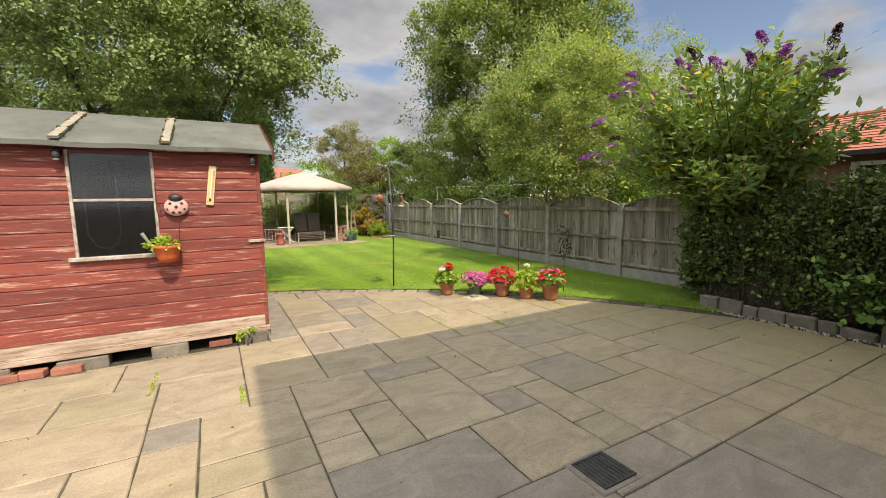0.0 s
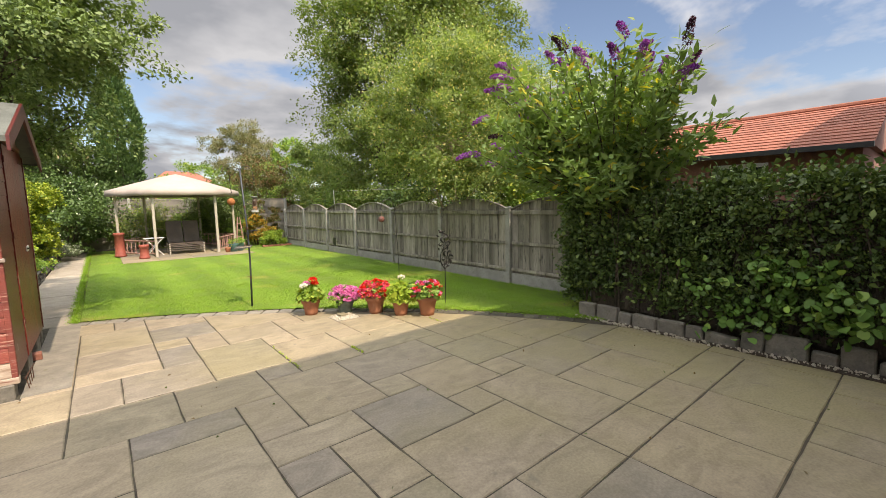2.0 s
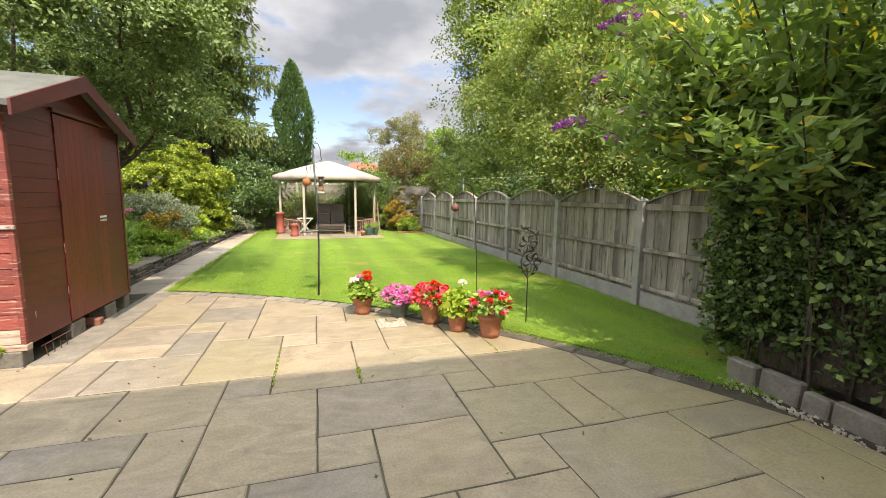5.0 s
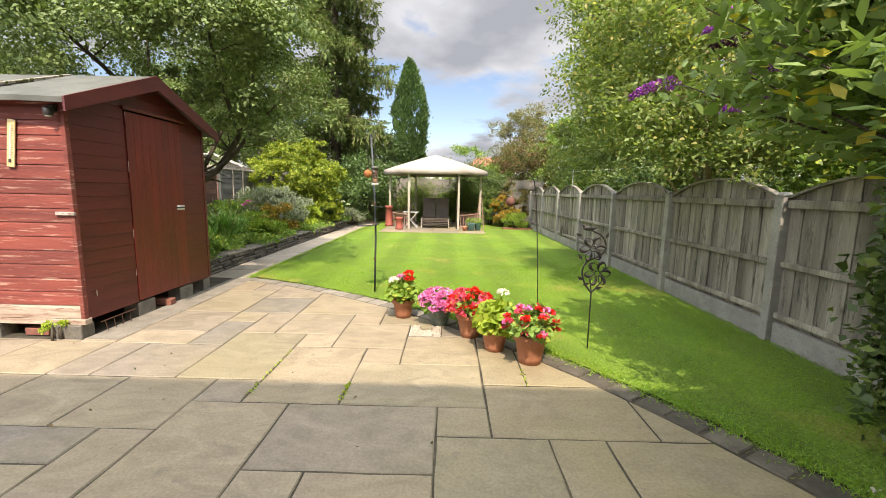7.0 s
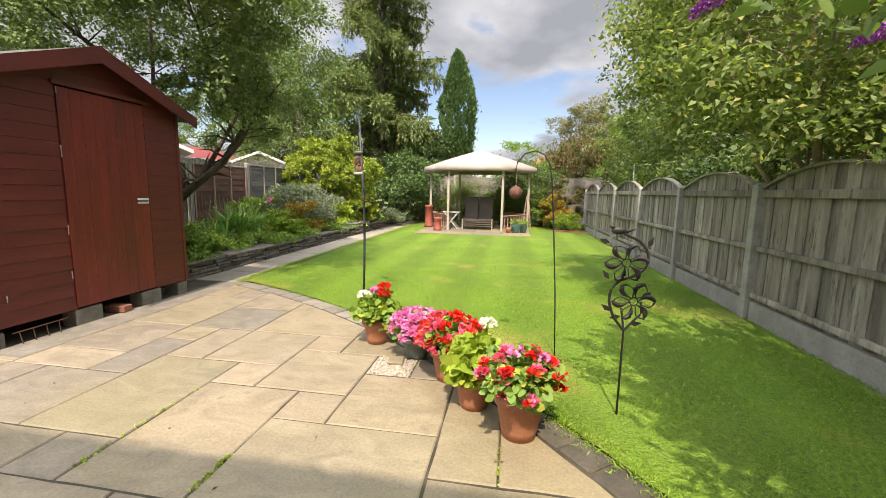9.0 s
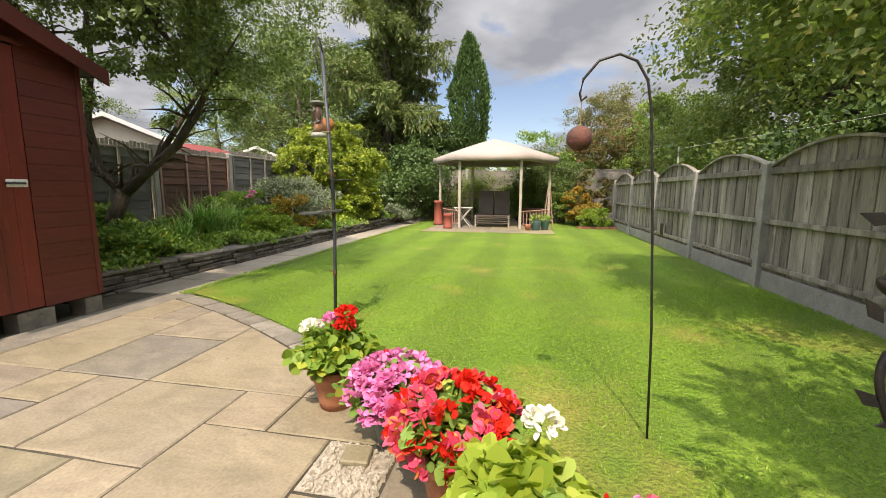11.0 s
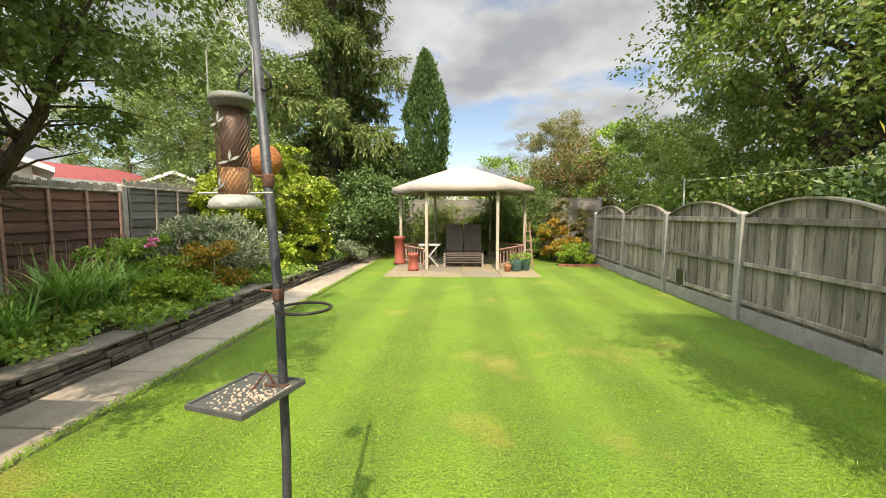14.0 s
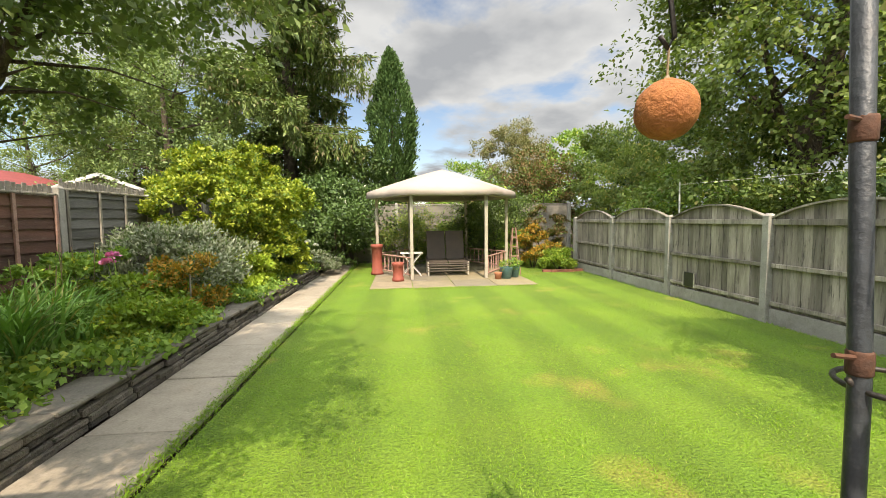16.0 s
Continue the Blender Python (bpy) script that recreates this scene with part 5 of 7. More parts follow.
# cream summerhouse and red-roofed building beyond the boundary fence
def summerhouse(x, y, turn, size, label):
    sh = thing("summerhouse", (x, y, 0), label, "summerhouse")
    S = Matrix.Translation((x, y, 0)) @ Matrix.Rotation(radians(turn), 4, "Z") @ Matrix.Diagonal((size, size, size, 1))
    part("wall", box(-1.1, 1.1, 0, 2, -0.1, 2.15, 0, S), M["cream_wall"], sh)
    bm = bmesh.new()
    vs = [bm.verts.new(S @ Vector(c)) for c in ((-1.1, 0, 2.15), (1.1, 0, 2.15), (0, 0, 2.6), (-1.1, 2, 2.15), (1.1, 2, 2.15), (0, 2, 2.6))]
    for f in ((0, 1, 2), (5, 4, 3), (0, 2, 5, 3), (1, 4, 5, 2)):
        bm.faces.new([vs[q] for q in f])
    part("gable", bm, M["cream_wall"], sh)
    for sg in (-1, 1):
        bm = bmesh.new()
        vs = [bm.verts.new(S @ Vector(c)) for c in ((0, -0.25, 2.72), (sg * 1.4, -0.25, 2.14), (sg * 1.4, 2.2, 2.14), (0, 2.2, 2.72), (0, -0.25, 2.62), (sg * 1.4, -0.25, 2.04), (sg * 1.4, 2.2, 2.04), (0, 2.2, 2.62))]
        for f in ((0, 1, 2, 3), (7, 6, 5, 4), (0, 4, 5, 1), (1, 5, 6, 2), (3, 2, 6, 7)):
            bm.faces.new([vs[q] for q in f])
        bmesh.ops.recalc_face_normals(bm, faces=bm.faces)
        part("roof", bm, M["white"], sh)


summerhouse(-6.3, 18.4, 25, 1.0, "cream summerhouse with a white edged gable roof")
summerhouse(-6.2, 12.3, 48, 1.06, "cream shed with white roof edges beyond the fence")
rb = thing("outbuilding", (-11, 17, 0), "long low building with a dark red roof beyond the fence", "building")
part("wall", box(-13.5, -8.6, 15.6, 21.5, -0.1, 2.35), M["cream_wall"], rb)
bm = bmesh.new()
vs = [bm.verts.new(c) for c in ((-8.3, 15.3, 2.35), (-8.3, 21.8, 2.35), (-11, 21.8, 3.1), (-11, 15.3, 3.1), (-13.8, 15.3, 2.35), (-13.8, 21.8, 2.35))]
for f in ((0, 1, 2, 3), (3, 2, 5, 4), (0, 3, 4), (1, 5, 2), (0, 4, 5, 1)):
    bm.faces.new([vs[q] for q in f])
part("roof", bm, M["tile_dark_red"], rb)
part("fascia", box(-8.32, -8.26, 15.3, 21.8, 2.24, 2.36), M["white"], rb)
fr = thing("far_house", (9, 60, 0), "far house with an orange roof glimpsed between trees", "house")
part("wall", box(6, 12, 56, 64, 0, 4.4), M["house_brick"], fr)
bm = bmesh.new()
vs = [bm.verts.new(c) for c in ((5.7, 55.7, 4.4), (12.3, 55.7, 4.4), (10.5, 60, 6.0), (7.5, 60, 6.0), (5.7, 64.3, 4.4), (12.3, 64.3, 4.4))]
for f in ((0, 1, 2, 3), (3, 2, 5, 4), (0, 3, 4), (1, 5, 2), (0, 4, 5, 1)):
    bm.faces.new([vs[q] for q in f])
part("roof", bm, M["tile_red"], fr)

# ---- hedge, its stone edging, buddleia ----
hedge = thing("hedge", (6.1, 0.6, 0), "dense dark green mixed hedge in the shade", "hedge")
k = 860
hy = rng.uniform(-0.65, 3.3, k)
face = rng.integers(0, 5, k)
topz = 1.50 + 0.06 * np.sin(hy * 1.9) + 0.05 * np.sin(hy * 4.7 + 1) + 0.04 * np.sin(hy * 9.1)
hz = np.where(face == 3, topz + rng.normal(0, 0.04, k), 0.22 + rng.uniform(0, 1, k) ** 0.9 * (topz - 0.22))
hx = np.where(face < 3, 5.84 + rng.normal(0, 0.05, k), rng.uniform(5.8, 6.4, k))
hx = hx + 0.07 * np.sin(hy * 3.3) + 0.05 * np.sin(hz * 6 + hy * 2)
hx = np.where((hz < 0.4) & (face < 3), hx + 0.10 * (0.4 - hz) / 0.4, hx)
end = face == 4
hy = np.where(end, 3.25 + rng.normal(0, 0.05, k), hy)
o_ = np.where(end[:, None], [[0.0, 1.0, 0.2]], np.where((face == 3)[:, None], [[0, 0, 1.0]], [[-1.0, 0, 0.25]]))
per = 44
sz = rng.uniform(0.035, 0.09, (k, 1))
hp = np.repeat(np.c_[hx, hy, hz], per, 0) + np.clip(rng.normal(size=(k * per, 3)), -2, 2) * np.repeat(sz, per, 0)
part("foliage", leaf_mesh("foliage", hp, M["l_hedge"], 0.058, 0.036, np.repeat(o_, per, 0) * 0.6, 0.1), None, hedge)
# solid bark-brown box stands for the shaded inside, dark behind the leaf gaps
part("dark_core", box(5.93, 6.35, -0.7, 3.1, 0.0, 1.38, 0.08), M["bark"], hedge)
r = random.Random(2)
for q in range(40):
    bm = bmesh.new()
    y_ = -0.6 + q * 0.095
    add_tube(bm, [(5.95 + r.uniform(-.1, .2), y_, 0), (5.85 + r.uniform(-.12, .1), y_ + r.uniform(-.15, .15), 0.6), (5.8 + r.uniform(-.1, .1), y_ + r.uniform(-.2, .2), 1.45)], [0.015, 0.01, 0.003], 5)
    part("branch", bm, M["bark"], hedge)
# long shoots standing out of the hedge
p_ = []
for q in range(90):
    y_ = r.uniform(-0.6, 3.3)
    s_ = np.array((5.75 + r.uniform(0, .4), y_, 1.45 + 0.1 * math.sin(y_ * 1.9)))
    e_ = s_ + np.array((r.uniform(-.25, .1), r.uniform(-.2, .2), r.uniform(.08, .3)))
    for f in np.linspace(0, 1, 9):
        p_.append(s_ + (e_ - s_) * f)
for q in range(170):
    y_, zq = r.uniform(-0.6, 3.4), r.uniform(.35, 1.3)
    s_ = np.array((5.75, y_, zq))
    e_ = s_ + np.array((r.uniform(-.22, -.05), r.uniform(-.2, .2), r.uniform(-.1, .15)))
    for f in np.linspace(0, 1, 8):
        p_.append(s_ + (e_ - s_) * f)
part("new_growth", leaf_mesh("new_growth", np.array(p_) + rng.normal(0, .015, (len(p_), 3)), M["l_hedge"], 0.07, 0.045, None, 0.1), None, hedge)

# broad-leaved climber through the near end of the hedge
p_, o2 = [], []
for q in range(48):
    cy_, cz_ = r.gauss(0.95, 0.45), r.uniform(0.15, 0.85)
    for w in range(7):
        p_.append((5.62 + r.gauss(0, 0.05) - 0.05 * w / 7, cy_ + r.gauss(0, 0.07), cz_ + r.gauss(0, 0.06)))
        o2.append((-0.8, r.gauss(0, .6), r.gauss(-0.1, .3)))
tagged(part("climber", leaf_mesh("climber", np.array(p_), M["l_climber"], 0.078, 0.074, np.array(o2) * 0.7, 0.1, outline=ROUND), None, hedge, "broad pale green climbing leaves"), kind="stuff")

hs = thing("hedge_edging", (5.6, 1, 0), "row of upright grey stones edging the hedge bed", "edging", kind="structure")
r = random.Random(9)
y = 3.02
while y > -0.6:
    d = r.uniform(0.15, 0.33)
    h = r.choice((0.10, 0.14, 0.17, 0.19, 0.13))
    part("stone", box(-0.04, 0.04, -d / 2 + 0.006, d / 2 - 0.006, -0.06, h, 0.012, pose(5.61 + 0.16 * max(0, (1.6 - y) / 2.2), y - d / 2, 0, r.uniform(-3, 3), r.uniform(-4, 7), -3)), M["kerb"], hs)
    y -= d
part("soil_strip", prism([(5.5, -1.08), (6.46, -1.08), (6.46, 3.6), (5.6, 3.5), (5.42, 2.95), (5.5, 2.9)], -0.08, 0.006), M["soil"], hs)
# fallen bits and grit along the edging
bm = bmesh.new()
for q in range(420):
    s_ = r.uniform(0.004, 0.012)
    y_ = r.uniform(-0.6, 3.0)
    add_box(bm, -s_, s_, -s_, s_, -s_ * .6, s_ * .6, 0, pose(5.52 + 0.16 * max(0, (1.6 - y_) / 2.2) + r.uniform(-0.06, 0.04), y_, 0.008, r.uniform(0, 90), r.uniform(0, 90), 0))
tagged(part("grit", bm, M["gravel"], None), "scattered pale grit along the hedge edging", "gravel", kind="stuff")

bud = thing("buddleia", (6.25, 2.85, 0), "tall arching buddleia with purple flower spikes and fresh leaves", "shrub")
r = random.Random(17)
lp_, lo_ = [], []
tips = []
for q in range(84):
    a = r.uniform(0, 2 * math.pi)
    reach = r.uniform(0.2, 1.6)
    topz_ = r.uniform(1.9, 3.2) - 0.30 * max(0, reach - 0.9)
    s_ = Vector((6.2 + 0.1 * math.cos(a), 2.95 + 0.1 * math.sin(a), 0.2))
    e_ = Vector((5.85 + math.cos(a) * reach * 0.66, 3.05 + math.sin(a) * reach * (1.1 if math.sin(a) > 0 else 1.05), topz_))
    mid = s_.lerp(e_, 0.5) + Vector((-(e_ - s_).x * 0.22, -(e_ - s_).y * 0.22, 0.35))
    pts = [s_.lerp(mid, 2 * f).lerp(mid.lerp(e_, max(0, 2 * f - 1)), 0 if f < .5 else 1) for f in (0, .25, .5, .75, 1)]
    part("stem", tube(pts, [0.016, 0.013, 0.010, 0.007, 0.004], 5), M["bark"], bud, smooth=True)
    tips.append((pts[-1], (pts[-1] - pts[-2]).normalized()))
    for f in np.linspace(0.40, 1.0, 28):
        seg = (mid.lerp(e_, (f - .5) * 2) if f > .5 else s_.lerp(mid, 2 * f))
        for w in range(8):
            lp_.append(seg + Vector((r.gauss(0, .085), r.gauss(0, .085), r.gauss(0, .07))))
            lo_.append((e_ - s_) * 0.3 + Vector((r.gauss(0, .6), r.gauss(0, .6), -0.1)))
part("foliage", leaf_mesh("foliage", np.array([tuple(v) for v in lp_]), M["l_buddleia"], 0.125, 0.045, unit(np.array([tuple(v) for v in lo_])), 0.25, fold=0.2, outline=LANCE), None, bud)
tips.sort(key=lambda q: -q[0].z)
outer = [q for q in tips if math.hypot(q[0].x - 6.12, (q[0].y - 2.95)) > 0.75 or q[0].z > 2.75]
outer = [q for q in outer if q[0].y > 3.9] + [q for q in outer if q[0].y <= 3.9][:26]
for q, (e_, d_) in enumerate(outer):
    d2 = (d_ + Vector((r.uniform(-.3, .1), r.uniform(-.3, .3), r.uniform(-.5, .2)))).normalized()
    L_ = r.uniform(0.22, 0.36)
    fp, fo = [], []
    for w in range(420):
        f = r.random()
        rad = 0.036 * (1 - f) ** 0.6 + 0.004
        v = Vector((r.gauss(0, 1), r.gauss(0, 1), r.gauss(0, 1))).normalized()
        bend = Vector((0, 0, -0.10 * f * f * L_ * 4))
        fp.append(e_ + d2 * L_ * f + bend + v * rad)
        fo.append(v)
    part("flower_spike", leaf_mesh("flower_spike", np.array([tuple(v) for v in fp]), M["dead_purple" if q % 7 == 1 else "purple"], 0.020, 0.015, np.array([tuple(v) for v in fo])), None, bud)

# ---- trees ----
apple = thing("apple_tree", (-1.62, 8.35, 0.18), "old apple tree with a leaning forked trunk and open crown", "tree")
part("trunk", tube([(-1.64, 8.36, 0.1), (-1.58, 8.34, 0.35), (-1.48, 8.3, 0.62), (-1.24, 8.3, 1.0)], [0.125, 0.105, 0.095, 0.085], 10), M["bark"], apple, smooth=True)
r = random.Random(61)
for pts, r0 in (
    ([(-1.26, 8.3, 0.97), (-0.8, 8.3, 1.3), (-0.37, 8.3, 1.6), (-0.06, 8.38, 2.1), (0.14, 8.4, 2.55), (0.35, 8.3, 3.4), (0.5, 8.1, 4.2)], 0.075),
    ([(-1.26, 8.3, 0.97), (-1.55, 8.25, 1.28), (-1.6, 8.2, 1.87), (-1.32, 8.1, 2.6), (-1.2, 8.0, 3.3), (-1.1, 7.9, 4.3)], 0.065),
    ([(-1.5, 8.26, 1.22), (-1.88, 8.3, 1.42), (-2.2, 8.2, 2.1), (-2.6, 8.1, 2.7), (-3.0, 8.0, 3.4)], 0.055),
    ([(-0.4, 8.3, 1.58), (0.02, 8.2, 1.9), (0.45, 8.0, 2.3), (1.0, 7.8, 2.7)], 0.042),
    ([(-0.8, 8.3, 1.3), (-0.65, 8.8, 2.1), (-0.5, 9.3, 2.9), (-0.5, 9.6, 3.6)], 0.045),
    ([(-1.35, 8.12, 2.5), (-1.45, 7.4, 3.0), (-1.55, 6.7, 3.4), (-1.6, 6.2, 3.8)], 0.042),
    ([(0.0, 8.38, 2.2), (0.15, 7.6, 2.75), (0.4, 6.9, 3.2), (0.7, 6.3, 3.5)], 0.038),
    ([(-2.0, 8.25, 1.7), (-2.4, 7.6, 2.3), (-2.9, 7.1, 3.0)], 0.036),
):
    bm = bmesh.new()
    k = len(pts)
    add_tube(bm, pts, [r0 * (1 - 0.85 * i / (k - 1)) for i in range(k)], 8)
    for i in range(1, k):
        a = Vector(pts[i])
        for j in range(4):
            w = Vector((r.uniform(-1, 1), r.uniform(-1, 1), r.uniform(-0.2, 0.9))) * r.uniform(0.35, 0.8)
            q = Vector(pts[i - 1]).lerp(a, r.random())
            rr_ = r0 * (1 - 0.85 * i / (k - 1)) * 0.45 + 0.003
            add_tube(bm, [q, q + w * 0.5 + Vector((0, 0, 0.06)), q + w], [rr_, rr_ * 0.6, 0.002], 5)
    part("limb", bm, M["bark"], apple, smooth=True)
p, o = tufted((-0.95, 7.7, 3.6), (2.35, 2.0, 1.75), 150, 0.42, 46, 0.3, -0.62, hang=0.2)
p2, o2 = tufted((-0.4, 8.2, 2.5), (1.2, 1.1, 0.6), 26, 0.26, 40, 0.4, -0.8, hang=0.3)
p3, o3 = tufted((0.6, 6.7, 3.45), (0.85, 1.0, 0.75), 42, 0.34, 46, 0.3, -0.7, hang=0.2)
part("crown", leaf_mesh("crown", np.concatenate((p, p2, p3)), M["l_apple"], 0.056, 0.034, np.concatenate((o, o2, o3)) * 0.5, 0.2), None, apple)
limb_tree("birch", (9.6, 13.2, 0), 11, (10.3, 12.8, 6.4), (3.3, 3.4, 4.7), "l_birch", "large spreading deciduous tree with drooping sprays beyond the fence", trunk_r=0.24, limbs=14, count=2600, per=37, spread=0.24, length=0.10, width=0.064, shell=0.42, droop=0.5, low=-0.85, fork=0.22)
elder = limb_tree("elder", (7.2, 7.2, 0), 5, (6.7, 6.7, 2.95), (1.2, 1.4, 1.35), "l_twiggy", "twiggy pale-leaved small tree leaning over the fence", trunk_r=0.055, limbs=9, count=1000, per=40, spread=0.15, length=0.06, width=0.036, shell=0.62, low=-0.93, fork=0.15, droop=0.0, bark="twig_pale", flat=1.0)
p, o = tufted((7.75, 6.9, 2.25), (0.7, 1.7, 0.75), 60, 0.32, 40, 0.3, -0.8)
p[:, 0] = np.where(p[:, 0] < 6.62, 13.24 - p[:, 0], p[:, 0])
tagged(part("low_foliage", leaf_mesh("low_foliage", p, M["l_twiggy"], 0.06, 0.036, o * 0.5, 0.1), None, elder), kind="stuff")
r = random.Random(71)
for q in range(34):
    a = r.uniform(1.2, 5.2)
    c = Vector((6.75 + r.uniform(-0.2, 0.2), 6.6 + r.uniform(-0.7, 0.9), r.uniform(2.0, 3.0)))
    d = Vector((math.cos(a), math.sin(a), r.uniform(-0.35, 0.5))) * r.uniform(0.7, 1.4)
    bm = bmesh.new()
    add_tube(bm, [c, c + d * 0.4 + Vector((0, 0, 0.06)), c + d * 0.8 + Vector((r.uniform(-.08, .08), r.uniform(-.08, .08), 0.03)), c + d * 1.05 - Vector((0, 0, 0.07))], [0.010, 0.008, 0.006, 0.003], 5)
    part("bare_twig", bm, M["twig_pale"], elder)
for (x0, y0, z0), (x1, y1, z1) in (((6.1, 7.0, 2.7), (5.05, 7.0, 2.85)), ((6.0, 6.6, 2.9), (5.2, 6.4, 3.15))):
    bm = bmesh.new()
    a, b = Vector((x0, y0, z0)), Vector((x1, y1, z1))
    add_tube(bm, [a, a.lerp(b, 0.5) + Vector((0, 0, 0.08)), b], [0.014, 0.009, 0.003], 5)
    part("limb", bm, M["bark"], elder)
    q = np.array([tuple(a.lerp(b, f)) for f in np.linspace(0.1, 1, 34)])
    q = np.repeat(q, 9, 0) + rng.normal(0, 0.05, (34 * 9, 3))
    tagged(part("leaf_spray", leaf_mesh("leaf_spray", q, M["l_twiggy"], 0.06, 0.036, None, 0.1), None, elder), kind="stuff")
limb_tree("ash_tree", (15.5, 10.6, 0), 7, (15.5, 10.6, 5.0), (2.1, 2.1, 2.5), "l_twiggy", "pale green tree standing beyond the hedge", trunk_r=0.12, limbs=8, count=520, per=32, spread=0.24, length=0.10, width=0.055, shell=0.3, droop=0.3)
limb_tree("pale_birch", (9.0, 31.5, 0), 8, (9.0, 31.5, 4.2), (2.0, 1.9, 3.1), "l_hazy", "narrow hazy birch far beyond the gazebo", trunk_r=0.14, limbs=8, count=800, per=36, spread=0.22, length=0.11, width=0.06, shell=0.3, low=-0.9)


def conifer(name, base, height, radius, leaf, label, levels=31, droop=0.40, start=0.05):
    """Tiers of separate boughs that sweep down and lift at the tip, hung with strings of twigs."""
    t = thing(name, base, label, "conifer")
    bx, by, bz = base
    part("trunk", tube([(bx, by, bz), (bx + 0.05, by, bz + height * .5), (bx, by, bz + height)], [0.26, 0.17, 0.02], 9), M["bark"], t, smooth=True)
    r = random.Random(int(height * 10))
    bm = bmesh.new()
    P, O = [], []
    for k in range(levels):
        f = start + (1 - start) * k / levels
        R = radius * (1 - f) ** 0.6 * r.uniform(0.75, 1.1)
        for b in range(12):
            a = 2.4 * (k * 5 + b * 1.31) + r.uniform(-.4, .4)
            L = R * r.uniform(0.5, 1.12)
            z = bz + height * f + r.uniform(-0.25, 0.25)
            d = Vector((math.cos(a), math.sin(a), 0))
            side = Vector((-d.y, d.x, 0))
            at_ = lambda q: Vector((bx, by, z)) + d * L * q + Vector((0, 0, L * (0.14 * q - droop * q * q + 0.17 * q ** 4)))
            add_tube(bm, [at_(q) for q in (0, .3, .6, .85, 1)], [0.035, 0.026, 0.018, 0.010, 0.004], 4, False)
            n_ = max(6, int(L * 4.4))
            for i in range(n_):
                q = 0.10 + 0.90 * (i + r.random()) / n_
                c = at_(q)
                w = 0.36 * (1.2 - q) + 0.08
                for j in range(21):
                    sx_ = r.uniform(-1, 1)
                    P.append(c + side * sx_ * w + d * r.gauss(0.05, .08) + Vector((0, 0, r.gauss(0, .03) - abs(sx_) * w * 0.3)))
                    O.append(d * 0.7 + side * sx_ * 1.1 + Vector((0, 0, -0.15)))
                for j in range(2):
                    s0 = c + side * r.uniform(-.8, .8) * w
                    hang = r.uniform(0.15, 0.75) * min(1, L / 2.5)
                    for h in range(int(7 + hang * 24)):
                        P.append(s0 + Vector((r.gauss(0, .022), r.gauss(0, .022), -hang * r.random())))
                        O.append(Vector((r.gauss(0, .35), r.gauss(0, .35), -1.0)))
    tagged(part("twig_work", bm, M["bark"], t), kind="stuff")
    part("needles", leaf_mesh("needles", np.array([tuple(v) for v in P]), M[leaf], 0.18, 0.048, unit(np.array([tuple(v) for v in O])) * 1.4, 0.1), None, t)
    return t


limb_tree("ash_tree", (-5.2, 20.2, 0), 9, (-5.2, 20.0, 5.0), (3.0, 2.6, 3.8), "l_apple", "tall grey-green tree beyond the boundary fence", trunk_r=0.16, limbs=10, count=1100, per=28, spread=0.24, length=0.10, width=0.055, shell=0.35, droop=0.3)
limb_tree("ash_tree", (-13.6, 25.2, 0), 8, (-13.6, 25.2, 4.9), (3.6, 2.4, 3.3), "l_birch", "leafy tree standing beyond the red-roofed outbuilding", trunk_r=0.14, limbs=8, count=620, per=32, spread=0.22, length=0.10, width=0.055, shell=0.3, droop=0.3)
limb_tree("ash_tree", (-17.0, 18.5, 0), 7, (-17.0, 18.5, 4.6), (2.6, 3.6, 3.0), "l_apple", "grey-green tree standing beyond the neighbouring garage", trunk_r=0.14, limbs=8, count=560, per=32, spread=0.22, length=0.10, width=0.055, shell=0.3, droop=0.3)
limb_tree("ash_tree", (-8.8, 24.0, 0), 8.5, (-8.8, 24.0, 5.4), (2.4, 2.6, 2.4), "l_birch", "leafy tree standing beyond the boundary fence", trunk_r=0.14, limbs=9, count=800, per=34, spread=0.22, length=0.09, width=0.05, shell=0.35, droop=0.3)
conifer("spruce", (-1.75, 20.7, 0), 16.5, 4.2, "l_spruce", "tall dark spruce with drooping grey-green branches")
# narrow cypress behind the gazebo
cy = thing("cypress", (1.78, 20.0, 0), "dense dark green columnar cypress", "conifer")
part("trunk", tube([(1.80, 20.0, 0), (1.78, 20.0, 6)], [0.13, 0.02], 7), M["bark"], cy)
k = 620
f = rng.uniform(0.05, 1, k) ** 0.85
a = rng.uniform(0, 2 * math.pi, k)
rad = np.interp(f, (0, 0.3, 0.48, 0.62, 0.76, 0.88, 0.96, 1), (0.25, 0.42, 0.66, 0.74, 0.60, 0.38, 0.18, 0.02)) * (0.62 + 0.38 * np.sqrt(rng.uniform(0, 1, k))) * (1 + 0.16 * np.sin(3 * a + f * 7) + 0.12 * np.sin(2 * a - f * 15))
c = np.c_[1.86 - 0.14 * f ** 3 + rad * np.cos(a), 20.0 + rad * np.sin(a), 0.3 + f * 6.3]
up = np.repeat(rng.uniform(0, 1, (k, 1)), 62, 0)
h = rng.uniform(0, 1, (k * 62, 1))
cp = np.repeat(c, 62, 0) + rng.normal(size=(k * 62, 3)) * np.array((0.085, 0.085, 0.03)) * (1.1 - h)
cp[:, 2:] += h * (0.22 + 0.2 * up)
part("foliage", leaf_mesh("foliage", cp, M["l_cypress"], 0.11, 0.045, np.c_[np.repeat(np.cos(a), 62), np.repeat(np.sin(a), 62), np.full(k * 62, 1.3)] * 0.8, 0.0, 0.3), None, cy)

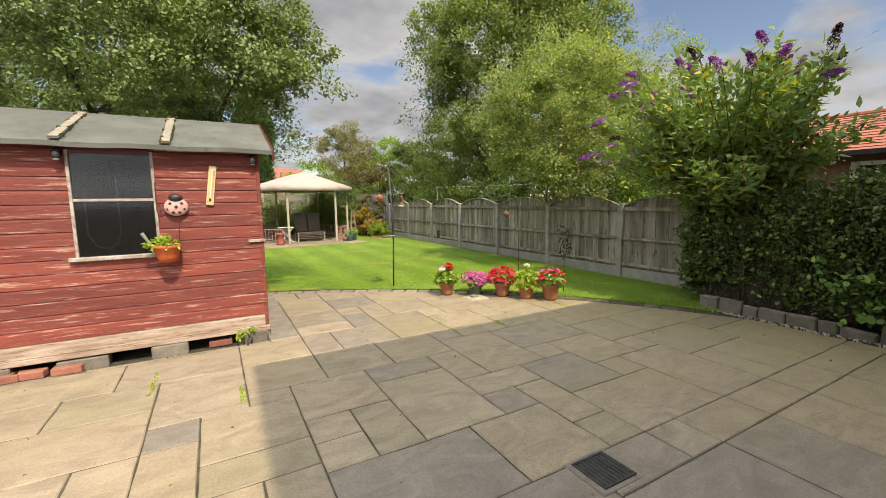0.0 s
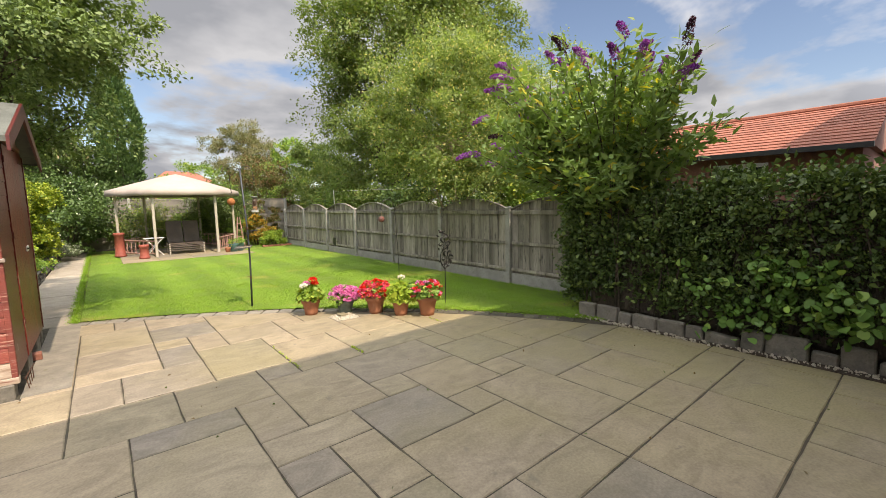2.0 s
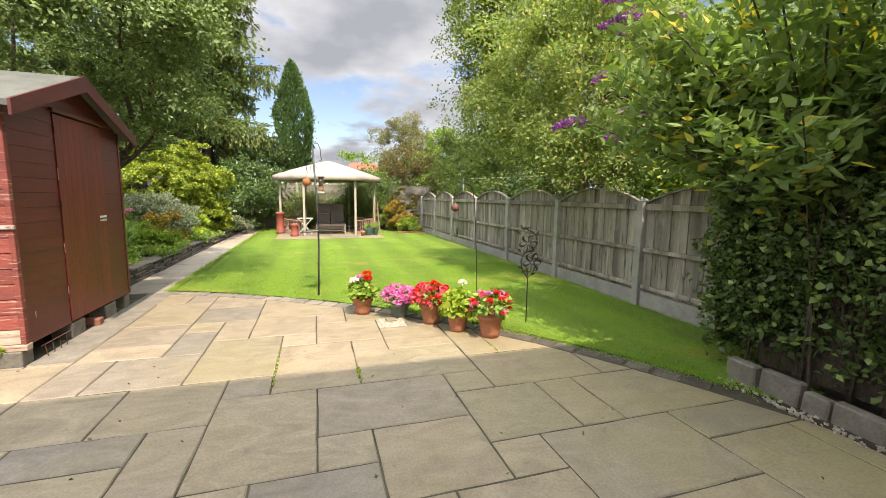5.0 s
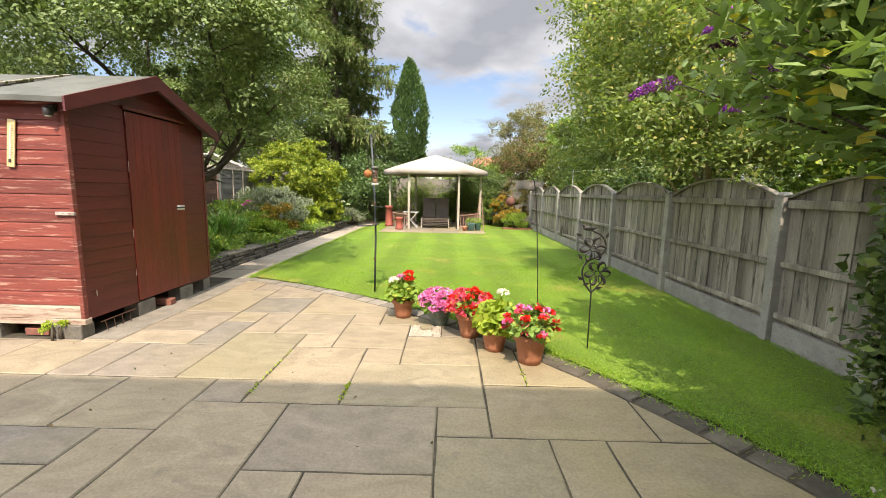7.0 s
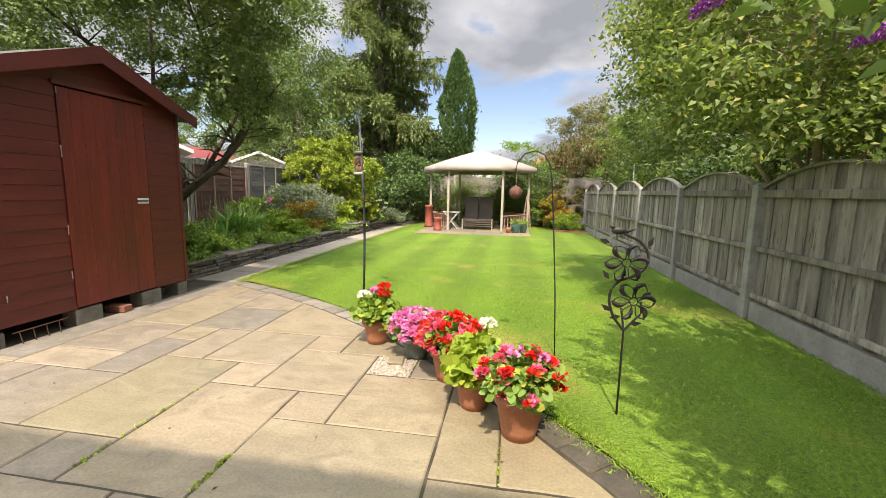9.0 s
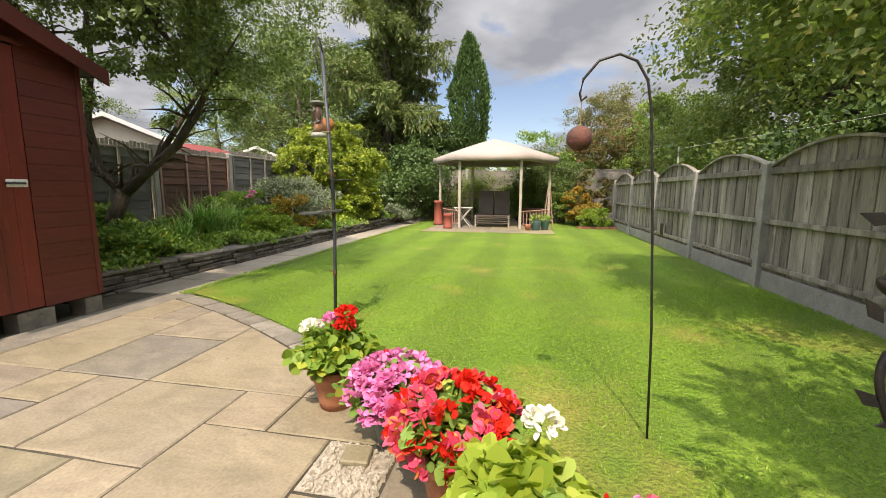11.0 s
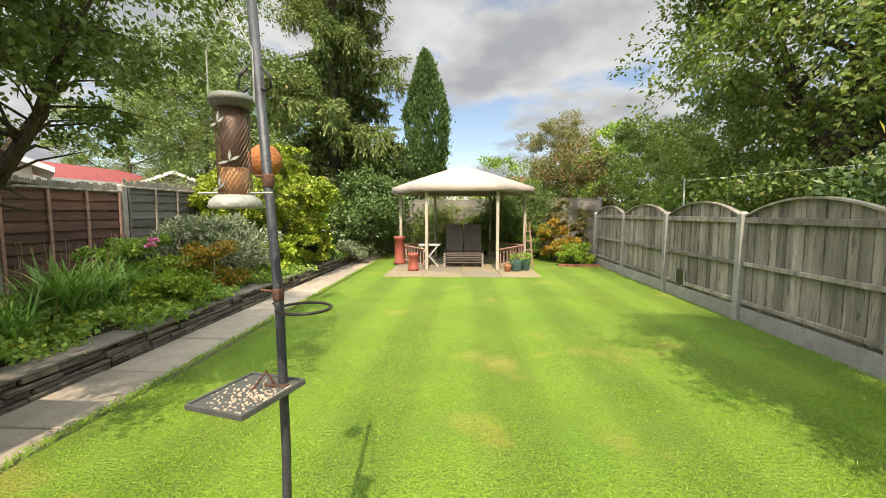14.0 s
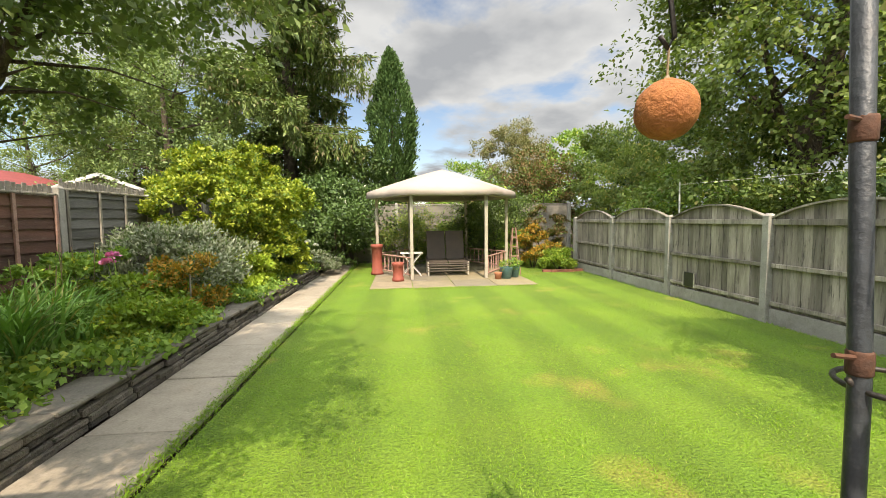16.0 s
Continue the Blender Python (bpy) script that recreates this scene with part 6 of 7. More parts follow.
# shrubs beyond the side fence and behind the gazebo
for name, at, rad, leaf, label, cnt, ln in (
    ("shrub", (8.7, 17.2, 0), (1.2, 1.5, 1.45), "l_twiggy", "yellow-green bushy shrub beyond the fence", 260, 0.08),
    ("shrub", (8.5, 14.6, 0), (0.95, 1.4, 1.15), "l_green", "fresh green shrub showing over the fence", 220, 0.07),
    ("shrub", (8.35, 11.4, 0), (0.85, 1.5, 1.0), "l_birch", "green shrub close behind the fence", 200, 0.07),
    ("shrub", (9.0, 9.5, 0), (1.2, 1.6, 1.15), "l_laurel", "dark shrub in shade behind the fence", 220, 0.08),
    ("shrub", (8.3, 5.2, 0), (0.8, 1.2, 1.1), "l_green", "green shrub behind the fence panel", 200, 0.07),
    ("shrub", (9.6, 19.4, 0), (1.7, 1.6, 2.2), "l_birch", "tall loose green shrub beyond the end of the fence", 320, 0.09),
    ("shrub", (7.0, 20.8, 0), (1.5, 1.2, 1.7), "l_bronze", "brownish green shrub behind the back fence", 260, 0.08),
    ("shrub", (4.6, 20.6, 0), (1.5, 1.0, 1.5), "l_green", "leafy green shrub behind the back fence", 240, 0.09),
    ("shrub", (12.5, 21.0, 0), (2.4, 2.2, 2.9), "l_laurel", "dark tall shrub mass far beyond the fence", 360, 0.11),
    ("shrub", (13.5, 16.0, 0), (2.2, 2.4, 2.6), "l_laurel", "dark tall shrub mass under the trees", 360, 0.11),
    ("shrub", (14.2, 11.2, 0), (2.0, 2.4, 2.4), "l_laurel", "dark shrub mass under the spreading tree", 320, 0.11),
    ("shrub", (10.5, 25.0, 0), (2.6, 2.2, 2.6), "l_green", "distant green bushes far beyond the fence", 320, 0.12),
    ("shrub", (0.6, 19.9, 0), (1.5, 0.8, 1.7), "l_laurel", "glossy dark laurel behind the gazebo", 300, 0.09),
    ("shrub", (4.7, 18.1, 0), (0.85, 0.6, 1.05), "l_hedge", "rounded clipped dark green bush behind the gazebo", 420, 0.055),
    ("shrub", (2.35, 18.4, 0), (0.42, 0.3, 0.72), "l_twiggy", "loose pale green climber against the back fence", 150, 0.055),
    ("shrub", (3.75, 18.5, 0), (0.36, 0.25, 0.6), "l_green", "green climber against the back fence", 120, 0.055),
    ("shrub", (0.2, 17.7, 0.15), (0.95, 0.85, 1.0), "l_laurel", "dark glossy laurel beside the gazebo", 280, 0.08),
    ("shrub", (-5.5, 24.5, 0), (2.6, 2.2, 3.2), "l_apple", "grey-green tall bushes beyond the boundary", 420, 0.12),
    ("shrub", (-9.8, 28.0, 0), (4.2, 3.0, 4.4), "l_birch", "distant tall trees beyond the outbuilding", 500, 0.16),
):
    shrub(name, at, rad, leaf, label, count=cnt, per=26, spread=0.17, length=ln * 1.15, width=ln * 0.7)
shrub("golden_bush", (-1.2, 14.05, 0.15), (1.30, 1.15, 1.2), "l_golden", "large rounded golden-green bush in the border", count=1650, per=22, spread=0.052, length=0.06, width=0.04, shell=0.88)
shrub("silver_shrub", (-1.25, 12.2, 0.2), (0.72, 0.72, 0.48), "l_silver", "silver-grey leafed shrub with loose stems", count=230, per=44, spread=0.09, length=0.06, width=0.024, upright=0.6)

# ---- flower pots along the patio edge ----
def terra_profile(rad, h):
    return [(rad * 0.68, 0), (rad * 0.74, h * 0.2), (rad * 0.92, h * 0.74), (rad * 1.04, h * 0.76), (rad * 1.08, h * 0.97), (rad * 1.02, h), (rad * 0.92, h), (rad * 0.88, h * 0.82), (0.0, h * 0.82)]


def petals(centre, radius, count, size, mat, name="bloom", flat=0.6):
    u = unit(rng.normal(size=(count, 3)))
    u[:, 2] = np.abs(u[:, 2])
    pts = np.array(centre) + u * radius * rng.uniform(0.75, 1.0, (count, 1)) * np.array((1, 1, flat))
    return leaf_mesh(name, pts, M[mat], size, size * 0.95, u, 0.0, 0.1, 0.3, 0.1, outline=ROUND)


def flower_pot(x, y, rad, h, pot_mat, label, leaf, dome, blooms, leaf_size=0.06, heads=(), group="flower pots on the patio edge"):
    t = thing("flower_pot", (x, y, 0.0), label, "flower pot", group)
    part("pot", lathe(terra_profile(rad, h), (x, y, 0.002), 24), M[pot_mat], t, smooth=True)
    part("soil", lathe([(rad * 0.9, h * 0.80), (rad * 0.6, h * 0.86), (0, h * 0.87)], (x, y, 0.002), 16), M["soil"], t)
    cz = h + dome[1] * 0.30
    p_, o_ = clumps((x, y, cz), (dome[0] * 0.92, dome[0] * 0.92, dome[1] * 0.72), 55, 14, 0.022, 0.5, -0.45)
    part("leaves", leaf_mesh("leaves", p_, M[leaf], leaf_size * 0.85, leaf_size * 0.85, o_ * 0.7, 0.0, 0.15, outline=ROUND), None, t)
    rr = random.Random(int(x * 100))
    for mat, ox, oy, oz in heads:
        c = (x + ox, y + oy, h + oz)
        part("stalk", tube([(x + ox * 0.3, y + oy * 0.3, h), (x + ox * 0.8, y + oy * 0.8, h + oz * 0.7), c], 0.003, 5), M["l_green"], t)
        part("bloom", petals(c, 0.04, 70, 0.024, mat), None, t)
    for mat, n_, br, ps in blooms:
        for q in range(n_):
            a, e = rr.uniform(0, 2 * math.pi), rr.uniform(-0.25, 1.0)
            ring_ = math.sqrt(max(0.02, 1 - e * e))
            c = (x + dome[0] * 1.08 * ring_ * math.cos(a), y + dome[0] * 1.08 * ring_ * math.sin(a), cz + dome[1] * 0.86 * e)
            part("bloom", petals(c, br, 18, ps, mat), None, t)
    return t


flower_pot(3.09, 5.45, 0.115, 0.20, "terracotta", "terracotta pot of green geranium with white and scarlet heads", "l_fresh", (0.16, 0.16), (), 0.06, (("f_white", -0.10, -0.03, 0.19), ("f_red", 0.05, 0.02, 0.25), ("f_red", 0.06, -0.01, 0.20), ("f_pink", -0.03, 0.05, 0.20)))
flower_pot(3.47, 5.22, 0.115, 0.17, "green_pot", "mottled green pot full of pink busy lizzies", "l_green", (0.17, 0.15), (("f_pink", 105, 0.024, 0.03), ("f_red", 6, 0.022, 0.03)), 0.045)
flower_pot(3.76, 4.92, 0.125, 0.22, "terracotta", "terracotta pot heaped with red and crimson flowers", "l_green", (0.18, 0.17), (("f_crimson", 44, 0.024, 0.03), ("f_red", 30, 0.024, 0.03)), 0.045)
flower_pot(3.95, 4.60, 0.115, 0.21, "terracotta", "terracotta pot of lime green geranium leaves and a white head", "l_lime", (0.15, 0.15), (), 0.085, (("f_white", 0.06, 0.06, 0.26),))
flower_pot(4.20, 4.36, 0.128, 0.24, "terracotta", "large terracotta pot of red and pink begonias", "l_green", (0.19, 0.17), (("f_red", 20, 0.020, 0.025), ("f_crimson", 17, 0.020, 0.025), ("f_pink", 8, 0.020, 0.024)), 0.05)

# ---- feeder pole on the lawn ----
PX, PY = 2.605, 6.44
fp = thing("feeder_pole", (PX, PY, 0), "blue-grey metal bird feeding pole with rusty brackets and hooks", "bird feeding station")
part("pole", tube([(PX + 0.005, PY, -0.05), (PX + 0.022, PY, 0.7), (PX + 0.018, PY, 1.1), (PX - 0.03, PY, 1.98)], 0.0125, 10), M["pole"], fp, smooth=True)
for z in (0.42, 0.86, 1.12, 1.42):
    part("bracket", lathe([(0.0135, 0), (0.0148, 0.003), (0.0148, 0.030), (0.0135, 0.033)], (PX + (0.015 if z < 0.6 else 0.022 - 0.05 * max(0, z - 1.0)), PY, z), 12), M["rust"], fp, smooth=True)
    part("screw", tube([(PX - 0.03, PY - 0.006, z + 0.03), (PX + 0.004, PY - 0.004, z + 0.025)], 0.0035, 6), M["rust"], fp)
for sgn, (hx, hy, hz) in ((1, (2.67, 6.17, 1.75)), (-1, (2.49, 6.66, 1.62))):
    s_ = Vector((PX - 0.025, PY, 1.95))
    e_ = Vector((hx, hy, hz))
    pts = [s_, s_.lerp(e_, 0.25) + Vector((0, 0, 0.10)), s_.lerp(e_, 0.7) + Vector((0, 0, 0.17)), Vector((hx, hy + (0.01 * sgn), 1.90)), Vector((hx, hy, hz + 0.10)), Vector((hx + 0.012, hy, hz + 0.02)), Vector((hx, hy, hz)), Vector((hx - 0.015, hy, hz + 0.02))]
    part("hook_arm", tube(pts, 0.0045, 7), M["dark_metal"], fp, smooth=True)
for a in (-1, 1):
    c = Vector((PX - 0.02 + a * 0.018, PY - 0.01, 1.70))
    part("side_hook", tube([c + Vector((0, 0, 0.02)), c + Vector((a * 0.02, 0, 0.0)), c + Vector((a * 0.025, 0, -0.03)), c + Vector((a * 0.01, 0, -0.04)), c + Vector((a * 0.0, 0, -0.03))], 0.004, 6), M["dark_metal"], fp, smooth=True)
bm = tube([(PX, PY, 1.115)] + [(PX + 0.085 + 0.07 * math.cos(a), PY + 0.07 * math.sin(a), 1.10) for a in np.linspace(math.pi, -math.pi, 25)], 0.004, 6)
part("ring_holder", bm, M["dark_metal"], fp, "black wire ring for a dish", smooth=True)
TR = pose(2.545, 6.405, 0.872, 3, -4, -22)
tray = part("seed_tray", box(-0.10, 0.10, -0.10, 0.10, 0, 0.006, 0.002, TR), M["tray"], fp, "dark plastic seed tray scattered with seed")
for a, b, c, d in ((-0.104, 0.104, -0.104, -0.098), (-0.104, 0.104, 0.098, 0.104), (-0.104, -0.098, -0.098, 0.098), (0.098, 0.104, -0.098, 0.098)):
    part("rim", box(a, b, c, d, -0.004, 0.013, 0.002, TR), M["tray"], tray)
bm = bmesh.new()
rr = random.Random(44)
for q in range(220):
    s_ = rr.uniform(0.0008, 0.0024)
    add_box(bm, -s_ * 1.6, s_ * 1.6, -s_, s_, 0, s_ * 1.4, 0, TR @ pose(min(0.09, max(-0.09, rr.gauss(0.03, 0.05))), min(0.09, max(-0.09, rr.gauss(-0.01, 0.05))), 0.006, 0, 0, rr.uniform(0, 180)))
tagged(part("seed", bm, M["seed"], tray), kind="stuff")
part("tray_arm", tube([(PX, PY, 0.88), (PX - 0.02, PY - 0.01, 0.93), (2.55, 6.42, 0.88)], 0.004, 6), M["rust"], fp)

# seed feeder hanging from the pole
fd = thing("bird_feeder", (2.67, 6.17, 1.365), "tubular bird feeder with brown wire mesh and grey caps", "bird feeder")
FXY = (2.67, 6.17, 0)
part("base_cap", lathe([(0.046, 1.362), (0.05, 1.366), (0.046, 1.378), (0.034, 1.388), (0.0, 1.388)], FXY, 24), M["feeder_grey"], fd, smooth=True)
part("top_cap", lathe([(0.032, 1.553), (0.038, 1.554), (0.038, 1.562), (0.0415, 1.563), (0.041, 1.570), (0.036, 1.577), (0.022, 1.581), (0.0, 1.582)], FXY, 24), M["feeder_cap"], fd, smooth=True)
part("nuts", lathe([(0.025, 1.386), (0.025, 1.440), (0.0, 1.446)], FXY, 18), M["nuts"], fd, "peanuts filling the lower third", smooth=True)
part("inner_tube", lathe([(0.0235, 1.44), (0.0235, 1.557)], FXY, 18), M["mesh_brown"], fd, smooth=True)
bm = bmesh.new()
for k in range(26):
    for sg in (-1, 1):
        pts = [(2.67 + 0.0305 * math.cos(2 * math.pi * k / 26 + sg * f * 3.4), 6.17 + 0.0305 * math.sin(2 * math.pi * k / 26 + sg * f * 3.4), 1.386 + 0.172 * f) for f in np.linspace(0, 1, 13)]
        add_tube(bm, pts, 0.0005, 3, False)
part("wire_mesh", bm, M["mesh_brown"], fd, "diamond wire mesh")
for z, a in ((1.45, -1.3), (1.52, -1.9), (1.40, -2.0)):
    for q in (-0.5, 0.5, 2.4):
        c = Vector((2.67 + 0.0325 * math.cos(a), 6.17 + 0.0325 * math.sin(a), z))
        tdir = Vector((-math.sin(a), math.cos(a), 0))
        bm = bmesh.new()
        tip = c + (tdir * math.cos(q + 1) + Vector((0, 0, 1)) * math.sin(q + 1)) * 0.021
        side_ = (tdir * -math.sin(q + 1) + Vector((0, 0, 1)) * math.cos(q + 1)) * 0.003
        nrm = Vector((math.cos(a), math.sin(a), 0)) * 0.0012
        vs = [bm.verts.new(v) for v in (c - nrm, c.lerp(tip, .5) + side_ - nrm, tip - nrm, c.lerp(tip, .5) - side_ - nrm, c + nrm, c.lerp(tip, .5) + side_ + nrm, tip + nrm, c.lerp(tip, .5) - side_ + nrm)]
        for f in ((4, 5, 6, 7), (3, 2, 1, 0), (0, 1, 5, 4), (1, 2, 6, 5), (2, 3, 7, 6), (3, 0, 4, 7)):
            bm.faces.new([vs[i] for i in f])
        part("leaf_ornament", bm, M["feeder_grey"], fd)
part("bail", tube([(2.67 - 0.045, 6.17, 1.565), (2.67 - 0.045, 6.17, 1.66), (2.67 - 0.02, 6.17, 1.71), (2.67, 6.17, 1.748), (2.67 + 0.02, 6.17, 1.71), (2.67 + 0.045, 6.17, 1.66), (2.67 + 0.045, 6.17, 1.565)], 0.0016, 5), M["feeder_grey"], fd, "thin wire bail")
part("perch", tube([(2.67 - 0.075, 6.17, 1.392), (2.67 + 0.075, 6.17, 1.392)], 0.0025, 6), M["feeder_grey"], fd)


def coconut(x, y, z, rad, mat, label, string):
    t = thing("coconut_feeder", (x, y, z - rad), label, "bird feeder")
    bm = bmesh.new()
    bmesh.ops.create_icosphere(bm, subdivisions=4, radius=rad)
    for v in bm.verts:
        n_ = noise.noise(v.co * 38) * 0.03 + noise.noise(v.co * 110) * 0.02
        v.co = Vector((x, y, z)) + v.co * (1 + n_)
    part("shell", bm, M[mat], t, smooth=True)
    part("string", tube([(x, y, z + rad * 0.96), (x + 0.002, y, z + string)], 0.0022, 5), M["dry"], t)
    part("knot", lathe([(0.004, -0.004), (0.006, 0), (0.004, 0.006), (0, 0.007)], (x, y, z + rad), 8), M["dry"], t)
    return t


coconut(2.49, 6.66, 1.515, 0.052, "coconut", "orange-brown coconut feeder hanging on a string", 0.105)
# crook beside the patio with a dark coconut shell
ck = thing("shepherd_crook", (4.49, 5.43, 0), "thin dark metal crook standing in the lawn", "plant hook")
part("stem", tube([(4.49, 5.43, -0.05), (4.46, 5.39, 0.5), (4.42, 5.36, 1.0), (4.39, 5.345, 1.32), (4.37, 5.34, 1.42), (4.33, 5.335, 1.485), (4.27, 5.33, 1.51), (4.20, 5.327, 1.49), (4.15, 5.327, 1.43), (4.140, 5.327, 1.38), (4.146, 5.327, 1.355), (4.164, 5.327, 1.37)], 0.005, 7), M["dark_metal"], ck, smooth=True)
coconut(4.146, 5.327, 1.222, 0.046, "rust_ball", "dark rusty coconut shell hanging from a crook", 0.138)

def spline(pts, per=5):
    """A smooth curve through points."""
    pts = [Vector(q) for q in pts]
    out = []
    for i in range(len(pts) - 1):
        p0, p1, p2, p3 = pts[max(i - 1, 0)], pts[i], pts[i + 1], pts[min(i + 2, len(pts) - 1)]
        for j in range(per):
            f = j / per
            out.append(0.5 * (2 * p1 + (p2 - p0) * f + (2 * p0 - 5 * p1 + 4 * p2 - p3) * f * f + (3 * p1 - p0 - 3 * p2 + p3) * f ** 3))
    return out + [pts[-1]]


# wind spinner
sp = thing("wind_spinner", (4.74, 4.63, 0), "black metal garden spinner with two flower wheels and a bird", "garden ornament")
part("stake", tube([(4.74, 4.63, -0.05), (4.74, 4.63, 0.5), (4.72, 4.63, 0.62)], 0.006, 7), M["dark_metal"], sp, smooth=True)
scroll = [(4.74, 0.5), (4.68, 0.58), (4.655, 0.68), (4.69, 0.76), (4.77, 0.80), (4.825, 0.85), (4.83, 0.92), (4.79, 0.98), (4.73, 1.01), (4.69, 1.03)]
part("scroll", tube(spline([(x, 4.63, z) for x, z in scroll]), 0.0075, 8), M["dark_metal"], sp, smooth=True)
part("scroll", tube(spline([(4.74, 4.63, 0.5), (4.79, 4.63, 0.56), (4.82, 4.63, 0.60), (4.815, 4.63, 0.66)]), 0.006, 7), M["dark_metal"], sp, smooth=True)
for cx, cz in ((4.725, 0.87), (4.775, 0.665)):
    wheel = part("flower_wheel", tube([(cx + 0.022 * math.cos(a), 4.615, cz + 0.022 * math.sin(a)) for a in np.linspace(0, 2 * math.pi, 13)], 0.004, 6), M["dark_metal"], sp, smooth=True)
    for k in range(6):
        a = 2 * math.pi * k / 6
        c = Vector((cx, 4.61, cz))
        loop = spline([c + Vector((math.cos(a + da) * d, 0.012 * math.sin(3 * da), math.sin(a + da) * d)) for d, da in ((0.02, 0), (0.05, -0.36), (0.08, -0.30), (0.104, 0.05), (0.08, 0.34), (0.05, 0.40), (0.02, 0))], 3)
        part("petal", tube(loop, [0.003 + 0.011 * max(0.0, math.sin(2 * math.pi * (q / (len(loop) - 1) - 0.42))) for q in range(len(loop))], 7), M["dark_metal"], wheel, smooth=True)
for (x, z, a) in ((4.64, 0.62, 2.5), (4.84, 0.70, 0.6), (4.63, 0.80, 2.2), (4.84, 0.98, 1.2), (4.61, 0.98, 2.8), (4.69, 0.57, 3.4), (4.80, 0.54, 0.2)):
    bm = bmesh.new()
    d = Vector((math.cos(a), 0, math.sin(a)))
    s_ = Vector((-math.sin(a), 0, math.cos(a)))
    c = Vector((x, 4.63, z))
    vs = []
    for off in (-0.002, 0.002):
        vs.append([bm.verts.new(c + d * u + s_ * w + Vector((0, off, 0))) for u, w in ((-0.03, 0), (-0.005, 0.014), (0.03, 0), (-0.005, -0.014))])
    bm.faces.new(vs[0]); bm.faces.new(vs[1][::-1])
    for i in range(4):
        bm.faces.new((vs[0][i], vs[1][i], vs[1][(i + 1) % 4], vs[0][(i + 1) % 4]))
    part("metal_leaf", bm, M["dark_metal"], sp)
bm = bmesh.new()
bmesh.ops.create_icosphere(bm, subdivisions=3, radius=0.024, matrix=Matrix.Translation((4.68, 4.63, 1.035)) @ Matrix.Diagonal((1.7, 0.5, 0.8, 1)))
bmesh.ops.create_icosphere(bm, subdivisions=2, radius=0.013, matrix=Matrix.Translation((4.645, 4.63, 1.055)))
add_tube(bm, [(4.71, 4.63, 1.03), (4.76, 4.63, 1.045)], [0.012, 0.003], 6)
part("bird_figure", bm, M["dark_metal"], sp, smooth=True)

# drain cover in the patio
dr = thing("drain_cover", (1.74, 1.385, 0), "square cast iron drain grate set in the slabs", "drain")
part("surround", box(1.585, 1.895, 1.245, 1.525, -0.02, 0.0065, 0.004), M["sett"], dr)
# thin black plate stands for the shade below the grate; no hole is cut
part("pit_plate", box(1.63, 1.85, 1.28, 1.49, 0.0066, 0.0086), M["black"], dr)
for a, b, c, d in ((1.62, 1.86, 1.27, 1.285), (1.62, 1.86, 1.485, 1.50), (1.62, 1.635, 1.285, 1.485), (1.845, 1.86, 1.285, 1.485)):
    part("frame_bar", box(a, b, c, d, 0.006, 0.015, 0.002), M["iron"], dr)
for k in range(8):
    x = 1.65 + 0.027 * k
    part("grate_bar", box(x - 0.005, x + 0.005, 1.285, 1.485, 0.008, 0.014, 0.0015), M["iron"], dr)
for y in (1.335, 1.385, 1.435):
    part("grate_bar", box(1.635, 1.845, y - 0.005, y + 0.005, 0.0085, 0.0132, 0.0015), M["iron"], dr)

# ---- things on the shed front ----
tm = thing("thermometer", (0.0, 4.63, 1.45), "long yellow wall thermometer fixed aslant on the shed", "thermometer")
TM = Matrix.Translation((0.005, 4.632, 1.63)) @ Matrix.Rotation(radians(8), 4, "Y")
part("plate", box(-0.032, 0.032, -0.006, 0.006, -0.19, 0.19, 0.003, TM), M["yellow_gauge"], tm)
part("tube_glass", box(-0.004, 0.004, -0.010, -0.006, -0.12, 0.15, 0.001, TM), M["white"], tm)
part("bulb", box(-0.011, 0.011, -0.012, -0.006, -0.155, -0.125, 0.004, TM), M["black"], tm)
for k in range(14):
    part("scale_mark", box(0.008, 0.022, -0.0085, -0.006, -0.11 + k * 0.019, -0.107 + k * 0.019, 0, TM), M["black"], tm)
for x in (-1.10, 0.38):
    sl = thing("security_light", (x, 4.60, 1.86), "small dark weathered outdoor light under the shed eave", "lamp", "lights on the shed")
    part("mount", box(x - 0.025, x + 0.025, 4.60, 4.646, 1.88, 1.93, 0.006), M["dark_metal"], sl)
    part("head", lathe([(0.02, -0.03), (0.032, -0.01), (0.034, 0.03), (0.02, 0.045), (0, 0.048)], (x, 4.585, 1.868), 14), M["iron"], sl, smooth=True)
    part("lens", lathe([(0.0, -0.002), (0.022, 0.0), (0.024, 0.012)], (x, 4.585, 1.835), 14), M["feeder_grey"], sl, smooth=True)
hp_ = thing("wall_pot", (-0.39, 4.57, 0.92), "orange half-round pot of pale green plants hung on the shed", "plant pot")
part("pot", lathe([(0.075, 0), (0.088, 0.05), (0.103, 0.125), (0.112, 0.13), (0.112, 0.155), (0.10, 0.155), (0.095, 0.12), (0, 0.115)], (-0.39, 4.555, 0.925), 20), M["hang_pot"], hp_, smooth=True)
p_, o_ = clumps((-0.40, 4.555, 1.09), (0.11, 0.08, 0.045), 30, 12, 0.02)
part("plant", leaf_mesh("plant", p_, M["l_lime"], 0.035, 0.022, o_), None, hp_)
part("trowel", tube([(-0.50, 4.57, 1.06), (-0.575, 4.56, 1.20)], [0.008, 0.016], 8), M["feeder_grey"], hp_, "silver metal trowel handle")
part("hanger", tube([(-0.30, 4.62, 1.08), (-0.285, 4.625, 1.3)], 0.004, 6), M["rust"], hp_)
lb = thing("ladybird_ornament", (-0.295, 4.61, 1.34), "pink ladybird wall ornament with dark spots", "wall ornament")
bm = bmesh.new()
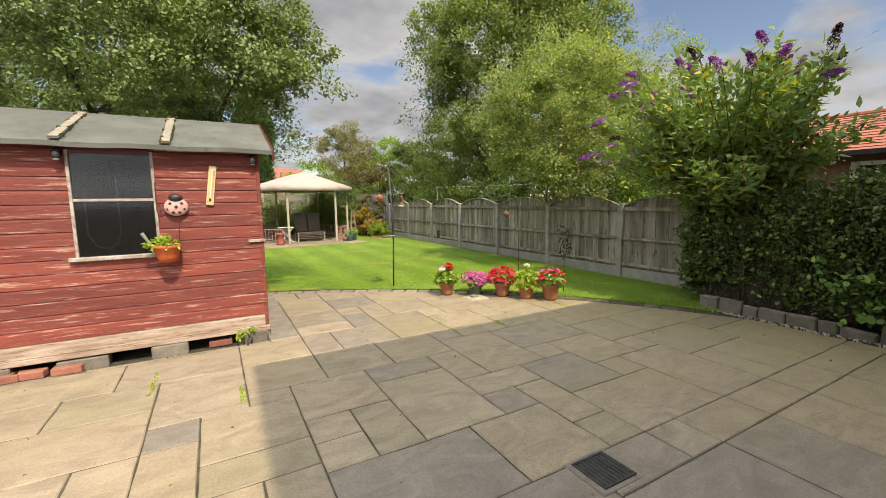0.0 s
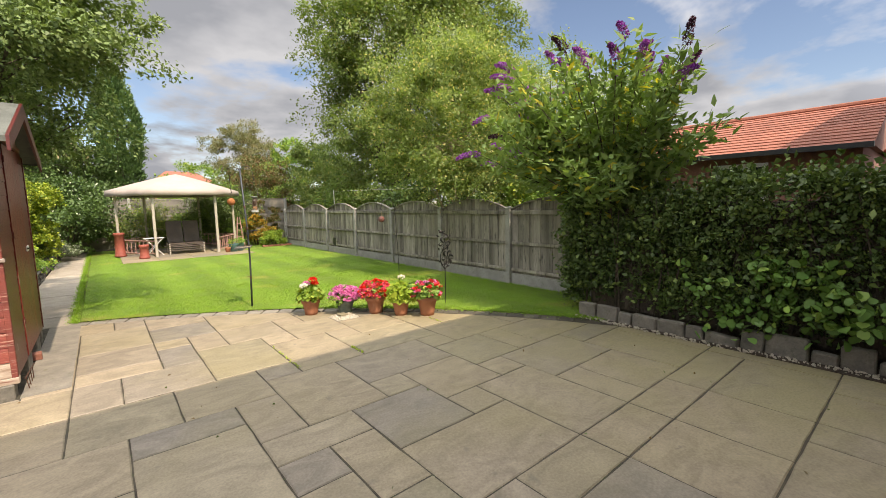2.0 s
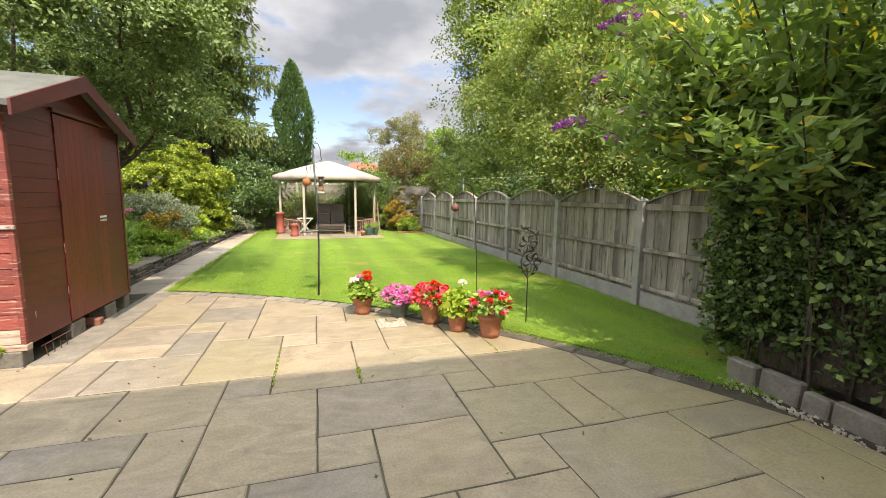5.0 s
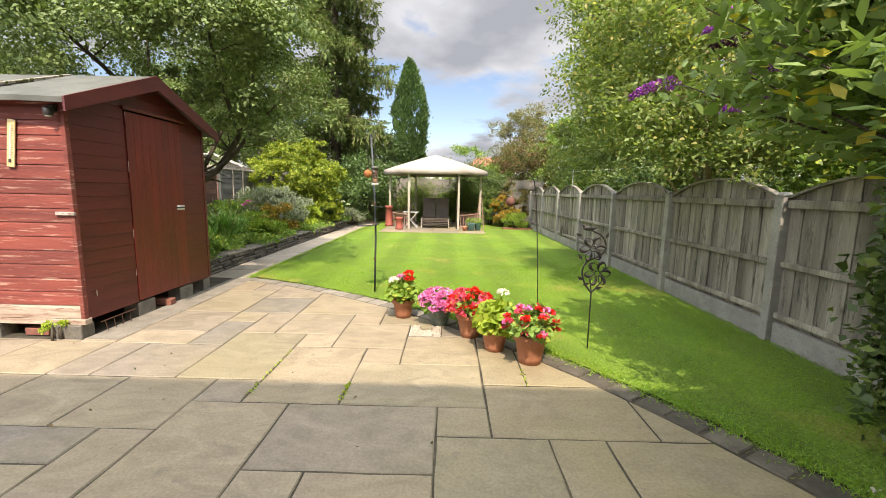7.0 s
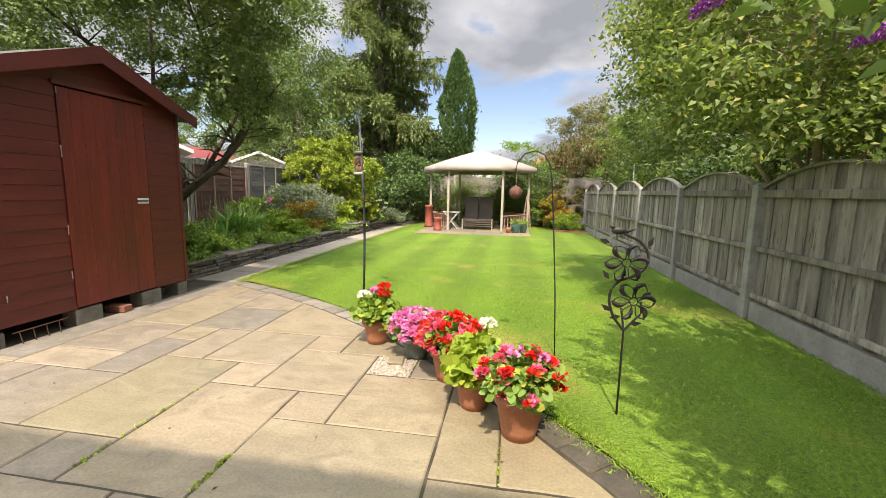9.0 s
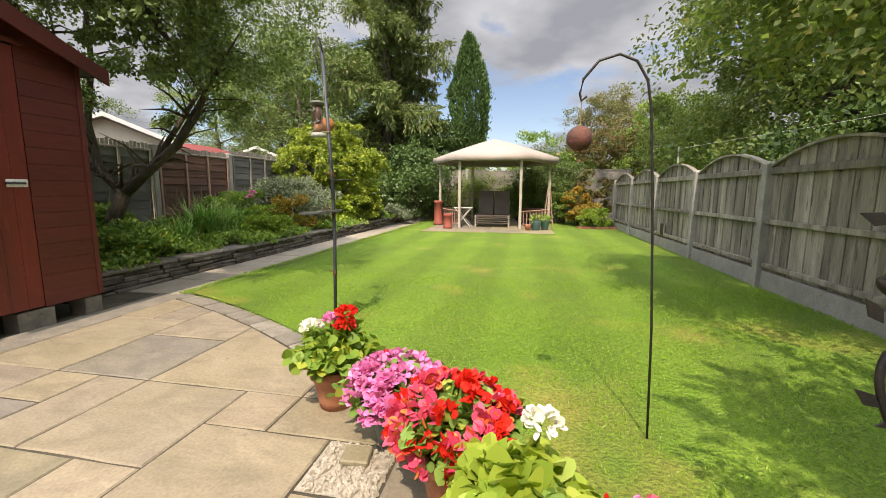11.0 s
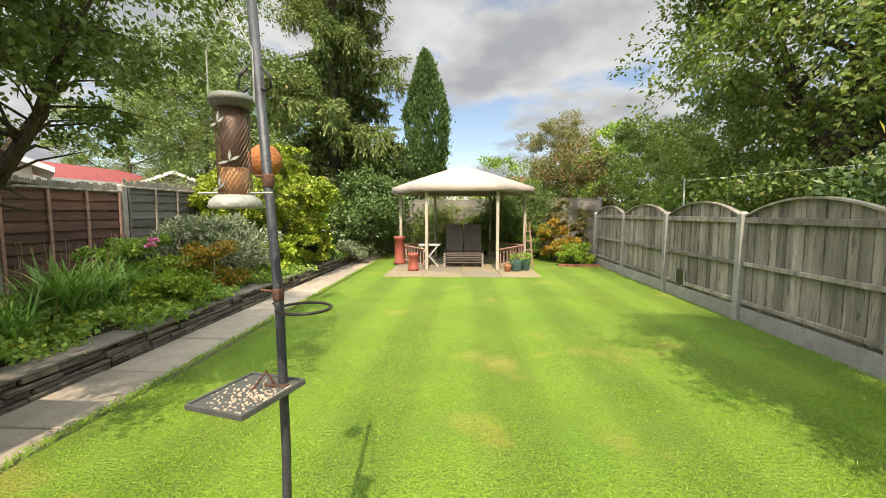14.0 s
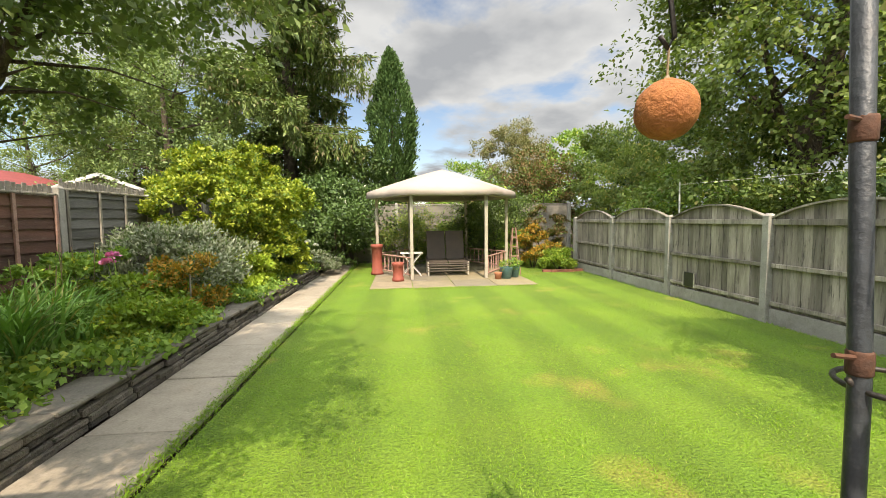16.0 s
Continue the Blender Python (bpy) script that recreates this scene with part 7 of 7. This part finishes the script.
bmesh.ops.create_uvsphere(bm, u_segments=24, v_segments=12, radius=1.0, matrix=Matrix.Translation((-0.295, 4.612, 1.43)) @ Matrix.Diagonal((0.098, 0.035, 0.085, 1)))
part("body", bm, M["pink_enamel"], lb, smooth=True)
bm = bmesh.new()
bmesh.ops.create_uvsphere(bm, u_segments=16, v_segments=8, radius=1.0, matrix=Matrix.Translation((-0.295, 4.60, 1.515)) @ Matrix.Diagonal((0.058, 0.04, 0.038, 1)))
part("head", bm, M["black"], lb, smooth=True)
for x, z in ((-0.34, 1.46), (-0.25, 1.46), (-0.295, 1.43), (-0.36, 1.41), (-0.235, 1.41), (-0.32, 1.38), (-0.27, 1.38)):
    bm = bmesh.new()
    bmesh.ops.create_uvsphere(bm, u_segments=10, v_segments=6, radius=1.0, matrix=Matrix.Translation((x, 4.574 + 0.5 * ((x + 0.295) ** 2 + (z - 1.43) ** 2) / 0.12, z)) @ Matrix.Diagonal((0.015, 0.007, 0.015, 1)))
    part("spot", bm, M["black"], lb)
for sg in (-1, 1):
    part("leg", tube([(-0.295 + sg * 0.085, 4.61, 1.42), (-0.295 + sg * 0.125, 4.60, 1.40), (-0.295 + sg * 0.13, 4.60, 1.46)], 0.004, 5), M["black"], lb)
part("hook_rod", tube([(-0.45, 4.64, 1.66), (-0.45, 4.62, 1.40), (-0.43, 4.61, 1.35)], 0.005, 6), M["rust"], lb)
tagged(part("door_stop", box(0.30, 0.46, 4.625, 4.648, 1.055, 1.085, 0.004, pose(0, 0, 0)), M["white_wood"], None), "short strip of bare pale wood on the shed corner", "batten")
# white flaked stray twigs of wire under the shed edge
wr = thing("wire_rack", (0.5, 5.0, 0.0), "small rusty wire rack pushed under the shed", "wire rack")
part("top_bar", tube([(0.46, 4.78, 0.10), (0.48, 5.16, 0.11)], 0.004, 5), M["rust"], wr)
for k in range(4):
    part("prong", tube([(0.462 + 0.005 * k, 4.82 + 0.09 * k, 0.105), (0.475, 4.83 + 0.09 * k, 0.0)], 0.0035, 5), M["rust"], wr)

# ---- border plants ----
def strap_clump(name, at, n_, length, label, leaf="l_blade", spread=0.3):
    t = thing(name, at, label, "plant")
    rr = random.Random(int(at[1] * 31))
    bm = bmesh.new()
    for q in range(n_):
        if q and q % 14 == 0:
            part("leaf_fan", bm, M[leaf], t)
            bm = bmesh.new()
        a = rr.uniform(0, 2 * math.pi)
        L = length * rr.uniform(0.6, 1.1)
        s_ = Vector(at) + Vector((rr.gauss(0, spread * .35), rr.gauss(0, spread * .35), 0))
        d = Vector((math.cos(a), math.sin(a), 0))
        side_ = Vector((-d.y, d.x, 0))
        lean = rr.uniform(0.25, 0.8)
        prev = None
        for k in range(6):
            f = k / 5
            c = s_ + d * L * lean * f ** 1.5 + Vector((0, 0, L * (f * 0.95 - 0.62 * lean * f ** 2.6)))
            w = 0.013 * (1 - f) ** 0.6 + 0.001
            cur = (bm.verts.new(c - side_ * w), bm.verts.new(c + side_ * w))
            if prev:
                bm.faces.new((prev[0], prev[1], cur[1], cur[0]))
            prev = cur
    part("leaf_fan", bm, M[leaf], t)
    return t


for at, n_, L, lab in (((-1.0, 9.35, 0.19), 300, 0.95, "dense clump of arching green daylily leaves"), ((-0.8, 8.55, 0.19), 150, 0.65, "clump of strap-shaped green leaves"), ((-1.25, 10.2, 0.19), 220, 0.85, "tall arching strap leaves in the border"), ((-0.7, 9.95, 0.19), 80, 0.5, "small clump of grassy green leaves")):
    strap_clump("daylily", at, n_, L, lab)
# dry flower heads above the clump
ds = thing("dry_grass", (-1.55, 9.6, 0.19), "thin dry seed stems standing above the border", "plant")
rr = random.Random(3)
for q in range(34):
    x, y = -1.55 + rr.gauss(0, .22), 9.7 + rr.gauss(0, .6)
    h = rr.uniform(0.6, 0.95)
    part("seed_stem", tube([(x, y, 0.19), (x + rr.uniform(-.08, .08), y + rr.uniform(-.08, .08), 0.19 + h)], [0.003, 0.0055], 4), M["dry"], ds)
gcp = []
for q in range(2300):
    x, y = rr.uniform(-2.0, -0.22), rr.uniform(6.75, 17.6)
    c = np.array((x, y, 0.23 + 0.09 * abs(math.sin(x * 3.1 + y * 2.3)) + 0.05 * math.sin(y * 5)))
    gcp.append(c + rng.normal(size=(16, 3)) * np.array((0.055, 0.055, 0.03)))
for q in range(420):
    y = rr.uniform(6.9, 16.8)
    if math.sin(y * 2.1) + 0.6 * math.sin(y * 5.3 + 1) < -0.1:
        continue
    c = np.array((-0.16 + rr.gauss(0, 0.09), y, 0.25 + rr.uniform(-0.03, 0.05)))
    gcp.append(c + rng.normal(size=(12, 3)) * np.array((0.05, 0.06, 0.025)))
gcp = np.concatenate(gcp)
tagged(part("ground_cover", leaf_mesh("ground_cover", gcp, M["l_green"], 0.06, 0.042, None, 0.0, 0.5), None, None), "low leafy green ground cover filling the border", "ground cover", kind="stuff")
for name, at, rad, leaf, label, cnt, ln in (
    ("border_shrub", (-0.62, 11.2, 0.19), (0.34, 0.38, 0.31), "l_russet", "orange and russet leafed small shrub", 90, 0.05),
    ("border_shrub", (-0.95, 11.0, 0.19), (0.38, 0.4, 0.26), "l_fresh", "soft green perennial mound", 90, 0.055),
    ("border_shrub", (-0.58, 13.1, 0.19), (0.42, 0.55, 0.26), "l_lime", "bright lime green leafy mound over the stone edge", 130, 0.075),
    ("border_shrub", (-0.42, 10.2, 0.19), (0.26, 0.4, 0.16), "l_fresh", "low yellow-green mound by the stone edge", 70, 0.055),
    ("border_shrub", (-0.42, 14.9, 0.19), (0.45, 0.55, 0.33), "l_laurel", "dark green shrub carrying white flower heads", 120, 0.07),
    ("border_shrub", (-0.05, 16.1, 0.08), (0.45, 0.5, 0.22), "l_silver", "low silver-grey mound at the path end", 110, 0.05),
    ("border_shrub", (-1.65, 10.9, 0.19), (0.4, 0.5, 0.42), "l_green", "leafy green shrub against the fence", 110, 0.06),
    ("border_shrub", (-1.6, 8.6, 0.19), (0.45, 0.5, 0.3), "l_green", "leafy plants below the apple tree", 100, 0.06),
    ("border_shrub", (-0.5, 7.6, 0.19), (0.3, 0.4, 0.15), "l_green", "low green plants by the shed end", 70, 0.06),
    ("border_shrub", (5.55, 16.75, 0.02), (0.42, 0.4, 0.52), "l_russet", "red and russet shrub beside the gazebo", 110, 0.055),
    ("border_shrub", (6.0, 16.1, 0.02), (0.42, 0.42, 0.24), "l_fresh", "bright green low mound in a brick-edged bed", 110, 0.05),
    ("border_shrub", (6.05, 17.3, 0.02), (0.55, 0.6, 0.85), "l_bronze", "tall bronze leafed shrub in the corner bed", 150, 0.06),
    ("border_shrub", (5.2, 17.6, 0.02), (0.5, 0.5, 0.6), "l_green", "green shrub behind the gazebo posts", 110, 0.06),
    ("border_shrub", (-0.2, 18.4, 0.1), (0.9, 0.5, 1.1), "l_laurel", "tall dark laurel at the border end", 200, 0.085),
    ("border_shrub", (-1.6, 16.5, 0.15), (0.7, 0.9, 1.2), "l_green", "tall mixed green shrub in the border", 200, 0.07),
):
    shrub(name, at, rad, leaf, label, "plant", count=cnt, per=34, spread=0.055, length=ln, width=ln * 0.6, stems=5, shell=0.45)
# white and pink flower heads
for k, (x, y, z) in enumerate(((-0.25, 14.6, 0.78), (-0.5, 14.5, 0.85), (-0.1, 15.0, 0.72), (-0.35, 15.2, 0.88), (-0.6, 15.0, 0.80), (-0.15, 14.75, 0.6), (0.0, 15.3, 0.62))):
    x, z = x + 0.12, z + 0.16
    fl = thing("white_flower", (x, y, 0.2), "white daisy head on a slim stalk", "flower", "white flowers in the border")
    part("stalk", tube([(x, y, 0.2), (x, y, z)], 0.004, 4), M["l_green"], fl)
    part("head", petals((x, y, z), 0.05, 40, 0.035, "f_white", "head"), None, fl)
for x, y, z in ((-1.0, 10.6, 0.98), (-1.15, 10.75, 0.9)):
    fl = thing("pink_rose", (x, y, 0.2), "pale pink rose bloom on a tall stalk", "flower", "roses in the border")
    part("stalk", tube([(x + 0.1, y, 0.2), (x, y, z)], 0.005, 5), M["l_green"], fl)
    part("head", petals((x, y, z), 0.045, 50, 0.04, "f_pink", "head"), None, fl)
# small stake in the border, bed edging bricks in the corner
tagged(part("stake", tube([(-0.45, 11.0, 0.18), (-0.44, 11.0, 0.72)], 0.010, 6), M["fence"], None), "thin grey wooden stake in the border", "stake")
tagged(part("cane", tube([(6.15, 15.95, 0.0), (6.13, 15.95, 0.85)], 0.010, 6), M["fence"], None), "short pale cane beside the corner bed", "stake")
for k in range(6):
    tagged(part("brick", box(-0.1, 0.1, -0.05, 0.05, 0, 0.07, 0.006, pose(5.55 + 0.19 * k, 15.72 - 0.05 * math.sin(k), 0.0, 0, 0, 8 * math.sin(k * 2))), M["brick"], None), "red brick edging the corner bed", "brick", "bricks edging the corner bed")
# line strung beyond the fence with its thin post
ln_ = thing("wash_line", (7.0, 12.9, 0), "thin pale washing line beyond the fence on a slim post", "washing line")
part("post", tube([(7.0, 12.9, 0), (6.97, 12.9, 1.95)], 0.014, 6), M["white"], ln_)
part("line", tube([(6.97, 12.9, 1.9), (7.6, 9.5, 1.86), (8.4, 6.0, 1.95)], 0.0022, 4), M["white"], ln_)

# moss and weeds in the joints, leaf litter on the slabs
mp_ = []
rr = random.Random(6)
for x0, y0, x1, y1, k in ((2.887, 3.68, 2.887, 3.96, 60), (2.28, 3.75, 2.28, 4.5, 50), (0.10, 3.22, 0.10, 3.52, 90), (-0.52, 3.7, -0.52, 4.2, 70), (4.11, 3.98, 4.11, 4.2, 20)):
    for q in range(k):
        f = rr.random()
        mp_.append((x0 + (x1 - x0) * f + rr.gauss(0, .006), y0 + (y1 - y0) * f + rr.gauss(0, .004), 0.0))
tagged(part("joint_moss", leaf_mesh("joint_moss", np.array(mp_), M["l_lime"], 0.022, 0.012, None, 0, 0.6), None, None), "bright moss and small weeds in the slab joints", "moss", kind="stuff")
lt = np.c_[rng.uniform(-1.5, 5.3, 70), rng.uniform(0.2, 4.6, 70), np.full(70, 0.004)]
tagged(part("leaf_litter", leaf_mesh("leaf_litter", lt, M["l_bronze"], 0.024, 0.016, None, 0.0, 0.0), None, None), "a few tiny dry leaves scattered on the slabs", "leaf litter", kind="stuff")
# weed tuft at the shed foot
shrub("weed", (0.22, 4.60, 0.0), (0.07, 0.05, 0.09), "l_lime", "small green weed at the foot of the shed", "plant", count=14, per=5, spread=0.012, length=0.03, width=0.02, stems=3)
